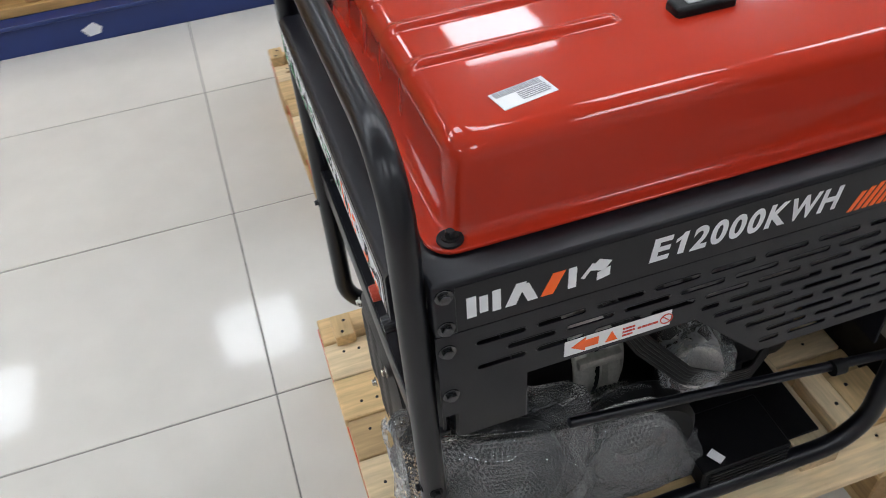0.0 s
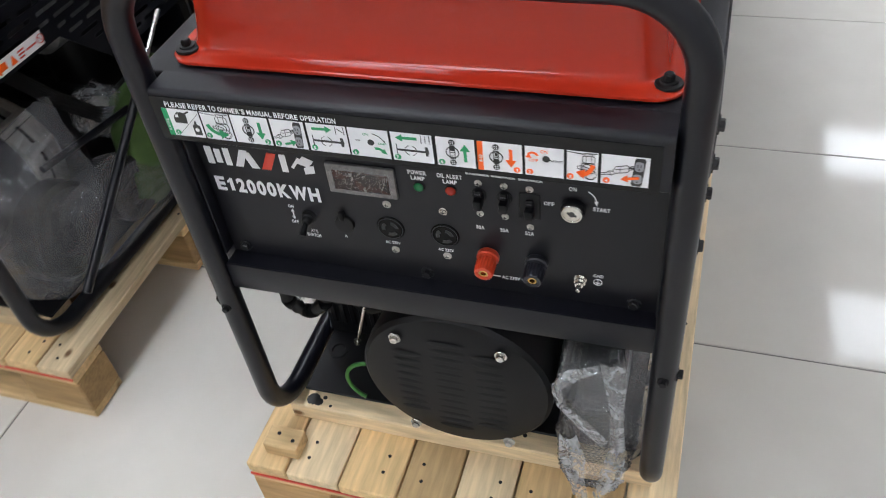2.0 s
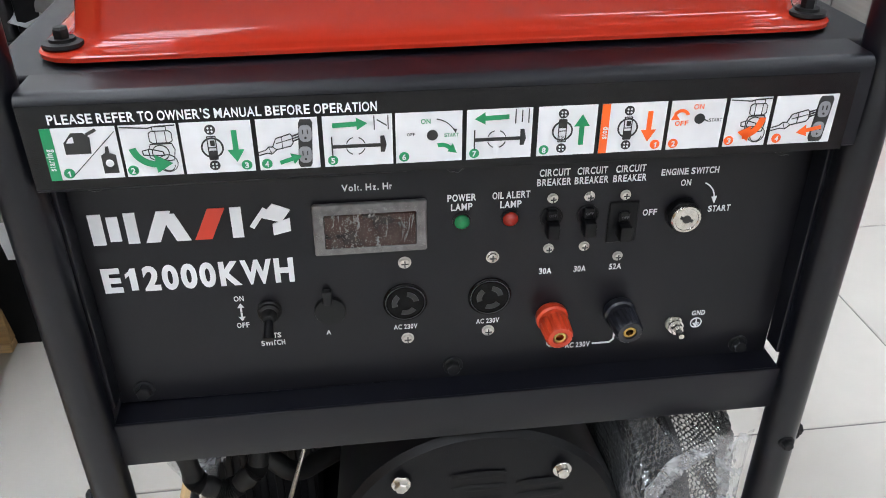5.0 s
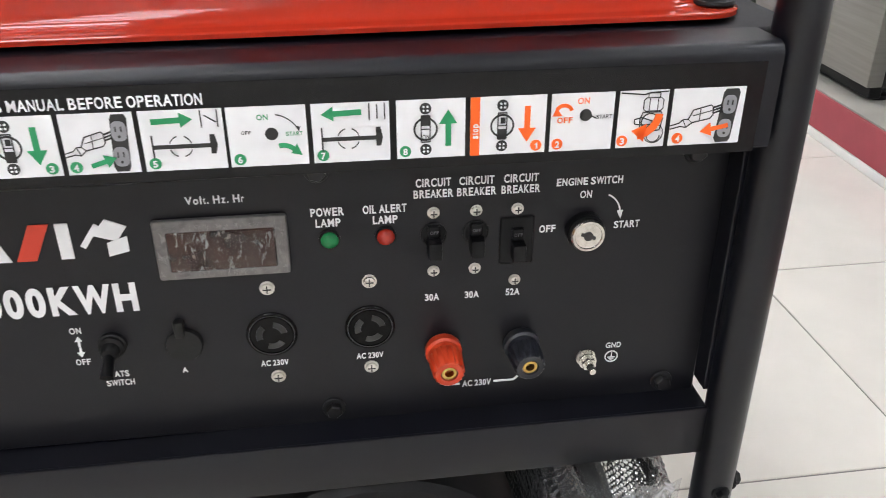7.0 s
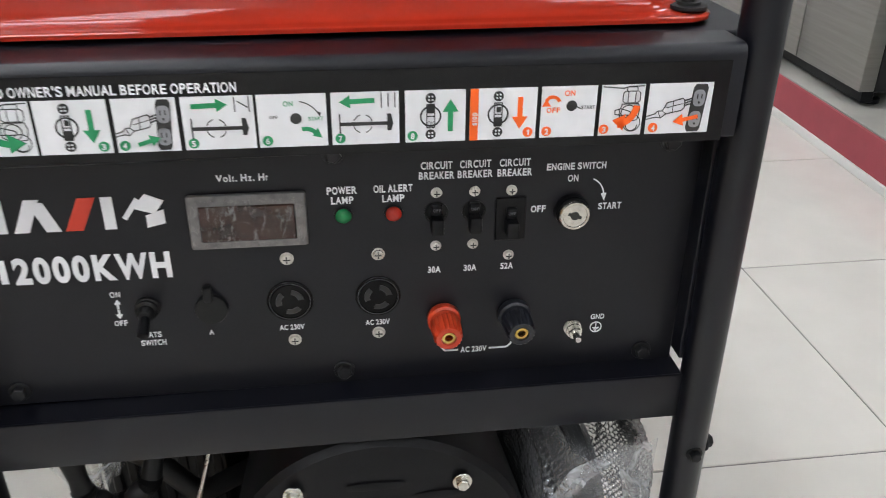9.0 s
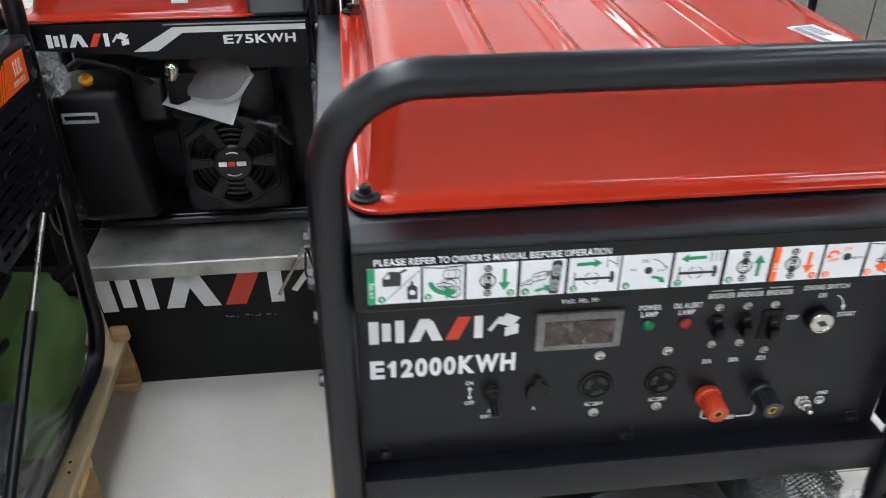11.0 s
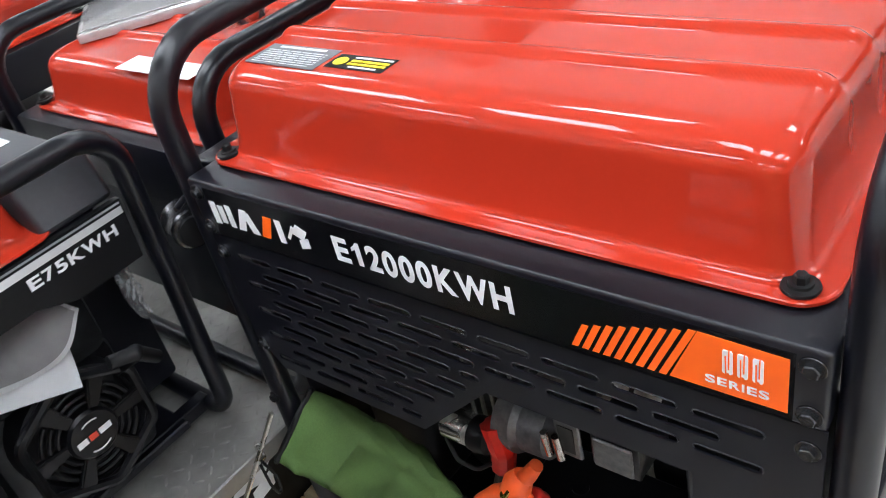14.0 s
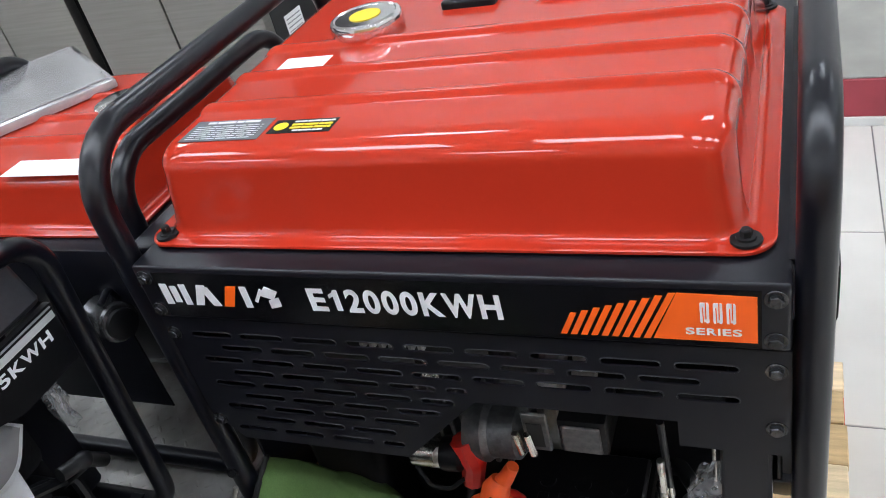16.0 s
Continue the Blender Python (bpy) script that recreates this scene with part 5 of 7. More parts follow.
        for i in range(3):
            x = ox - 0.0465 + 0.0109 * i
            em = part("emblem_stroke", flat(bmesh.new(), surf, [(x + a * 0.0076, 0.804 + b * 0.0228) for a, b in ((0.0, 0.06), (0.12, 0.0), (0.3, 0.0), (0.36, 0.06), (0.64, 0.06), (0.7, 0.0), (0.88, 0.0), (1, 0.06), (1, 0.94), (0.88, 1), (0.7, 1), (0.3, 1), (0.12, 1), (0.0, 0.94))], 0.0016), WHITE, of)
            for p, q in (((0.36, -0.02), (0.33, 0.78)), ((0.67, 1.02), (0.64, 0.22))):
                part("emblem_slit", stroke(bmesh.new(), surf, (x + p[0] * 0.0076, 0.804 + p[1] * 0.0228), (x + q[0] * 0.0076, 0.804 + q[1] * 0.0228), 0.0009, 0.0022), ORANGE, em)
        part("lettering", words("SERIES", surf, ox - 0.036, 0.7905, 0.0075, 0.047, "CENTER", 0.03, lift=0.0018), WHITE, of)
        if sgn > 0:
            wl = part("warning_label", flat(bmesh.new(), inner, rect(0.159, 0.6795, 0.291, 0.7045), 0.0006), PAPER, sp, "white warning label with orange arrow and emblems")
            k = bmesh.new()
            flat(k, inner, [(0.167, 0.6925), (0.184, 0.7035), (0.184, 0.6985), (0.2, 0.6985), (0.2, 0.6865), (0.184, 0.6865), (0.184, 0.6815)], 0.0014)
            part("orange_arrow", k, ORANGE, wl)
            part("warning_triangle", flat(bmesh.new(), inner, [(0.209, 0.684), (0.224, 0.684), (0.2165, 0.7)], 0.0014), ORANGE, wl)
            k = bmesh.new()
            bars(k, inner, 0.23, 0.245, 0.683, 0.7, 3, 2, 0.0014)
            bars(k, inner, 0.249, 0.276, 0.688, 0.694, 1, 3, 0.0014)
            ring_arc(k, inner, 0.285, 0.692, 0.0075, 0.0012, 0, 360, 18, 0.0014)
            stroke(k, inner, (0.28, 0.697), (0.29, 0.687), 0.0012, 0.0015)
            part("red_print_lines", k, REDPRINT, wl)
    # alternator with its round cover
    al = bmesh.new()
    lathe(al, [(0, 0.001), (0.05, 0.001), (0.085, 0.0), (0.114, -0.003), (0.131, -0.007), (0.1365, -0.013), (0.1375, -0.03), (0.131, -0.12), (0.128, -0.17), (0.128, -0.315), (0, -0.315)], (0.021, -0.008, 0.3775), (0, -1, 0), 56)
    al.faces.ensure_lookup_table()
    al = part("alternator_cover", al, PLASTIC, g, "round black moulded alternator end cover")
    cf = on((0.021, -0.008, 0.3775), (1, 0, 0))
    for cx, w in ((-0.062, 0.042), (-0.004, 0.05), (0.052, 0.044)):
        for i in range(-6, 7):
            z = 0.0155 * i
            if math.hypot(abs(cx) + w / 2, z) > 0.11:
                continue
            # a pressed louvre: swells out of the cover and opens downwards
            lv = bmesh.new()
            grid = []
            for p in range(9):
                u = p / 4 - 1
                swell = 0.0017 * (1 - u * u) ** 0.5
                grid.append([lv.verts.new((0.021 + cx + u * w / 2, -0.0084 - swell * f, 0.3775 + z + h * (1 - 0.3 * u * u))) for f, h in ((0, 0.0052), (0.55, 0.003), (1, -0.001), (0.9, -0.0022), (0, -0.0018))])
            for a, b in zip(grid, grid[1:]):
                for q in range(4):
                    lv.faces.new((a[q], b[q], b[q + 1], a[q + 1]))
            part("louvre", lv, PLASTIC, al)
    for x, z in ((-0.053, 0.47), (0.0925, 0.469), (-0.047, 0.275), (0.0945, 0.272)):
        part("cover_screw", hex_bolt(bmesh.new(), (x, -0.008, z), (0, -1, 0), 0.006, 0.0088), STEEL, al)
    st = bmesh.new()
    lathe(st, [(0.134, 0), (0.138, 0.003), (0.138, 0.022), (0.13, 0.026), (0.126, 0.05), (0.136, 0.056), (0.136, 0.075), (0.12, 0.09), (0, 0.09)], (0.021, 0.262, 0.3775), (0, 1, 0), 52)
    for a in (20, 48, 76, 104):
        c = Vector((0.021 + 0.137 * math.cos(radians(a)), 0, 0.3775 + 0.137 * math.sin(radians(a))))
        box(st, (c.x - 0.009, 0.266, c.z - 0.009), (c.x + 0.009, 0.339, c.z + 0.009), 0.004, 2)
    part("alternator_housing", st, RAWALU, g, "ribbed cast aluminium alternator housing")
    part("control_box", boxed((0.17, 0.03, 0.585), (0.309, 0.118, 0.64), 0.003, 1), BLACK, g)
    bm = bmesh.new()
    box(bm, (-0.306, 0.03, 0.53), (-0.16, 0.078, 0.64), 0.003, 1)
    part("control_box", bm, BLACK, g)
    # engine
    en = bmesh.new()
    box(en, (-0.12, 0.395, 0.22), (0.16, 0.58, 0.46), 0.02, 2)
    lathe(en, [(0.11, 0), (0.12, 0.01), (0.12, 0.09), (0.1, 0.11), (0, 0.115)], (0.02, 0.57, 0.37), (0, 1, 0), 30)
    en = part("engine", en, DARKSTEEL, g, "dark air-cooled petrol engine")
    for i in range(8):
        part("cylinder_fin", boxed((-0.19, 0.36 + 0.018 * i, 0.42), (-0.06, 0.368 + 0.018 * i, 0.56), 0.002, 1), CASTALU, en)
    part("wrapped_canister", lathe(bmesh.new(), [(0.02, -0.03), (0.038, -0.026), (0.042, 0), (0.038, 0.026), (0.02, 0.03), (0, 0.031)], (0.19, 0.44, 0.41), (1, -0.3, 0.3), 26), STEEL, en, "grey canister under loose film")
    for i in range(6):
        d = 0.0052 * (i - 2.5)
        part("harness_strand", tubed([(0.205, 0.262 + 0.4 * d, 0.63 + d), (0.232, 0.317 + 0.5 * d, 0.54 + d), (0.242, 0.39 + 0.4 * d, 0.452 + d), (0.24, 0.46 + 0.2 * d, 0.405 + d), (0.235, 0.51, 0.392 + d), (0.215, 0.55 - 0.3 * d, 0.41 + d)], 0.0031, 0.04, 8), RUBBER, en)
    # unseen plate added so no bright background shows through the slots
    part("rear_panel", boxed((-0.27, 0.694, 0.42), (0.27, 0.699, 0.772), 0.001, 1), BLACK, g)
    part("support_strut", sweep(bmesh.new(), [(-0.25, 0.145, 0.6), (-0.255, 0.14, 0.5)], 0.0045, 10), TUBE, g)
    part("strut_end", lathe(bmesh.new(), [(0.0045, 0), (0.0048, 0.014), (0.003, 0.016), (0.003, 0.028), (0, 0.029)], (-0.255, 0.14, 0.5), (-0.05, -0.05, -1), 12), STEEL, g)
    part("film_pouch", lump((-0.245, 0.085, 0.47), (0.03, 0.035, 0.05), 0.01, 2.4, 7.0, 4, 2.6), FILM, g, "small part in clear film", 80)
    # plain box added so the bay behind the slots stays dark
    part("inner_shroud", boxed((-0.235, 0.33, 0.62), (0.235, 0.68, 0.765), 0.02, 2), DARKSTEEL, g)
    for k in range(3):
        for i in range(7):
            y, z = 0.375 + 0.0125 * i + 0.012 * k, 0.735 - 0.022 * k
            part("heat_shield_fin", boxed((-0.262, y, z), (-0.236, y + 0.006, z + 0.015), 0.001, 1), BRIGHTALU, en)
    for y, z in ((0.415, 0.63), (0.42, 0.655), (0.29, 0.715), (0.37, 0.725)):
        part("hex_nut", hex_bolt(bmesh.new(), (-0.236, y, z), (-1, 0, 0), 0.008, 0.011), STEEL, en)
    mu = bmesh.new()
    lathe(mu, [(0.05, -0.14), (0.062, -0.13), (0.062, 0.13), (0.05, 0.14), (0, 0.14)], (0.2, 0.5, 0.66), (0, 1, 0), 26)
    part("muffler", mu, CASTALU, en)
    # plain black box added to stop brightness showing through the front slots
    part("wiring_box", boxed((-0.2, 0.13, 0.665), (0.2, 0.335, 0.768), 0.01, 2), PLASTIC, en)
    st = bmesh.new()
    lathe(st, [(0.03, 0), (0.042, 0.004), (0.042, 0.028), (0.036, 0.036), (0.036, 0.07), (0.024, 0.08), (0, 0.08)], (-0.205, 0.4, 0.505), (0, -0.95, 0.05), 28)
    part("starter_motor", st, CASTALU, en)
    sl = bmesh.new()
    lathe(sl, [(0.02, 0), (0.0205, 0.002), (0.0205, 0.042), (0, 0.042)], (-0.237, 0.472, 0.487), (0, -1, 0.03), 24)
    part("starter_solenoid", sl, STEEL, en)
    part("solenoid_cap", lathe(bmesh.new(), [(0.0225, 0), (0.0235, 0.006), (0.022, 0.024), (0.014, 0.03), (0, 0.03)], (-0.237, 0.43, 0.488), (0, -1, 0.03), 24), PLASTIC, en)
    for y in (0.325, 0.31):
        part("brace_bolt", sweep(bmesh.new(), [(-0.236, y, 0.54), (-0.236, y - 0.004, 0.505)], 0.005, 10), STEEL, en)
    part("white_bracket", boxed((-0.226, 0.285, 0.5), (-0.22, 0.318, 0.565), 0.002, 1), CASTALU, en)
    cb = bmesh.new()
    box(cb, (-0.222, 0.215, 0.498), (-0.15, 0.275, 0.555), 0.004, 2)
    cb = part("ignition_box", cb, DARKSTEEL, g, "grey metal ignition box with black window")
    k = on((-0.2265, 0.3, 0.53), (0, -1, 0))
    part("black_window", flat(bmesh.new(), k, rect(-0.012, -0.02, 0.008, 0.02), 0.001), INK, cb)
    part("cover_plate", boxed((-0.226, 0.222, 0.503), (-0.2215, 0.27, 0.548), 0.002, 1), CASTALU, cb)
    bt = bmesh.new()
    box(bt, (-0.272, 0.175, 0.22), (-0.14, 0.38, 0.405), 0.006, 2)
    box(bt, (-0.267, 0.182, 0.4), (-0.147, 0.373, 0.415), 0.004, 1)
    bt = part("battery", bt, PLASTIC, g, "black starter battery on the base tray")
    for y in (0.215, 0.262, 0.309):
        part("cell_cap", lathe(bmesh.new(), [(0.011, 0), (0.011, 0.004), (0, 0.005)], (-0.205, y, 0.4145), (0, 0, 1), 16), PLASTIC, bt)
    part("terminal_cap", lathe(bmesh.new(), [(0.019, 0), (0.02, 0.006), (0.016, 0.012), (0.013, 0.02), (0.008, 0.024), (0, 0.025)], (-0.252, 0.345, 0.414), (0, 0, 1), 20), REDCAP, bt, "red rubber terminal cap")
    for i in range(5):
        part("lid_rib", boxed((-0.262, 0.195 + 0.027 * i, 0.4145), (-0.225, 0.209 + 0.027 * i, 0.4185), 0.001, 1), PLASTIC, bt)
    rb = bmesh.new()
    sweep(rb, rounded([(-0.232, 0.40, 0.515), (-0.237, 0.39, 0.48), (-0.228, 0.405, 0.43)], 0.02, 4), lambda f: 0.019 - 0.003 * f, 10)
    part("terminal_boot", rb, REDCAP, g, "red rubber cable boot")
    # a split boot: three short lobes round the clamp
    rb = bmesh.new()
    sweep(rb, [(-0.256, 0.35, 0.472), (-0.263, 0.357, 0.459), (-0.268, 0.367, 0.444)], lambda f: 0.0135 + 0.006 * math.sin(f * 3), 14)
    sweep(rb, [(-0.266, 0.355, 0.452), (-0.272, 0.385, 0.44), (-0.274, 0.415, 0.408), (-0.272, 0.438, 0.372)], lambda f: 0.0115 - 0.0055 * f, 14)
    sweep(rb, [(-0.262, 0.36, 0.455), (-0.256, 0.342, 0.478), (-0.252, 0.331, 0.497)], lambda f: 0.0125 - 0.004 * f, 14)
    sweep(rb, [(-0.262, 0.354, 0.454), (-0.268, 0.341, 0.442), (-0.270, 0.334, 0.428)], lambda f: 0.0095 - 0.002 * f, 14)
    rb = part("terminal_boot", rb, ORANGECAP, g, "orange rubber battery terminal boot", 60)
    part("terminal_clip", tubed([(-0.278, 0.357, 0.466), (-0.283, 0.362, 0.456), (-0.280, 0.372, 0.450), (-0.274, 0.365, 0.459)], 0.003, 0.006), BRASS, rb)
    part("spark_wire", tubed([(-0.24, 0.405, 0.45), (-0.25, 0.43, 0.43), (-0.255, 0.455, 0.44), (-0.25, 0.47, 0.47)], 0.003, 0.02), RUBBER, g)
    part("battery_cable", tubed([(-0.235, 0.40, 0.44), (-0.24, 0.42, 0.37), (-0.22, 0.44, 0.3), (-0.15, 0.42, 0.26)], 0.007, 0.03), RUBBER, g)
    part("corrugated_hose", tubed([(-0.22, 0.1, 0.45), (-0.2, 0.13, 0.40), (-0.16, 0.12, 0.36), (-0.1, 0.16, 0.36)], 0.011, 0.03), RUBBER, g)
    part("earth_wire", sweep(bmesh.new(), [(-0.085, 0.058, 0.318), (-0.11, 0.054, 0.3195)] + [(-0.135 + 0.048 * math.cos(radians(a)), 0.05, 0.268 + 0.048 * math.sin(radians(a))) for a in range(88, 250, 9)], 0.0034, 10), WIRE_GREEN, g, "green and yellow earth wire")
    part("hold_down_bolt", sweep(bmesh.new(), [(-0.27, 0.145, 0.56), (-0.265, 0.145, 0.3)], 0.0045, 10), STEEL, g)
    part("side_rod", tubed([(0.262, 0.2, 0.463), (0.285, 0.715, 0.405)], 0.0075), TUBE, g, "thin black side rod")
    cl = bmesh.new()
    lathe(cl, [(0.012, 0), (0.012, 0.02), (0, 0.02)], (0.285, 0.61, 0.417), (0, 1, -0.11), 16)
    part("rod_clamp", cl, RUBBER, g)
    fb = part("tool_box", boxed((0.195, 0.418, 0.218), (0.3, 0.575, 0.262), 0.003, 1), PLASTIC, g, "flat black plastic tool box on the tray")
    for i in range(4):
        part("side_rib", boxed((0.299, 0.43, 0.224 + 0.009 * i), (0.3035, 0.57, 0.2285 + 0.009 * i), 0.001, 1), PLASTIC, fb)
    # plain black blocks added to darken the bay under the side panels
    part("engine_side_cover", boxed((0.06, 0.47, 0.29), (0.165, 0.66, 0.6), 0.03, 3), PLASTIC, en)
    part("engine_side_cover", boxed((-0.2, 0.47, 0.44), (0.05, 0.67, 0.63), 0.03, 3), PLASTIC, en)
    part("lower_shroud", boxed((-0.19, 0.57, 0.235), (-0.02, 0.7, 0.432), 0.02, 3), PLASTIC, en)
    cn = part("film_sleeve", lump((0.2, 0.43, 0.43), (0.05, 0.055, 0.055), 0.012, 2.2, 4.0, 4, 2.4), FILM, en, "loose clear film over the canister", 80)
    # ribbed face and hold-down rod of the battery
    for i in range(7):
        part("battery_rib", boxed((-0.262 + 0.018 * i, 0.171, 0.25), (-0.252 + 0.018 * i, 0.1755, 0.39), 0.0015, 1), PLASTIC, bt)
    part("hold_down_bolt", sweep(bmesh.new(), [(-0.125, 0.105, 0.48), (-0.179, 0.1, 0.3)], 0.0025, 10), STEEL, g)
    part("bolt_nut", hex_bolt(bmesh.new(), (-0.179, 0.1, 0.302), (-0.28, -0.03, -1), 0.0045, 0.006), STEEL, g)
    loop = rounded([(-0.25, 0.05, 0.5), (-0.243, 0.05, 0.436), (-0.214, 0.05, 0.418), (-0.186, 0.055, 0.44), (-0.172, 0.075, 0.5)], 0.03, 9)
    part("corrugated_hose", sweep(bmesh.new(), [a.lerp(b, k / 4) for a, b in zip(loop, loop[1:]) for k in range(4)], lambda f: 0.0098 + 0.0011 * math.sin(f * 190), 12), RUBBER, g)
    part("tray_grommet", lathe(bmesh.new(), [(0.016, 0), (0.017, 0.003), (0.012, 0.004), (0.011, 0.001), (0, 0.001)], (-0.242, 0.136, 0.2178), (0, 0, 1), 20), RUBBER, g)
    # the panel and its sticker sit a touch askew in the frame
    pivot = Vector((0, 0, 0.71)) - BAKE["origin"]
    turn = Matrix.Translation(pivot + Vector((0, 0, -0.0016))) @ Matrix.Rotation(0.0078, 4, "Y") @ Matrix.Translation(-pivot)
    for ob in [panel] + ([skewed] if detail else []):
        ob.matrix_local = turn @ ob.matrix_local
    return g


main_generator = generator()
copy_thing(main_generator, pose(-1.106, 0.43, 0.152, 0, 0, -2.5))


# ---- wrapped wheel kits and green bags ----
def wheel_mesh(bm, c, r, width):
    return lathe(bm, [(r * 0.5, -width * 0.4), (r * 0.9, -width * 0.45), (r, -width * 0.3), (r, width * 0.3), (r * 0.9, width * 0.45), (r * 0.5, width * 0.4), (r * 0.45, width * 0.2), (0, width * 0.2)], c, (1, 0, 0), 40)


def pouch(cx, cy, hx, hy, z0, z1, seed, cell=0.0074, pitch=0.0015, slant=None, crease=None, dip=None, bulge=0.0, pinch=0.8):
    """A loose pouch of air-cell wrap: a flattened tube, pinched at its top edge, with every air cell raised."""
    per = 2 * math.pi * math.sqrt((hx * hx + hy * hy) / 2) * 1.08
    n, m = int(per / pitch), int((z1 - z0) / pitch)
    rings, glints, bm = [], [], bmesh.new()
    # even steps along the rim of the flattened section
    e = 0.62
    fine = [2 * math.pi * i / 4000 for i in range(4001)]
    rim = [(hx * math.copysign(abs(math.cos(a)) ** e, math.cos(a)), hy * math.copysign(abs(math.sin(a)) ** e, math.sin(a))) for a in fine]
    run = [0.0]
    for p, q in zip(rim, rim[1:]):
        run.append(run[-1] + math.dist(p, q))
    per = run[-1]
    n = int(per / pitch)
    angles = list(np.interp([per * i / n for i in range(n)], run, fine))
    for j in range(m + 1):
        v = j / m
        squash = 1 - pinch * smoothstep(0.72, 1.0, v)
        foot = 0.75 + 0.25 * smoothstep(0, 0.12, v)
        ring, glint = [], []
        for i in range(n):
            a = angles[i]
            ca, sa = math.cos(a), math.sin(a)
            px = hx * squash * foot * math.copysign(abs(ca) ** e, ca)
            py = hy * foot * math.copysign(abs(sa) ** e, sa)
            d = Vector((ca, sa * 0.8, 0.1)).normalized()
            q = Vector((ca * 1.4, sa * 1.4, v * 3.2 + seed))
            w = 0.010 * noise.noise(q) + 0.006 * noise.noise(q * 2.6) + 0.0035 * abs(noise.noise(q * 5.5))
            s, zz = per * i / n, (z1 - z0) * v
            row = round(zz / (cell * 0.866))
            off = 0.5 * (row % 2)
            dx = s / cell - off
            dx -= round(dx)
            dz = zz / (cell * 0.866) - row
            rr = math.hypot(dx, dz * 0.866) / 0.45
            w += 0.0024 * max(0, 1 - rr * rr) ** 0.5 if cell > 0.001 else 0
            if crease:
                cyy, czz, cr = crease
                t = math.hypot(cy + py - cyy, z0 + zz - czz) - cr
                w += 0.006 * math.exp(-(t / 0.006) ** 2)
            p = Vector((cx + px, cy + py, z0 + zz)) + d * w
            if bulge and px > 0:
                p.x += bulge * smoothstep(0.03, 0.07, p.y) * (px / hx)
            if dip:
                k = 1 - smoothstep(dip[0], dip[1], p.y)
                p.z = z0 + (p.z - z0) * (1 - dip[2] * k)
            if slant:
                k = smoothstep(slant[0], slant[1], p.y)
                p.z = z0 + (p.z - z0) * (1 - slant[2] * k)
            ring.append(bm.verts.new(p))
            glint.append(rr > 0.92 and cell > 0.001)
        rings.append(ring)
        glints.append(glint)
    for j in range(m):
        a, b = rings[j], rings[j + 1]
        for i in range(n):
            k = (i + 1) % n
            face = bm.faces.new((a[i], a[k], b[k], b[i]))
            # faces between the air cells take the whiter glint film
            face.material_index = int(glints[j][i] + glints[j][k] + glints[j + 1][k] + glints[j + 1][i] > 1)
    bm.faces.new(rings[0][::-1])
    top = rings[-1]
    for i in range(n // 2):
        a, b, c, d = top[i], top[i + 1], top[n - i - 2], top[n - i - 1]
        f = list(dict.fromkeys((a, b, c, d)))
        if len(f) > 2 and i < n // 2 - 1:
            bm.faces.new(f)
    return bm


def wrapped_wheel(at, hx, hy, z0, z1, seed, r, film, label, lift=0.004, **more):
    x, y = at
    ob = root("wrapped_wheel", (x, y, z0), label, "wrapped wheel", "wrapped wheels")
    part("wheel", wheel_mesh(bmesh.new(), (x, y, z0 + r + lift), r, hx * 1.2), RUBBER, ob)
    wrap = part("plastic_wrap", pouch(x, y, hx, hy, z0, z1, seed, **more), film, ob, "crumpled clear plastic wrap", 70)
    wrap.data.materials.append(RIMGLINT)
    return ob


WRAP = "black spare wheel in clear bubble wrap on the tray"
front_wheel = wrapped_wheel((0.214, 0.11), 0.056, 0.136, 0.188, 0.5, 3, 0.105, BUBBLE, WRAP, lift=0.02, crease=(0.09, 0.3, 0.17), bulge=0.03, pinch=0.4, slant=(0.02, 0.21, 0.16))


def film_fold(line, width, parent):
    """A soft ribbon of folded film along a line of places, rippled across."""
    bm = bmesh.new()
    path = rounded(line, 0.02, 6)
    rows = []
    for k, p in enumerate(path):
        q, r = path[max(k - 1, 0)], path[min(k + 1, len(path) - 1)]
        side = (r - q).cross(Vector((0, 1, 0))).normalized()
        w = width * (0.8 + 0.7 * noise.noise(p * 45))
        rows.append([bm.verts.new(p + side * w * (u / 4 - 1) + Vector((0, 0.006 * noise.noise(p * 60 + side * u) - 0.005 * math.sin(math.pi * u / 8), 0))) for u in range(9)])
    for a, b in zip(rows, rows[1:]):
        for u in range(8):
            bm.faces.new((a[u], a[u + 1], b[u + 1], b[u]))
    bmesh.ops.solidify(bm, geom=bm.faces[:], thickness=0.0006)
    return part("film_fold", bm, MILKFILM, parent, "milky folded edge of the wrap", 70)


film_fold([(0.222, -0.026, 0.5), (0.188, -0.033, 0.487), (0.169, -0.034, 0.458), (0.175, -0.034, 0.425), (0.204, -0.034, 0.388), (0.23, -0.033, 0.353)], 0.009, front_wheel)
film_fold([(0.238, -0.027, 0.515), (0.245, -0.03, 0.43), (0.25, -0.032, 0.345), (0.245, -0.031, 0.268), (0.228, -0.028, 0.205)], 0.016, front_wheel)
film_fold([(0.183, -0.03, 0.35), (0.19, -0.034, 0.305), (0.196, -0.034, 0.255), (0.203, -0.03, 0.2)], 0.018, front_wheel)
wrapped_wheel((0.222, 0.335), 0.055, 0.118, 0.22, 0.425, 8, 0.092, BUBBLE, WRAP, slant=(0.33, 0.46, 0.8))
LOOSE = "black wheel part in loose clear plastic film"
wrapped_wheel((-0.87, 0.25), 0.06, 0.12, 0.186, 0.52, 5, 0.1, DULLFILM, LOOSE, cell=0.0001, pitch=0.005)
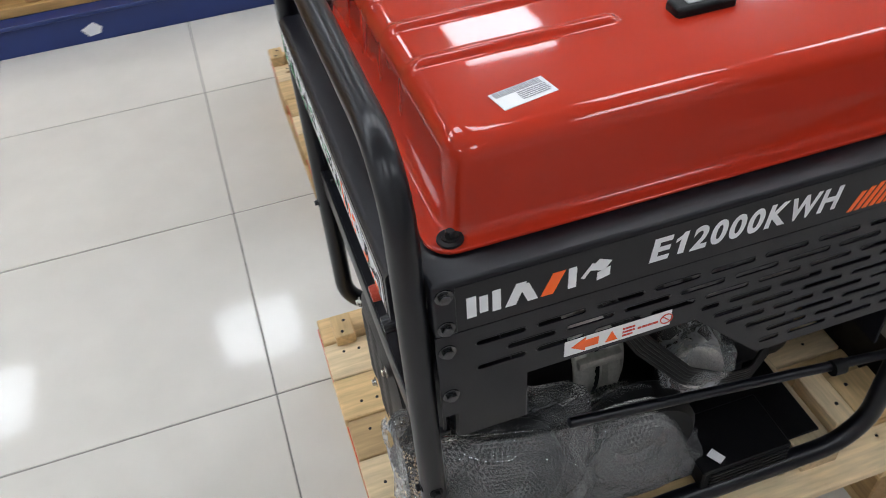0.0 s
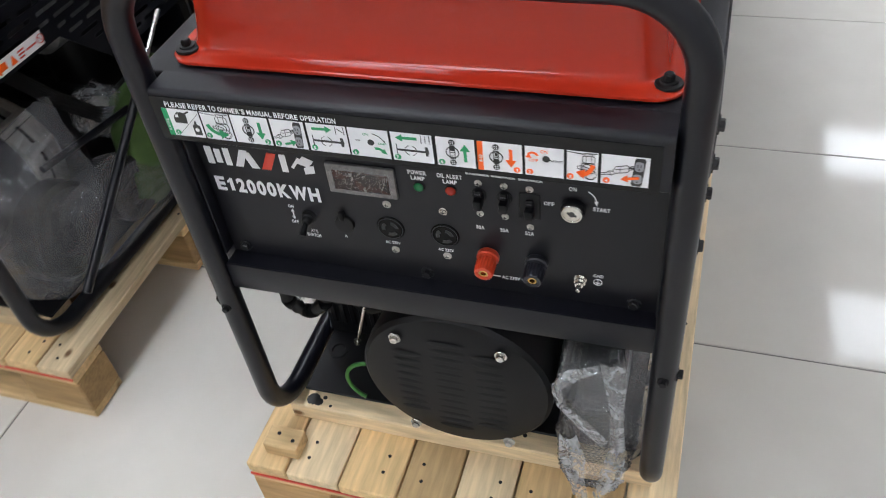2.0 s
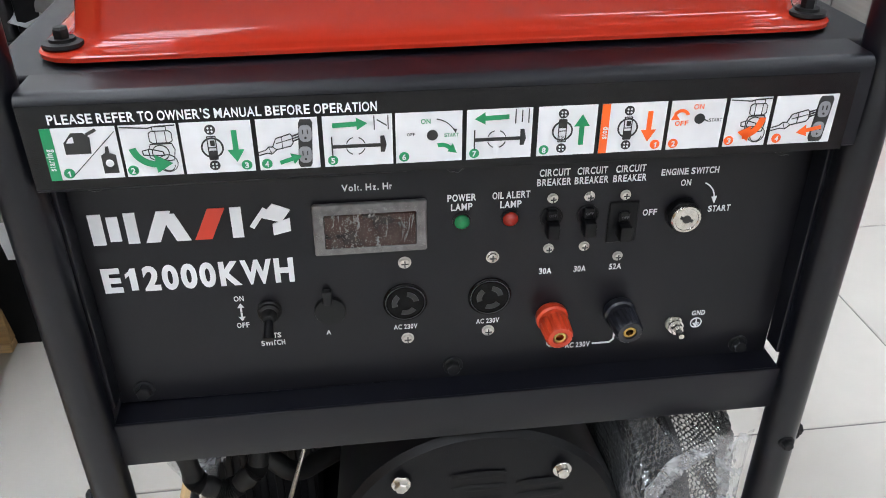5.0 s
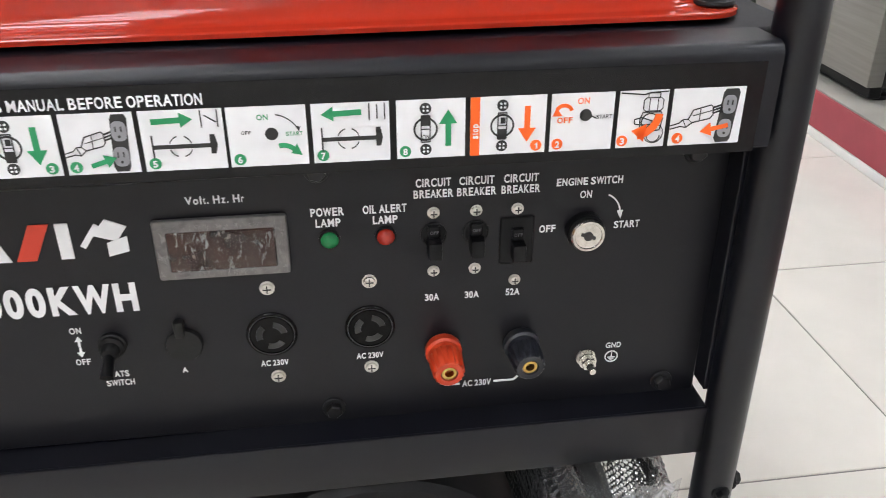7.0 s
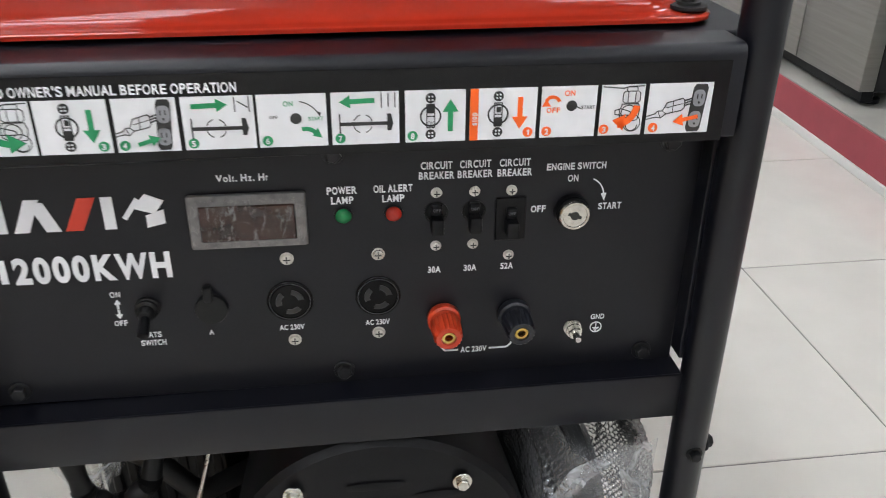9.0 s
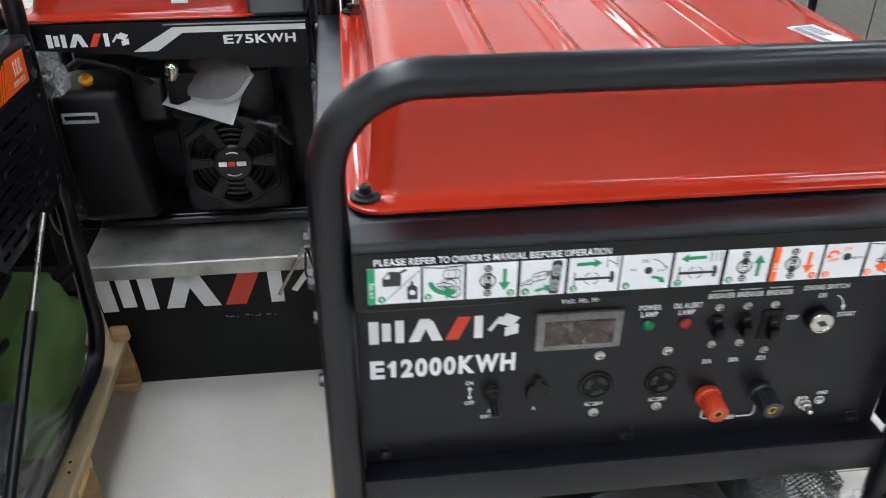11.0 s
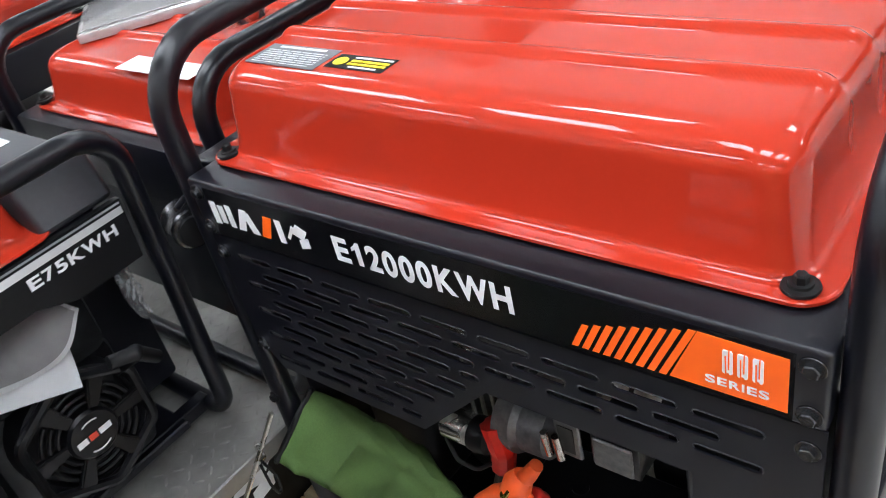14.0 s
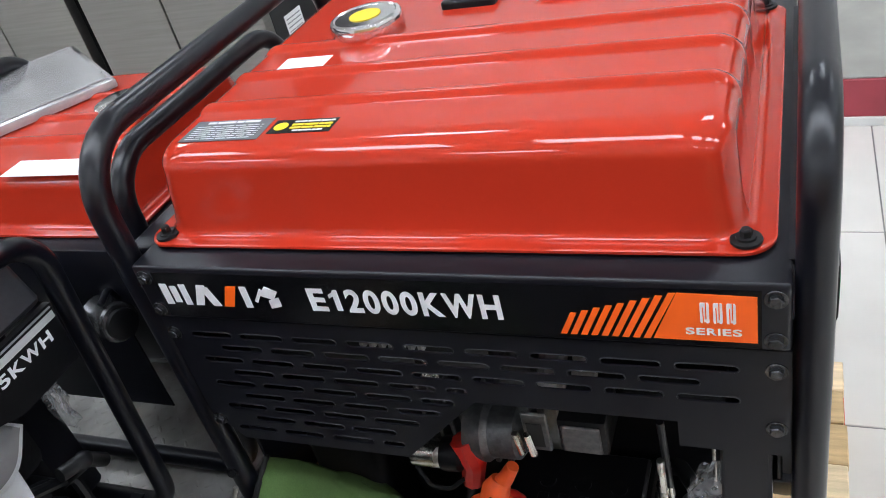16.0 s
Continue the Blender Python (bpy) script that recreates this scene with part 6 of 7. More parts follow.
wrapped_wheel((-0.83, 0.42), 0.05, 0.19, 0.19, 0.37, 11, 0.07, DULLFILM, LOOSE, cell=0.0001, pitch=0.005, slant=(0.36, 0.64, 0.8))


def canvas_bag(points, seed, label):
    """A slack canvas bag through stations of (place, half thickness, half width, across)."""
    bm = bmesh.new()
    n = 40
    st = []
    for i in range(25):
        f = i / 24 * (len(points) - 1)
        k = min(int(f), len(points) - 2)
        u = f - k
        u = u * u * (3 - 2 * u)
        mix = lambda a, b: a + (b - a) * u
        st.append((Vector(points[k][0]).lerp(Vector(points[k + 1][0]), u), mix(points[k][1], points[k + 1][1]), mix(points[k][2], points[k + 1][2]), Vector(points[k][3]).lerp(Vector(points[k + 1][3]), u).normalized()))
    rings = []
    for i, (c, th, w, across) in enumerate(st):
        along = (st[min(i + 1, 24)][0] - st[max(i - 1, 0)][0]).normalized()
        out = along.cross(across).normalized()
        ring = []
        for j in range(n):
            a = 2 * math.pi * j / n
            ca, sa = math.cos(a), math.sin(a)
            p = across * (w * (abs(ca) ** 0.6) * (1 if ca > 0 else -1)) + out * (th * (abs(sa) ** 0.8) * (1 if sa > 0 else -1))
            wr = noise.noise(Vector((i * 0.22, ca * 1.6, sa * 1.3 + seed))) * min(0.018, th * 0.55) + noise.noise(Vector((i * 0.5, ca * 3, sa * 2 + seed))) * min(0.011, th * 0.35)
            wr -= 0.005 * math.exp(-((i * 0.16 + ca * 1.1 - 2.4) / 0.16) ** 2) + 0.004 * math.exp(-((i * 0.16 - ca * 0.9 - 3.2) / 0.14) ** 2)
            ring.append(bm.verts.new(c + p + out * wr * (1 if sa > 0 else -1)))
        rings.append(ring)
    for a, b in zip(rings, rings[1:]):
        for j in range(n):
            bm.faces.new((a[j], a[(j + 1) % n], b[(j + 1) % n], b[j]))
    bm.faces.new(rings[0][::-1]), bm.faces.new(rings[-1])
    c0 = points[-1][0]
    ob = root("canvas_bag", c0, label, "bag", "canvas bags")
    rim, foot = [v.co.copy() for v in rings[0]], [v.co.copy() for v in rings[-1]]
    part("bag_body", bm, GREENCLOTH, ob, smooth=70)
    part("black_piping", sweep(bmesh.new(), rim, 0.0045, 8, True), RUBBER, ob, "black cloth piping round the opening")
    part("black_piping", sweep(bmesh.new(), foot, 0.0035, 8, True), RUBBER, ob, "black cloth piping along the bottom seam")
    return ob


ACROSS = (0.05, 1, 0.1)
SLING, LOW = (0.77, -0.14, 0.63), (0.16, -0.71, 0.68)
canvas_bag([((-0.31, 0.705, 0.436), 0.01, 0.056, SLING), ((-0.3, 0.672, 0.42), 0.02, 0.062, (0.66, -0.28, 0.67)), ((-0.287, 0.63, 0.394), 0.026, 0.067, (0.5, -0.46, 0.7)), ((-0.275, 0.575, 0.36), 0.025, 0.068, (0.33, -0.6, 0.7)), ((-0.268, 0.53, 0.332), 0.018, 0.064, LOW), ((-0.265, 0.506, 0.318), 0.006, 0.062, LOW)], 2.0,
           "slack green canvas tool bag leaning in the generator frame")
canvas_bag([((-0.88, 0.6, 0.42), 0.03, 0.07, ACROSS), ((-0.85, 0.59, 0.38), 0.05, 0.12, ACROSS), ((-0.82, 0.58, 0.32), 0.055, 0.14, ACROSS), ((-0.825, 0.56, 0.25), 0.05, 0.14, ACROSS), ((-0.84, 0.56, 0.2), 0.035, 0.13, ACROSS)], 6.0,
           "slack green canvas tool bag in the second generator frame")
pr = root("prop_rod", (-0.79, 0.2, 0.205), "black telescopic prop rod leaning in the generator frame", "rod")
part("outer_tube", sweep(bmesh.new(), [(-0.775, 0.16, 0.225), (-0.775, 0.5, 0.46)], 0.009, 12), TUBE, pr)
part("inner_rod", sweep(bmesh.new(), [(-0.775, 0.5, 0.46), (-0.775, 0.64, 0.557)], 0.005, 10), STEEL, pr)
tag = tagged(solid("paper_tag", boxed((-0.012, -0.008, 0), (0.012, 0.008, 0.001)), PAPER), "small white paper tag on the tool box", "paper tag")
tag.location, tag.rotation_euler = (0.278, 0.452, 0.2625), (0, 0, 0.5)


# ---- display stand with checker plate ----
stand = root("display_stand", (-0.2, 1.2, 0), "black display stand with aluminium checker plate top", "display stand")
stand.location = (-0.204, 1.214, 0)
SX0, SX1, SY1 = -0.79, 0.27, 1.95
fb = bmesh.new()
v = [fb.verts.new(p) for p in ((SX0, 0.8, 0.332), (SX1, 0.8, 0.332), (SX1, 0.876, 0.0), (SX0, 0.876, 0.0), (SX0, 0.83, 0.332), (SX1, 0.83, 0.332), (SX1, 0.906, 0.0), (SX0, 0.906, 0.0))]
for f in ((0, 1, 2, 3), (7, 6, 5, 4), (0, 4, 5, 1), (1, 5, 6, 2), (2, 6, 7, 3), (3, 7, 4, 0)):
    fb.faces.new([v[i] for i in f])
STANDBLACK = material("black_lacquered_board", (0.0035, 0.0035, 0.004), 0.45, spec=0.17, grain=0.15, scale=60, spots=0.2, spot_scale=6, rough_var=0.12)
board = part("front_board", fb, STANDBLACK, stand, "scuffed black front board with large white mark")
part("side_board", boxed((SX0, 0.91, 0), (SX0 + 0.025, SY1, 0.33)), STANDBLACK, stand)
part("side_board", boxed((SX1 - 0.025, 0.91, 0), (SX1, SY1, 0.33)), STANDBLACK, stand)
part("back_board", boxed((SX0, SY1, 0), (SX1, SY1 + 0.025, 0.33)), STANDBLACK, stand)
pl = bmesh.new()
box(pl, (SX0 - 0.004, 0.782, 0.352), (SX1 + 0.004, SY1 + 0.03, 0.358), 0.002, 1)
box(pl, (SX0 - 0.004, 0.781, 0.326), (SX1 + 0.004, 0.786, 0.357), 0.001, 1)
top = part("checker_top", pl, CHECKER, stand, "worn aluminium checker plate with folded edge")
# raised lozenges in alternating directions
tread = bmesh.new()
for ix in range(int((SX1 - SX0) / 0.024)):
    for iy in range(int((SY1 - 0.79) / 0.024)):
        c = Vector((SX0 + 0.014 + 0.024 * ix, 0.798 + 0.024 * iy, 0.358))
        a = radians(45 if (ix + iy) % 2 else -45)
        u, w = Vector((math.cos(a), math.sin(a), 0)), Vector((-math.sin(a), math.cos(a), 0))
        rim = [tread.verts.new(c + u * p * 0.0105 + w * q * 0.0036 + Vector((0, 0, -0.0004))) for p, q in ((1, 0), (0.4, 1), (-0.4, 1), (-1, 0), (-0.4, -1), (0.4, -1))]
        lid = [tread.verts.new(c + u * p * 0.006 + Vector((0, 0, 0.0014))) for p in (1, -1)]
        for f in ((0, 1, None), (1, 2, 0), (2, 3, None), (3, 4, None), (4, 5, 0), (5, 0, None)):
            p, q = rim[f[0]], rim[f[1]]
            if f[2] == 0:
                tread.faces.new((p, q, lid[1], lid[0]) if f[0] == 1 else (p, q, lid[0], lid[1]))
            else:
                tread.faces.new((p, q, lid[0] if f[0] in (0, 5) else lid[1]))
tagged(part("tread_pattern", tread, CHECKER, top, smooth=60), kind="stuff")
slope = on((0, 0.8, 0.332), (1, 0, 0), (0, -0.076, 0.332))
brand_mark(slope, -0.787, -0.108, 0.1, 0.362, board, REDPRINT)
sc = bmesh.new()
for i in range(9):
    x = -0.55 + 0.012 * i + 0.004 * math.sin(i * 5)
    flat(sc, slope, rect(x, -0.143 - 0.002 * (i % 3), x + 0.004 + 0.006 * (i % 2), -0.1415 - 0.002 * (i % 3)), 0.0005)
part("scuff_marks", sc, PRINTGREY, board)


# black block added to hide the bright floor beyond the stand
plinth = root("display_plinth", (-1.3, 1.45, 0), "plain black filler block behind the second generator", "display plinth")
part("body", boxed((-1.75, 1.22, 0.04), (-0.865, 1.75, 0.59), 0.004, 1), STANDBLACK, plinth)
part("top_board", boxed((-1.76, 1.21, 0.5905), (-0.86, 1.76, 0.61), 0.003, 1), STANDBLACK, plinth)
part("kick_board", boxed((-1.73, 1.26, 0), (-0.88, 1.73, 0.0395), 0.002, 1), STANDBLACK, plinth)


# ---- smaller generator on the stand ----
def small_generator():
    g = root("generator", (-0.55, 1.03, 0.358), "smaller open-frame petrol generator with red tank and black fascia", "generator", "small generators")
    xl, xr, yf, yb, r = -0.835, -0.312, 0.806, 1.26, 0.0145
    for y in (yf, yb):
        s = 1 if y == yf else -1
        part("frame_loop", tubed([(xl, 1.033, 0.374), (xl, y + s * 0.06, 0.374), (xl, y, 0.9), (xr, y, 0.9), (xr + 0.014, y + s * 0.065, 0.374), (xr + 0.014, 1.033, 0.374)], r, 0.06, 16), TUBE, g)
    for y in (0.93, 1.18):
        part("base_rail", boxed((xl, y - 0.012, 0.366), (xr + 0.014, y + 0.012, 0.39), 0.002, 1), TUBE, g)
    bm = bmesh.new()
    v = []
    low = [(-0.80, 0.765), (-0.63, 0.752), (-0.6, 0.742), (-0.48, 0.742), (-0.43, 0.722), (-0.335, 0.722)]
    for y in (0.818, 0.828):
        v.append([bm.verts.new((x, y, z)) for x, z in low + [(-0.33, 0.806), (-0.80, 0.806)]])
    n = len(v[0])
    bm.faces.new(v[0]), bm.faces.new(v[1][::-1])
    for i in range(n):
        bm.faces.new((v[0][i], v[1][i], v[1][(i + 1) % n], v[0][(i + 1) % n]))
    fas = part("front_fascia", bm, PLASTIC, g, "black front fascia with silver stripe and white lettering")
    fs = on((0, 0.818, 0), (1, 0, 0))
    bm = bmesh.new()
    flat(bm, fs, [(-0.625, 0.757), (-0.585, 0.757), (-0.54, 0.787), (-0.333, 0.7875), (-0.333, 0.797), (-0.555, 0.797)], 0.0006)
    part("silver_stripe", bm, material("silver_film", (0.6, 0.6, 0.6), 0.35, 0.3, grain=0.05, scale=30), fas)
    bm = bmesh.new()
    flat(bm, fs, [(-0.57, 0.8005), (-0.333, 0.8005), (-0.333, 0.803), (-0.57, 0.803)], 0.0006)
    part("thin_stripe", bm, PRINTGREY, fas)
    brand_mark(fs, -0.762, 0.768, 0.022, 0.1, fas, REDPRINT)
    part("model_lettering", words("E75KWH", fs, -0.473, 0.7665, 0.0145, 0.122, bold=0.03), WHITE, fas)
    tank = tank_mesh(-0.61, 1.03, 0.2, 0.21, 0.81, 0.895, (-0.07, 0.0, 0.07), 0.3, 320, 48)
    part("fuel_tank", tank, RED, g, "glossy red fuel tank", 40)
    tr = bmesh.new()
    box(tr, (-0.43, 0.828, 0.806), (-0.328, 1.24, 0.872), 0.009, 3)
    for v in tr.verts:
        if v.co.z > 0.84 and v.co.y < 0.9:
            v.co.y += 0.018
    tr = part("plastic_trim", tr, GREYPLASTIC, g, "dark grey plastic tank trim")
    tf = on((-0.375, 1.07, 0.872), (0, 1, 0), (-1, 0, 0))
    tl = part("trim_label", flat(bmesh.new(), tf, rect(-0.09, -0.02, 0.09, 0.02), 0.0006), PAPER, tr)
    k = bars(bmesh.new(), tf, -0.08, 0.08, -0.015, 0.015, 3, 12, 0.0014)
    part("small_print", k, PRINTGREY, tl)
    bm = lathe(bmesh.new(), [(0.036, 0.885), (0.038, 0.9), (0.03, 0.903), (0.042, 0.906), (0.043, 0.916), (0.036, 0.922), (0, 0.924)], (-0.63, 0.93, 0), (0, 0, 1), 36)
    part("filler_cap", bm, CHROME, g)
    ts = on((0, 0.8475, 0.85), (1, 0, 0), (0, 0.12, 1))
    part("paper_sticker", flat(bmesh.new(), ts, rect(-0.555, -0.02, -0.527, 0.008), 0.001), PAPER, g)
    tp = on((-0.47, 0.92, 0.898), (1, 0.2, 0), (-0.2, 1, 0))
    sk = part("black_sticker", flat(bmesh.new(), tp, rect(-0.02, -0.016, 0.02, 0.016), 0.001), STICKER, g)
    part("sticker_print", bars(bmesh.new(), tp, -0.014, 0.014, -0.01, 0.01, 2, 3, 0.0018), WHITE, sk)
    bm = bmesh.new()
    box(bm, (-0.793, 0.838, 0.42), (-0.668, 0.98, 0.682), 0.02, 4)
    for vv in bm.verts:
        vv.co.x += 0.03 * smoothstep(0.66, 0.42, vv.co.z) * (1 if vv.co.x > -0.7 else 0.3)
    ab = part("air_filter_box", bm, PLASTIC, g, "black plastic air filter housing")
    af = on((0, 0.838, 0), (1, 0, 0))
    lb = part("filter_label", flat(bmesh.new(), af, rect(-0.776, 0.624, -0.713, 0.644), 0.0006), PRINTGREY, ab)
    part("label_field", flat(bmesh.new(), af, rect(-0.771, 0.6305, -0.718, 0.6385), 0.0012), STICKER, lb)
    eng = bmesh.new()
    box(eng, (-0.6, 0.91, 0.39), (-0.39, 1.2, 0.6), 0.02, 2)
    box(eng, (-0.6, 0.88, 0.6), (-0.4, 1.1, 0.7), 0.02, 2)
    eng = part("engine", eng, DARKSTEEL, g)
    part("base_tray", boxed((-0.775, 0.905, 0.372), (-0.35, 1.215, 0.388), 0.003, 1), BLACK, g, "black steel base tray")
    part("alternator_cover", lathe(bmesh.new(), [(0, -0.16), (0.09, -0.16), (0.1, -0.15), (0.1, 0.0), (0.094, 0.012), (0.03, 0.016), (0, 0.016)], (-0.66, 1.04, 0.5), (-1, 0, 0), 40), PLASTIC, g, "round black alternator cover")
    part("carburettor", boxed((-0.66, 0.89, 0.6), (-0.6, 0.96, 0.69), 0.012, 3), DARKSTEEL, eng)
    # black block added to close a bright gap beside the fan cover
    part("muffler_shield", boxed((-0.45, 1.0, 0.4), (-0.288, 1.22, 0.8), 0.01, 2), BLACK, eng)
    # recoil starter with its spoked fan cover
    fc = Vector((-0.49, 0.87, 0.527))
    bm = lathe(bmesh.new(), [(0.09, -0.04), (0.09, 0.0), (0.086, 0.004), (0.08, 0.004), (0.078, -0.012), (0, -0.012)], fc, (0, -1, 0), 40)
    fan = part("recoil_cover", bm, PLASTIC, eng, "black hexagonal recoil starter cover with curved slats")
    part("hub", lathe(bmesh.new(), [(0.037, -0.004), (0.037, 0.018), (0.033, 0.022), (0, 0.024)], fc, (0, -1, 0), 32), FANGREY, fan)
    for i in range(6):
        a = radians(60 * i)
        d, side = Vector((math.cos(a), 0, math.sin(a))), Vector((-math.sin(a), 0, math.cos(a)))
        bm = bmesh.new()
        v = [bm.verts.new(fc + d * p + side * q + Vector((0, y, 0))) for y in (-0.006, -0.017) for p, q in ((0.033, -0.007), (0.082, -0.0125), (0.082, 0.0125), (0.033, 0.007))]
        for f in ((3, 2, 1, 0), (4, 5, 6, 7), (0, 1, 5, 4), (1, 2, 6, 5), (2, 3, 7, 6), (3, 0, 4, 7)):
            bm.faces.new([v[k] for k in f])
        bmesh.ops.bevel(bm, geom=bm.edges[:], offset=0.002, segments=2, affect="EDGES")
        part("spoke", bm, FANGREY, fan)
        for rr in (0.045, 0.056, 0.067):
            pts = [fc + Vector((rr * math.cos(a + radians(12 + 36 * k / 8)), -0.011, rr * math.sin(a + radians(12 + 36 * k / 8)))) for k in range(9)]
            part("slat", sweep(bmesh.new(), pts, 0.0032, 8), FANGREY, fan)
    outer = [fc + Vector((0.096 * math.cos(radians(60 * k + 30)), -0.012, 0.096 * math.sin(radians(60 * k + 30)))) for k in range(6)]
    part("hex_frame", sweep(bmesh.new(), rounded(outer, 0.02, 5, True), 0.0075, 8, True), FANGREY, fan)
    ff = on(fc + Vector((0, -0.024, 0)), (1, 0, 0))
    k = bmesh.new()
    for a, b in ((-0.027, -0.012), (0.006, 0.024)):
        flat(k, ff, rect(a, -0.004, b, 0.005), 0.0004)
    ring_arc(k, ff, 0, 0, 0.024, 0.0022, 235, 305, 8)
    ring_arc(k, ff, 0, 0, 0.024, 0.0022, 62, 118, 8)
    part("hub_print", k, WHITE, eng)
    part("hub_accent", flat(bmesh.new(), ff, rect(-0.009, -0.004, 0.003, 0.005), 0.0004), REDPRINT, eng)
    part("pull_handle", tubed([(-0.435, 0.83, 0.615), (-0.4, 0.826, 0.605), (-0.375, 0.83, 0.575)], lambda f: 0.0095 + 0.003 * math.sin(math.pi * f), 0.03), FANGREY, eng, "grey pull-start handle")
    part("handle_neck", sweep(bmesh.new(), [(-0.402, 0.83, 0.6), (-0.42, 0.87, 0.57)], lambda f: 0.01 - 0.003 * f, 12), FANGREY, eng)
    part("fuel_tap", lathe(bmesh.new(), [(0.008, 0), (0.012, 0.01), (0.012, 0.03), (0.006, 0.035), (0, 0.035)], (-0.575, 0.84, 0.70), (0.2, -0.3, 1), 14), STEEL, eng)
    part("film_scrap", lump((-0.778, 0.838, 0.715), (0.026, 0.012, 0.038), 0.014, 2.5, 3.0, 4, 2.6), FILM, eng, "scrap of crumpled clear film", 80)
    part("film_sleeve", lump((-0.326, 0.93, 0.63), (0.008, 0.018, 0.06), 0.008, 2.2, 9.0, 4, 3.0), FILM, eng, "clear film round a frame leg", 80)
    part("yellow_oil_cap", lathe(bmesh.new(), [(0.011, 0), (0.0125, 0.004), (0.0125, 0.01), (0.006, 0.012), (0.005, 0.02), (0, 0.02)], (-0.734, 0.883, 0.684), (0.1, -0.4, 0.8), 14), OILYELLOW, eng, "yellow plastic oil cap")
    part("vapour_hose", tubed([(-0.75, 0.86, 0.72), (-0.72, 0.84, 0.74), (-0.66, 0.85, 0.72), (-0.62, 0.88, 0.68)], 0.006, 0.02), RUBBER, eng)
    return g


small_generator().location += Vector((-0.008, 0.012, 0.003))

# booklet and sheet tucked under the fascia
def sheet_mesh(low, high, bend, thick):
    """A bent sheet between a lower and an upper edge, each a smooth line through a few places."""
    def along(places, f):
        pts = [Vector(p) for p in places]
        if len(pts) > 2:
            # a smooth line through the places
            ext = [pts[0] * 2 - pts[1], *pts, pts[-1] * 2 - pts[-2]]
            pts = [0.5 * (2 * b + (c - a) * u + (2 * a - 5 * b + 4 * c - d) * u * u + (3 * b - a - 3 * c + d) * u ** 3)
                   for a, b, c, d in zip(ext, ext[1:], ext[2:], ext[3:]) for u in (0, 0.125, 0.25, 0.375, 0.5, 0.625, 0.75, 0.875)] + [pts[-1]]
        run = [0.0]
        for p, q in zip(pts, pts[1:]):
            run.append(run[-1] + (q - p).length)
        d = f * run[-1]
        k = max(i for i in range(len(run)) if run[i] <= d + 1e-9)
        k = min(k, len(pts) - 2)
        return pts[k].lerp(pts[k + 1], (d - run[k]) / max(run[k + 1] - run[k], 1e-9))
    bm = bmesh.new()
    grid = []
    for i in range(25):
        a, b = along(low, i / 24), along(high, i / 24)
        grid.append([bm.verts.new(a.lerp(b, j / 12) + Vector((0, bend * math.sin(math.pi * j / 12), 0))) for j in range(13)])
    for i in range(24):
        for j in range(12):
            bm.faces.new((grid[i][j], grid[i + 1][j], grid[i + 1][j + 1], grid[i][j + 1]))
    bmesh.ops.solidify(bm, geom=bm.faces[:], thickness=thick)
    return bm


def paper_sheet(name, low, high, bend, thick, label, category):
    return solid(name, sheet_mesh(low, high, bend, thick), PAPER, label, category, smooth=60)


def sheet_part(name, low, high, bend, thick, mat, parent):
    return part(name, sheet_mesh(low, high, bend, thick), mat, parent, "", 60)


paper_sheet("leaflet", [(-0.619, 0.901, 0.638), (-0.486, 0.838, 0.616)], [(-0.59, 0.945, 0.682), (-0.464, 0.872, 0.668)], -0.003, 0.001, "white paper sheet hanging over the engine", "leaflet")
COVERPRINT = material("grey_printed_cover", (0.3, 0.29, 0.29), 0.45, grain=0.1, scale=30, spots=0.15, spot_scale=14)
bk = root("booklet", (-0.52, 0.9, 0.68), "curled grey-printed paper booklet hanging under the fascia", "booklet")
sheet_part("back_page", [(-0.578, 0.9, 0.646), (-0.52, 0.868, 0.648), (-0.474, 0.852, 0.662), (-0.439, 0.848, 0.705)], [(-0.563, 0.93, 0.711), (-0.52, 0.924, 0.724), (-0.48, 0.912, 0.729), (-0.456, 0.897, 0.727)], -0.012, 0.004, PAPER, bk)
sheet_part("cover", [(-0.574, 0.896, 0.656), (-0.52, 0.863, 0.658), (-0.478, 0.848, 0.671), (-0.446, 0.845, 0.707)], [(-0.563, 0.925, 0.711), (-0.52, 0.919, 0.724), (-0.48, 0.907, 0.729), (-0.459, 0.893, 0.727)], -0.012, 0.001, COVERPRINT, bk)

# wire pin clipped to the edge of the plate
pin = root("steel_pin", (-0.33, 0.775, 0.356), "thin zinc steel pin hanging at the plate edge", "pin")
part("rod", sweep(bmesh.new(), [(-0.338, 0.698, 0.492), (-0.432, 0.778, 0.283)], 0.0035, 10), STEEL, pin)
part("clip", tubed([(-0.374, 0.728, 0.412), (-0.352, 0.75, 0.388), (-0.33, 0.8, 0.3625)], 0.0045, 0.01), STEEL, pin)
part("tie", tubed([(-0.37, 0.73, 0.408), (-0.373, 0.72, 0.365), (-0.362, 0.722, 0.325), (-0.356, 0.727, 0.365), (-0.366, 0.73, 0.406)], 0.0022, 0.02), RUBBER, pin, "thin black tie")
card = root("tank_card", (-0.66, 0.9, 0.925), "white price card with a blue band standing on the tank", "price card")
cf = on((-0.67, 0.90, 0.925), (1, 0.15, 0), (-0.02, 0.35, 1))
part("card", flat(bmesh.new(), cf, rect(-0.06, 0, 0.06, 0.15), 0, 0.001), PAPER, card)
part("blue_band", flat(bmesh.new(), cf, rect(-0.06, 0.002, 0.06, 0.022), 0.0012), material("blue_print", (0.03, 0.22, 0.6), 0.4, grain=0.05, scale=30), card)
part("print_block", bars(bmesh.new(), cf, -0.05, 0.05, 0.04, 0.13, 6, 4, 0.0014, 0.3), PRINTGREY, card)

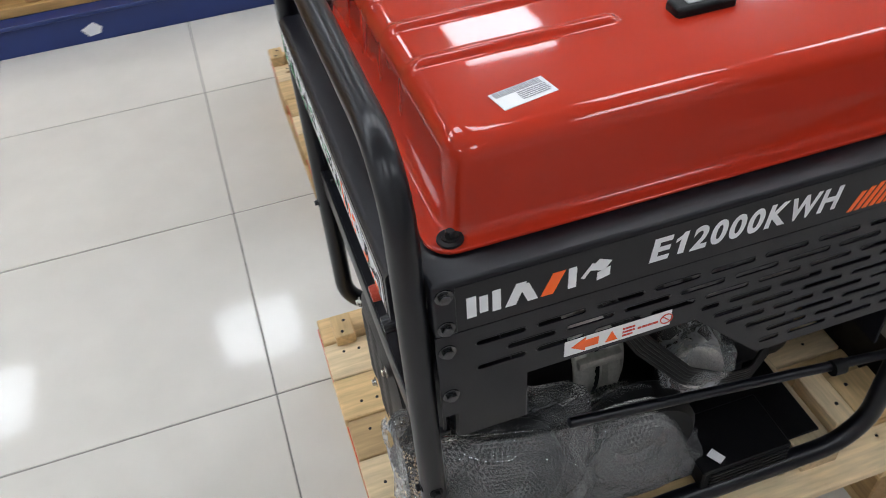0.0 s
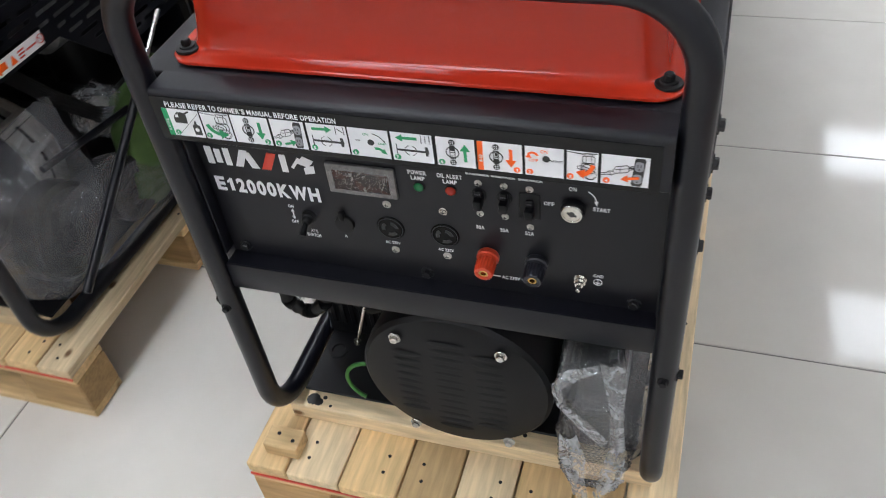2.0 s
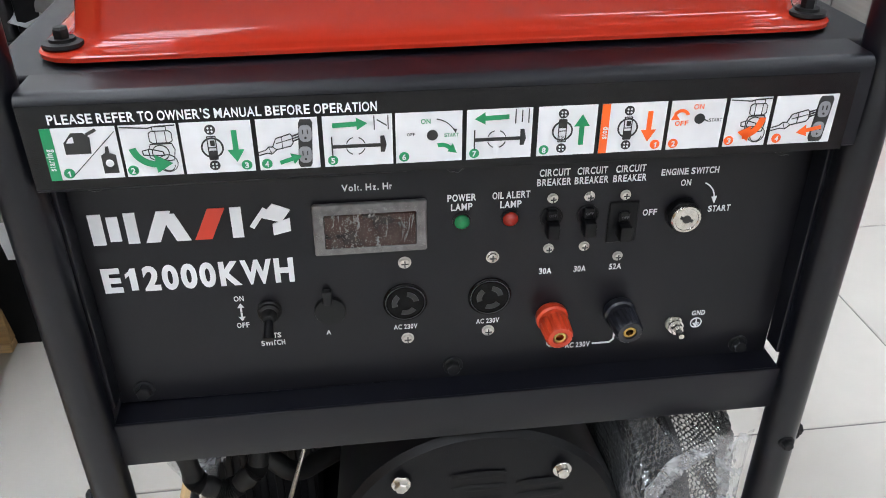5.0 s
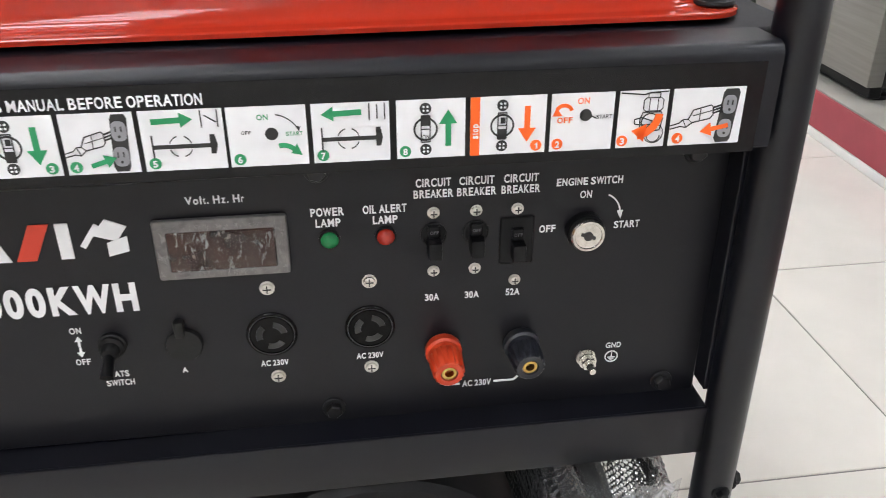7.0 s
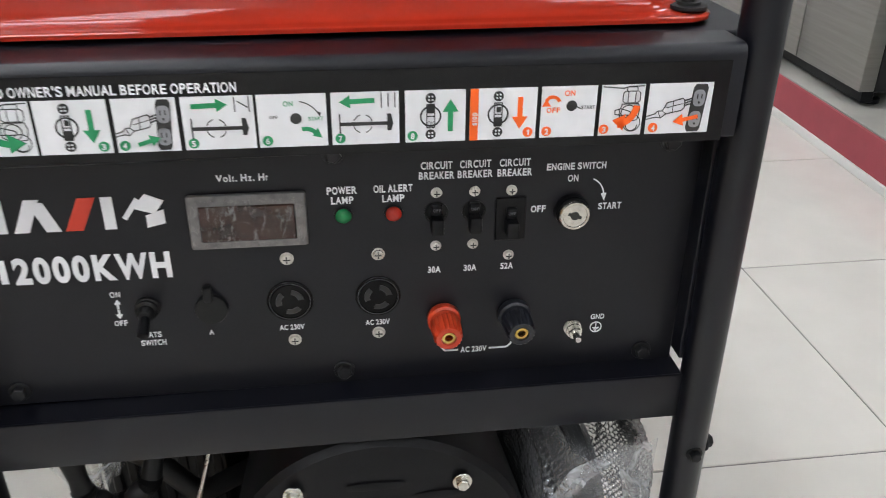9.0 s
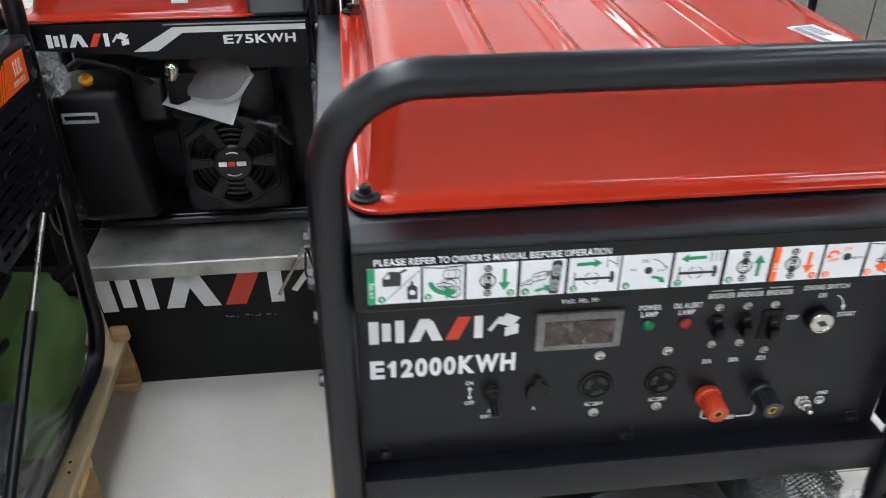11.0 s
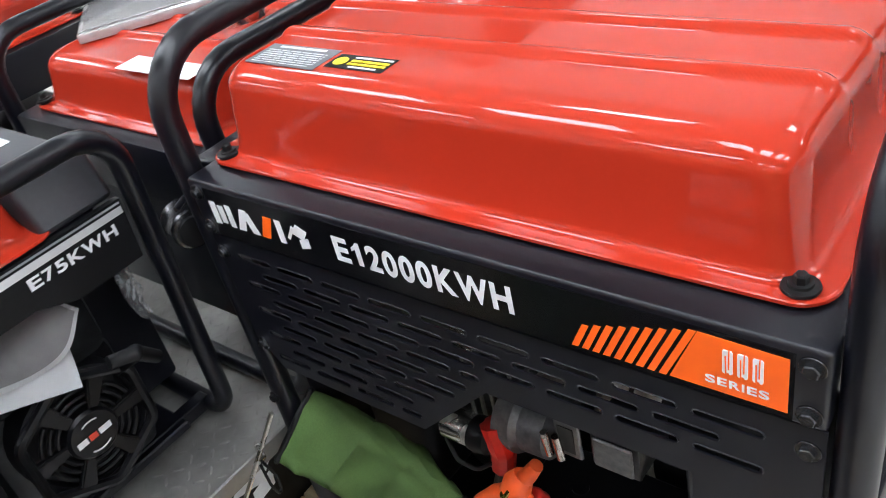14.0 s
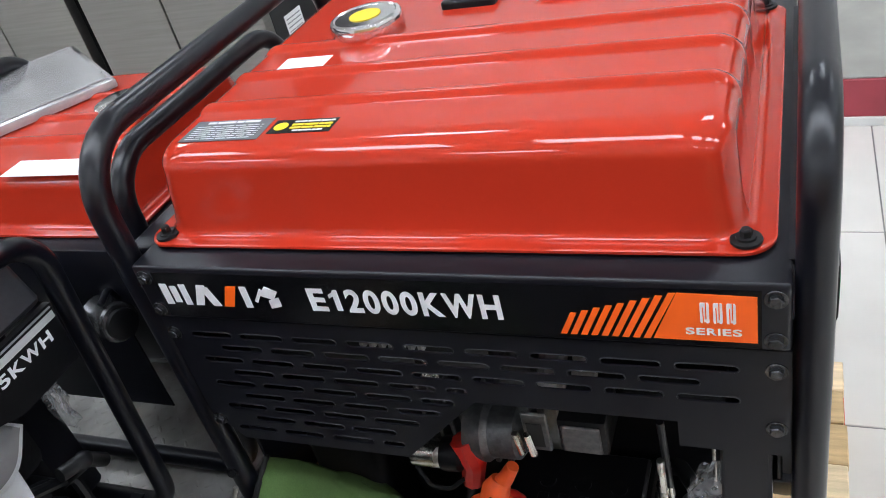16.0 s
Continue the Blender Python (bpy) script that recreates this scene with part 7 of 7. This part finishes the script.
ACRYLIC = film_material("clouded_acrylic", (0.6, 0.58, 0.58), 0.45, rough=0.15, crumple=0.05, vary=0.1, folds=6.0, gloss=True)
card = root("sign_holder", (0.05, 1.15, 0.889), "flat white plastic sign holder lying on the red tank", "sign holder")
bm = boxed((-0.15, -0.14, 0), (0.15, 0.14, 0.016), 0.004, 2)
bm.transform(Matrix.Translation((0.07, 1.22, 0.889)) @ Matrix.Rotation(radians(54), 4, "Z"))
part("holder", bm, ACRYLIC, card)
bm = boxed((-0.14, -0.13, 0), (0.14, 0.13, 0.0025), 0.001, 1)
bm.transform(Matrix.Translation((0.07, 1.22, 0.9055)) @ Matrix.Rotation(radians(54), 4, "Z"))
part("cover_sheet", bm, ACRYLIC, card)

# ---- third generator, behind on the stand ----


def compact_generator(at, label):
    """A shorter generator of the same build, seen only from above and the side."""
    g = root("generator", (0, 0, 0), label, "generator", "small generators")
    FX, r = 0.215, 0.0145
    for y in (0.0, 0.54):
        part("frame_loop", tubed([(-FX, 0.27, 0.02), (-FX, y, 0.02), (-FX, y, 0.565), (FX, y, 0.565), (FX, y, 0.02), (FX, 0.27, 0.02)], r, 0.07, 16), TUBE, g)
    bm = bmesh.new()
    box(bm, (-0.225, 0.018, 0.35), (0.225, 0.522, 0.446), 0.006, 2)
    part("top_cover", bm, BLACK, g)
    tank = part("fuel_tank", tank_mesh(0, 0.27, 0.2, 0.235, 0.449, 0.53, (-0.07, 0.0, 0.07), 0.3, 320, 48), RED, g, "glossy red fuel tank", 40)
    for x in (-0.185, 0.185):
        for y in (0.055, 0.485):
            part("rubber_mount", rubber_mount((x, y, 0.454)), RUBBER, g)
    bm = lathe(bmesh.new(), [(0.032, 0.53), (0.034, 0.543), (0.04, 0.546), (0.04, 0.558), (0.03, 0.562), (0, 0.563)], (-0.01, 0.14, 0), (0, 0, 1), 32)
    part("filler_cap", bm, CHROME, g)
    up = on((-0.155, 0.15, 0.529), (0, -1, 0), (1, 0, 0))
    part("paper_sticker", flat(bmesh.new(), up, rect(-0.09, -0.02, 0.08, 0.022), 0.003), PAPER, tank)
    sd = on((-0.168, 0.42, 0.49), (0, -1, 0), (0.2, 0, 1))
    part("paper_sticker", flat(bmesh.new(), sd, rect(-0.03, -0.012, 0.03, 0.012), 0.004), PAPER, tank)
    bm = bmesh.new()
    box(bm, (-0.04, 0.14, 0.03), (0.15, 0.46, 0.27), 0.03, 2)
    lathe(bm, [(0.09, 0), (0.09, 0.02), (0.07, 0.04), (0, 0.045)], (-0.03, 0.28, 0.16), (-1, 0, 0), 30)
    en = part("engine", bm, DARKSTEEL, g)
    bm = lathe(bmesh.new(), [(0.02, 0), (0.027, 0.003), (0.0285, 0.008), (0.0265, 0.012), (0.0265, 0.05), (0.0285, 0.054), (0.027, 0.06), (0.018, 0.068), (0, 0.068)], (-0.258, 0.06, 0.352), (0.3, 1, -0.05), 28)
    cn = part("canister", bm, BOLTZINC, en, "dull zinc canister with a black cap")
    part("canister_cap", lathe(bmesh.new(), [(0, 0.006), (0.012, 0.006), (0.0215, 0.003), (0.022, -0.004), (0.02, -0.006)], (-0.259, 0.0575, 0.352), (-0.3, -1, 0.05), 24), PLASTIC, cn)
    part("canister_bracket", tubed([(-0.262, 0.075, 0.385), (-0.236, 0.08, 0.392), (-0.222, 0.085, 0.36)], 0.0045, 0.01), TUBE, cn)
    # black sheet added to keep the gap below the cover dark
    part("side_panel", boxed((-0.221, 0.1, 0.15), (-0.218, 0.52, 0.352), 0.001, 1), BLACK, g)
    g.matrix_basis = at
    return g


compact = compact_generator(pose(-0.005, 0.772, 0.358), "compact open-frame generator with red tank on the display stand")
copy_thing(compact, pose(-0.33, 1.42, 0.358, 0, 0, 90))
copy_thing(compact, pose(-0.05, 1.62, 0.358, 0, 0, 0))


# ---- steel refrigerators on the red plinth ----
PLINTHTOP = material("worn_grey_board", (0.3, 0.29, 0.26), 0.55, grain=0.12, scale=5, spots=0.14, spot_scale=2.5, bump=0.1, bump_scale=90, rough_var=0.1)
plinth = root("plinth", (1.9, 1.0, 0), "dull red display plinth with grey top and pale foot strip", "plinth")
part("plinth_body", boxed((1.525, -2.6, 0.028), (2.62, 4.6, 0.146), 0.003, 1), REDBASE, plinth)
part("plinth_top", boxed((1.528, -2.6, 0.1465), (2.62, 4.6, 0.152), 0.002, 1), PLINTHTOP, plinth, "worn grey top board")
part("foot_strip", boxed((1.521, -2.6, 0), (1.535, 4.6, 0.028), 0.002, 1), PAINTWALL, plinth)
plinth.rotation_euler = (0, 0, radians(-2.2))


def refrigerator(at):
    """A two-door upright refrigerator; at is the foot of its front south corner."""
    g = root("refrigerator", (0, 0, 0), "brushed stainless steel two-door upright refrigerator with black sides", "refrigerator", "refrigerators")
    part("cabinet", boxed((0.05, 0.003, 0.045), (0.72, 0.827, 1.78), 0.006, 1), FRIDGEBLACK, g, "black painted cabinet side")
    for y0, y1, hy in ((0.0, 0.424, 0.385), (0.43, 0.83, 0.465)):
        d = part("door", boxed((0, y0, 0.05), (0.052, y1, 1.78), 0.006, 2), STAINLESS, g, "brushed steel door")
        part("handle", tubed([(0.002, hy, 0.8), (-0.04, hy, 0.82), (-0.04, hy, 1.25), (0.002, hy, 1.27)], 0.01, 0.02), STEEL, d)
    part("kick_strip", boxed((0.02, 0.01, 0.012), (0.06, 0.82, 0.049), 0.003, 1), PLASTIC, g)
    for fx in (0.08, 0.64):
        for fy in (0.06, 0.77):
            part("foot", lathe(bmesh.new(), [(0.03, 0), (0.03, 0.015), (0.018, 0.02), (0.018, 0.046), (0, 0.046)], (fx, fy, 0), (0, 0, 1), 16), PLASTIC, g)
    lab = on((0.0, 0.003, 0), (1, 0, 0))
    st = part("spec_sticker", flat(bmesh.new(), lab, rect(0.13, 0.13, 0.25, 0.26), 0.0005), PAPER, g, "white paper data sticker on the side")
    part("small_print", bars(bmesh.new(), lab, 0.14, 0.24, 0.14, 0.25, 7, 21, 0.0012, 0.3), PRINTGREY, st)
    g.matrix_basis = at
    return g


FRIDGEBLACK = material("black_painted_sheet", (0.012, 0.012, 0.013), 0.35, spec=0.4, grain=0.1, scale=30, spots=0.12, spot_scale=3, rough_var=0.06)
fridge = refrigerator(pose(1.615, 1.79, 0.152, 0, 0, -2.2))
for i in range(1, 4):
    copy_thing(fridge, pose(1.615 + 0.0346 * i, 1.79 + 0.9 * i, 0.152, 0, 0, -2.2))


# ---- blue gondola shelf across the aisle ----
sh = root("gondola_shelf", (-2.3, 0.0, 0), "shop gondola with blue plinth and wooden deck", "shop shelf")
sh.location.x = -2.365
part("plinth_front", boxed((-2.03, -3.2, 0), (-2.005, 1.4, 0.1), 0.003, 1), BLUEBASE, sh, "blue painted kick board")
pm = on((-2.005, 0, 0), (0, 1, 0))
part("kick_mark", flat(bmesh.new(), pm, [(-0.545, 0.05), (-0.525, 0.022), (-0.485, 0.028), (-0.475, 0.05), (-0.5, 0.072)], 0.001), WHITE, sh, "small white plain mark on the kick board")
part("plinth_cap", boxed((-2.6, -3.2, 0.101), (-1.995, 1.4, 0.116), 0.002, 1), BLUEBASE, sh)
part("deck", boxed((-2.6, -3.2, 0.117), (-2.06, 1.4, 0.15), 0.002, 1), OAK, sh)
part("back_panel", boxed((-2.62, -3.2, 0), (-2.6, 1.4, 1.5), 0.002, 1), OAK, sh)
for i in range(9):
    w = 0.3
    y = -2.9 + 0.48 * i
    c = root("carton", (-2.35, y, 0.15), "plain brown product carton on the shelf", "carton", "cartons")
    part("box", boxed((-2.54, y - 0.19, 0.15), (-2.14, y + 0.19, 0.15 + 0.3 + 0.05 * (i % 3)), 0.004, 1), CARTON, c)
    part("tape", boxed((-2.5401, y - 0.025, 0.1505 + 0.3 + 0.05 * (i % 3)), (-2.1399, y + 0.025, 0.152 + 0.3 + 0.05 * (i % 3))), OAK, c)


# ---- floor: slab with separate polished tiles ----
floor = solid("floor", boxed((X0 - ROOM_T, Y0 - ROOM_T, -0.12), (X1 + ROOM_T, Y1 + ROOM_T, -0.002)), GROUT, "floor of cream polished porcelain tiles", "floor", "structure")
PX, PY = 0.63, 0.648
tile_me = finish("floor_tile", boxed((-PX / 2 + 0.0018, -PY / 2 + 0.0018, -0.008), (PX / 2 - 0.0018, PY / 2 - 0.0018, 0.0), 0.0012, 1), TILE)
for ix in range(-7, 5):
    for iy in range(-8, 9):
        t = new("tile", tile_me)
        t.location = (-0.308 + PX * (ix + 0.5), 0.459 + PY * (iy + 0.5), 0)
        t.parent = floor
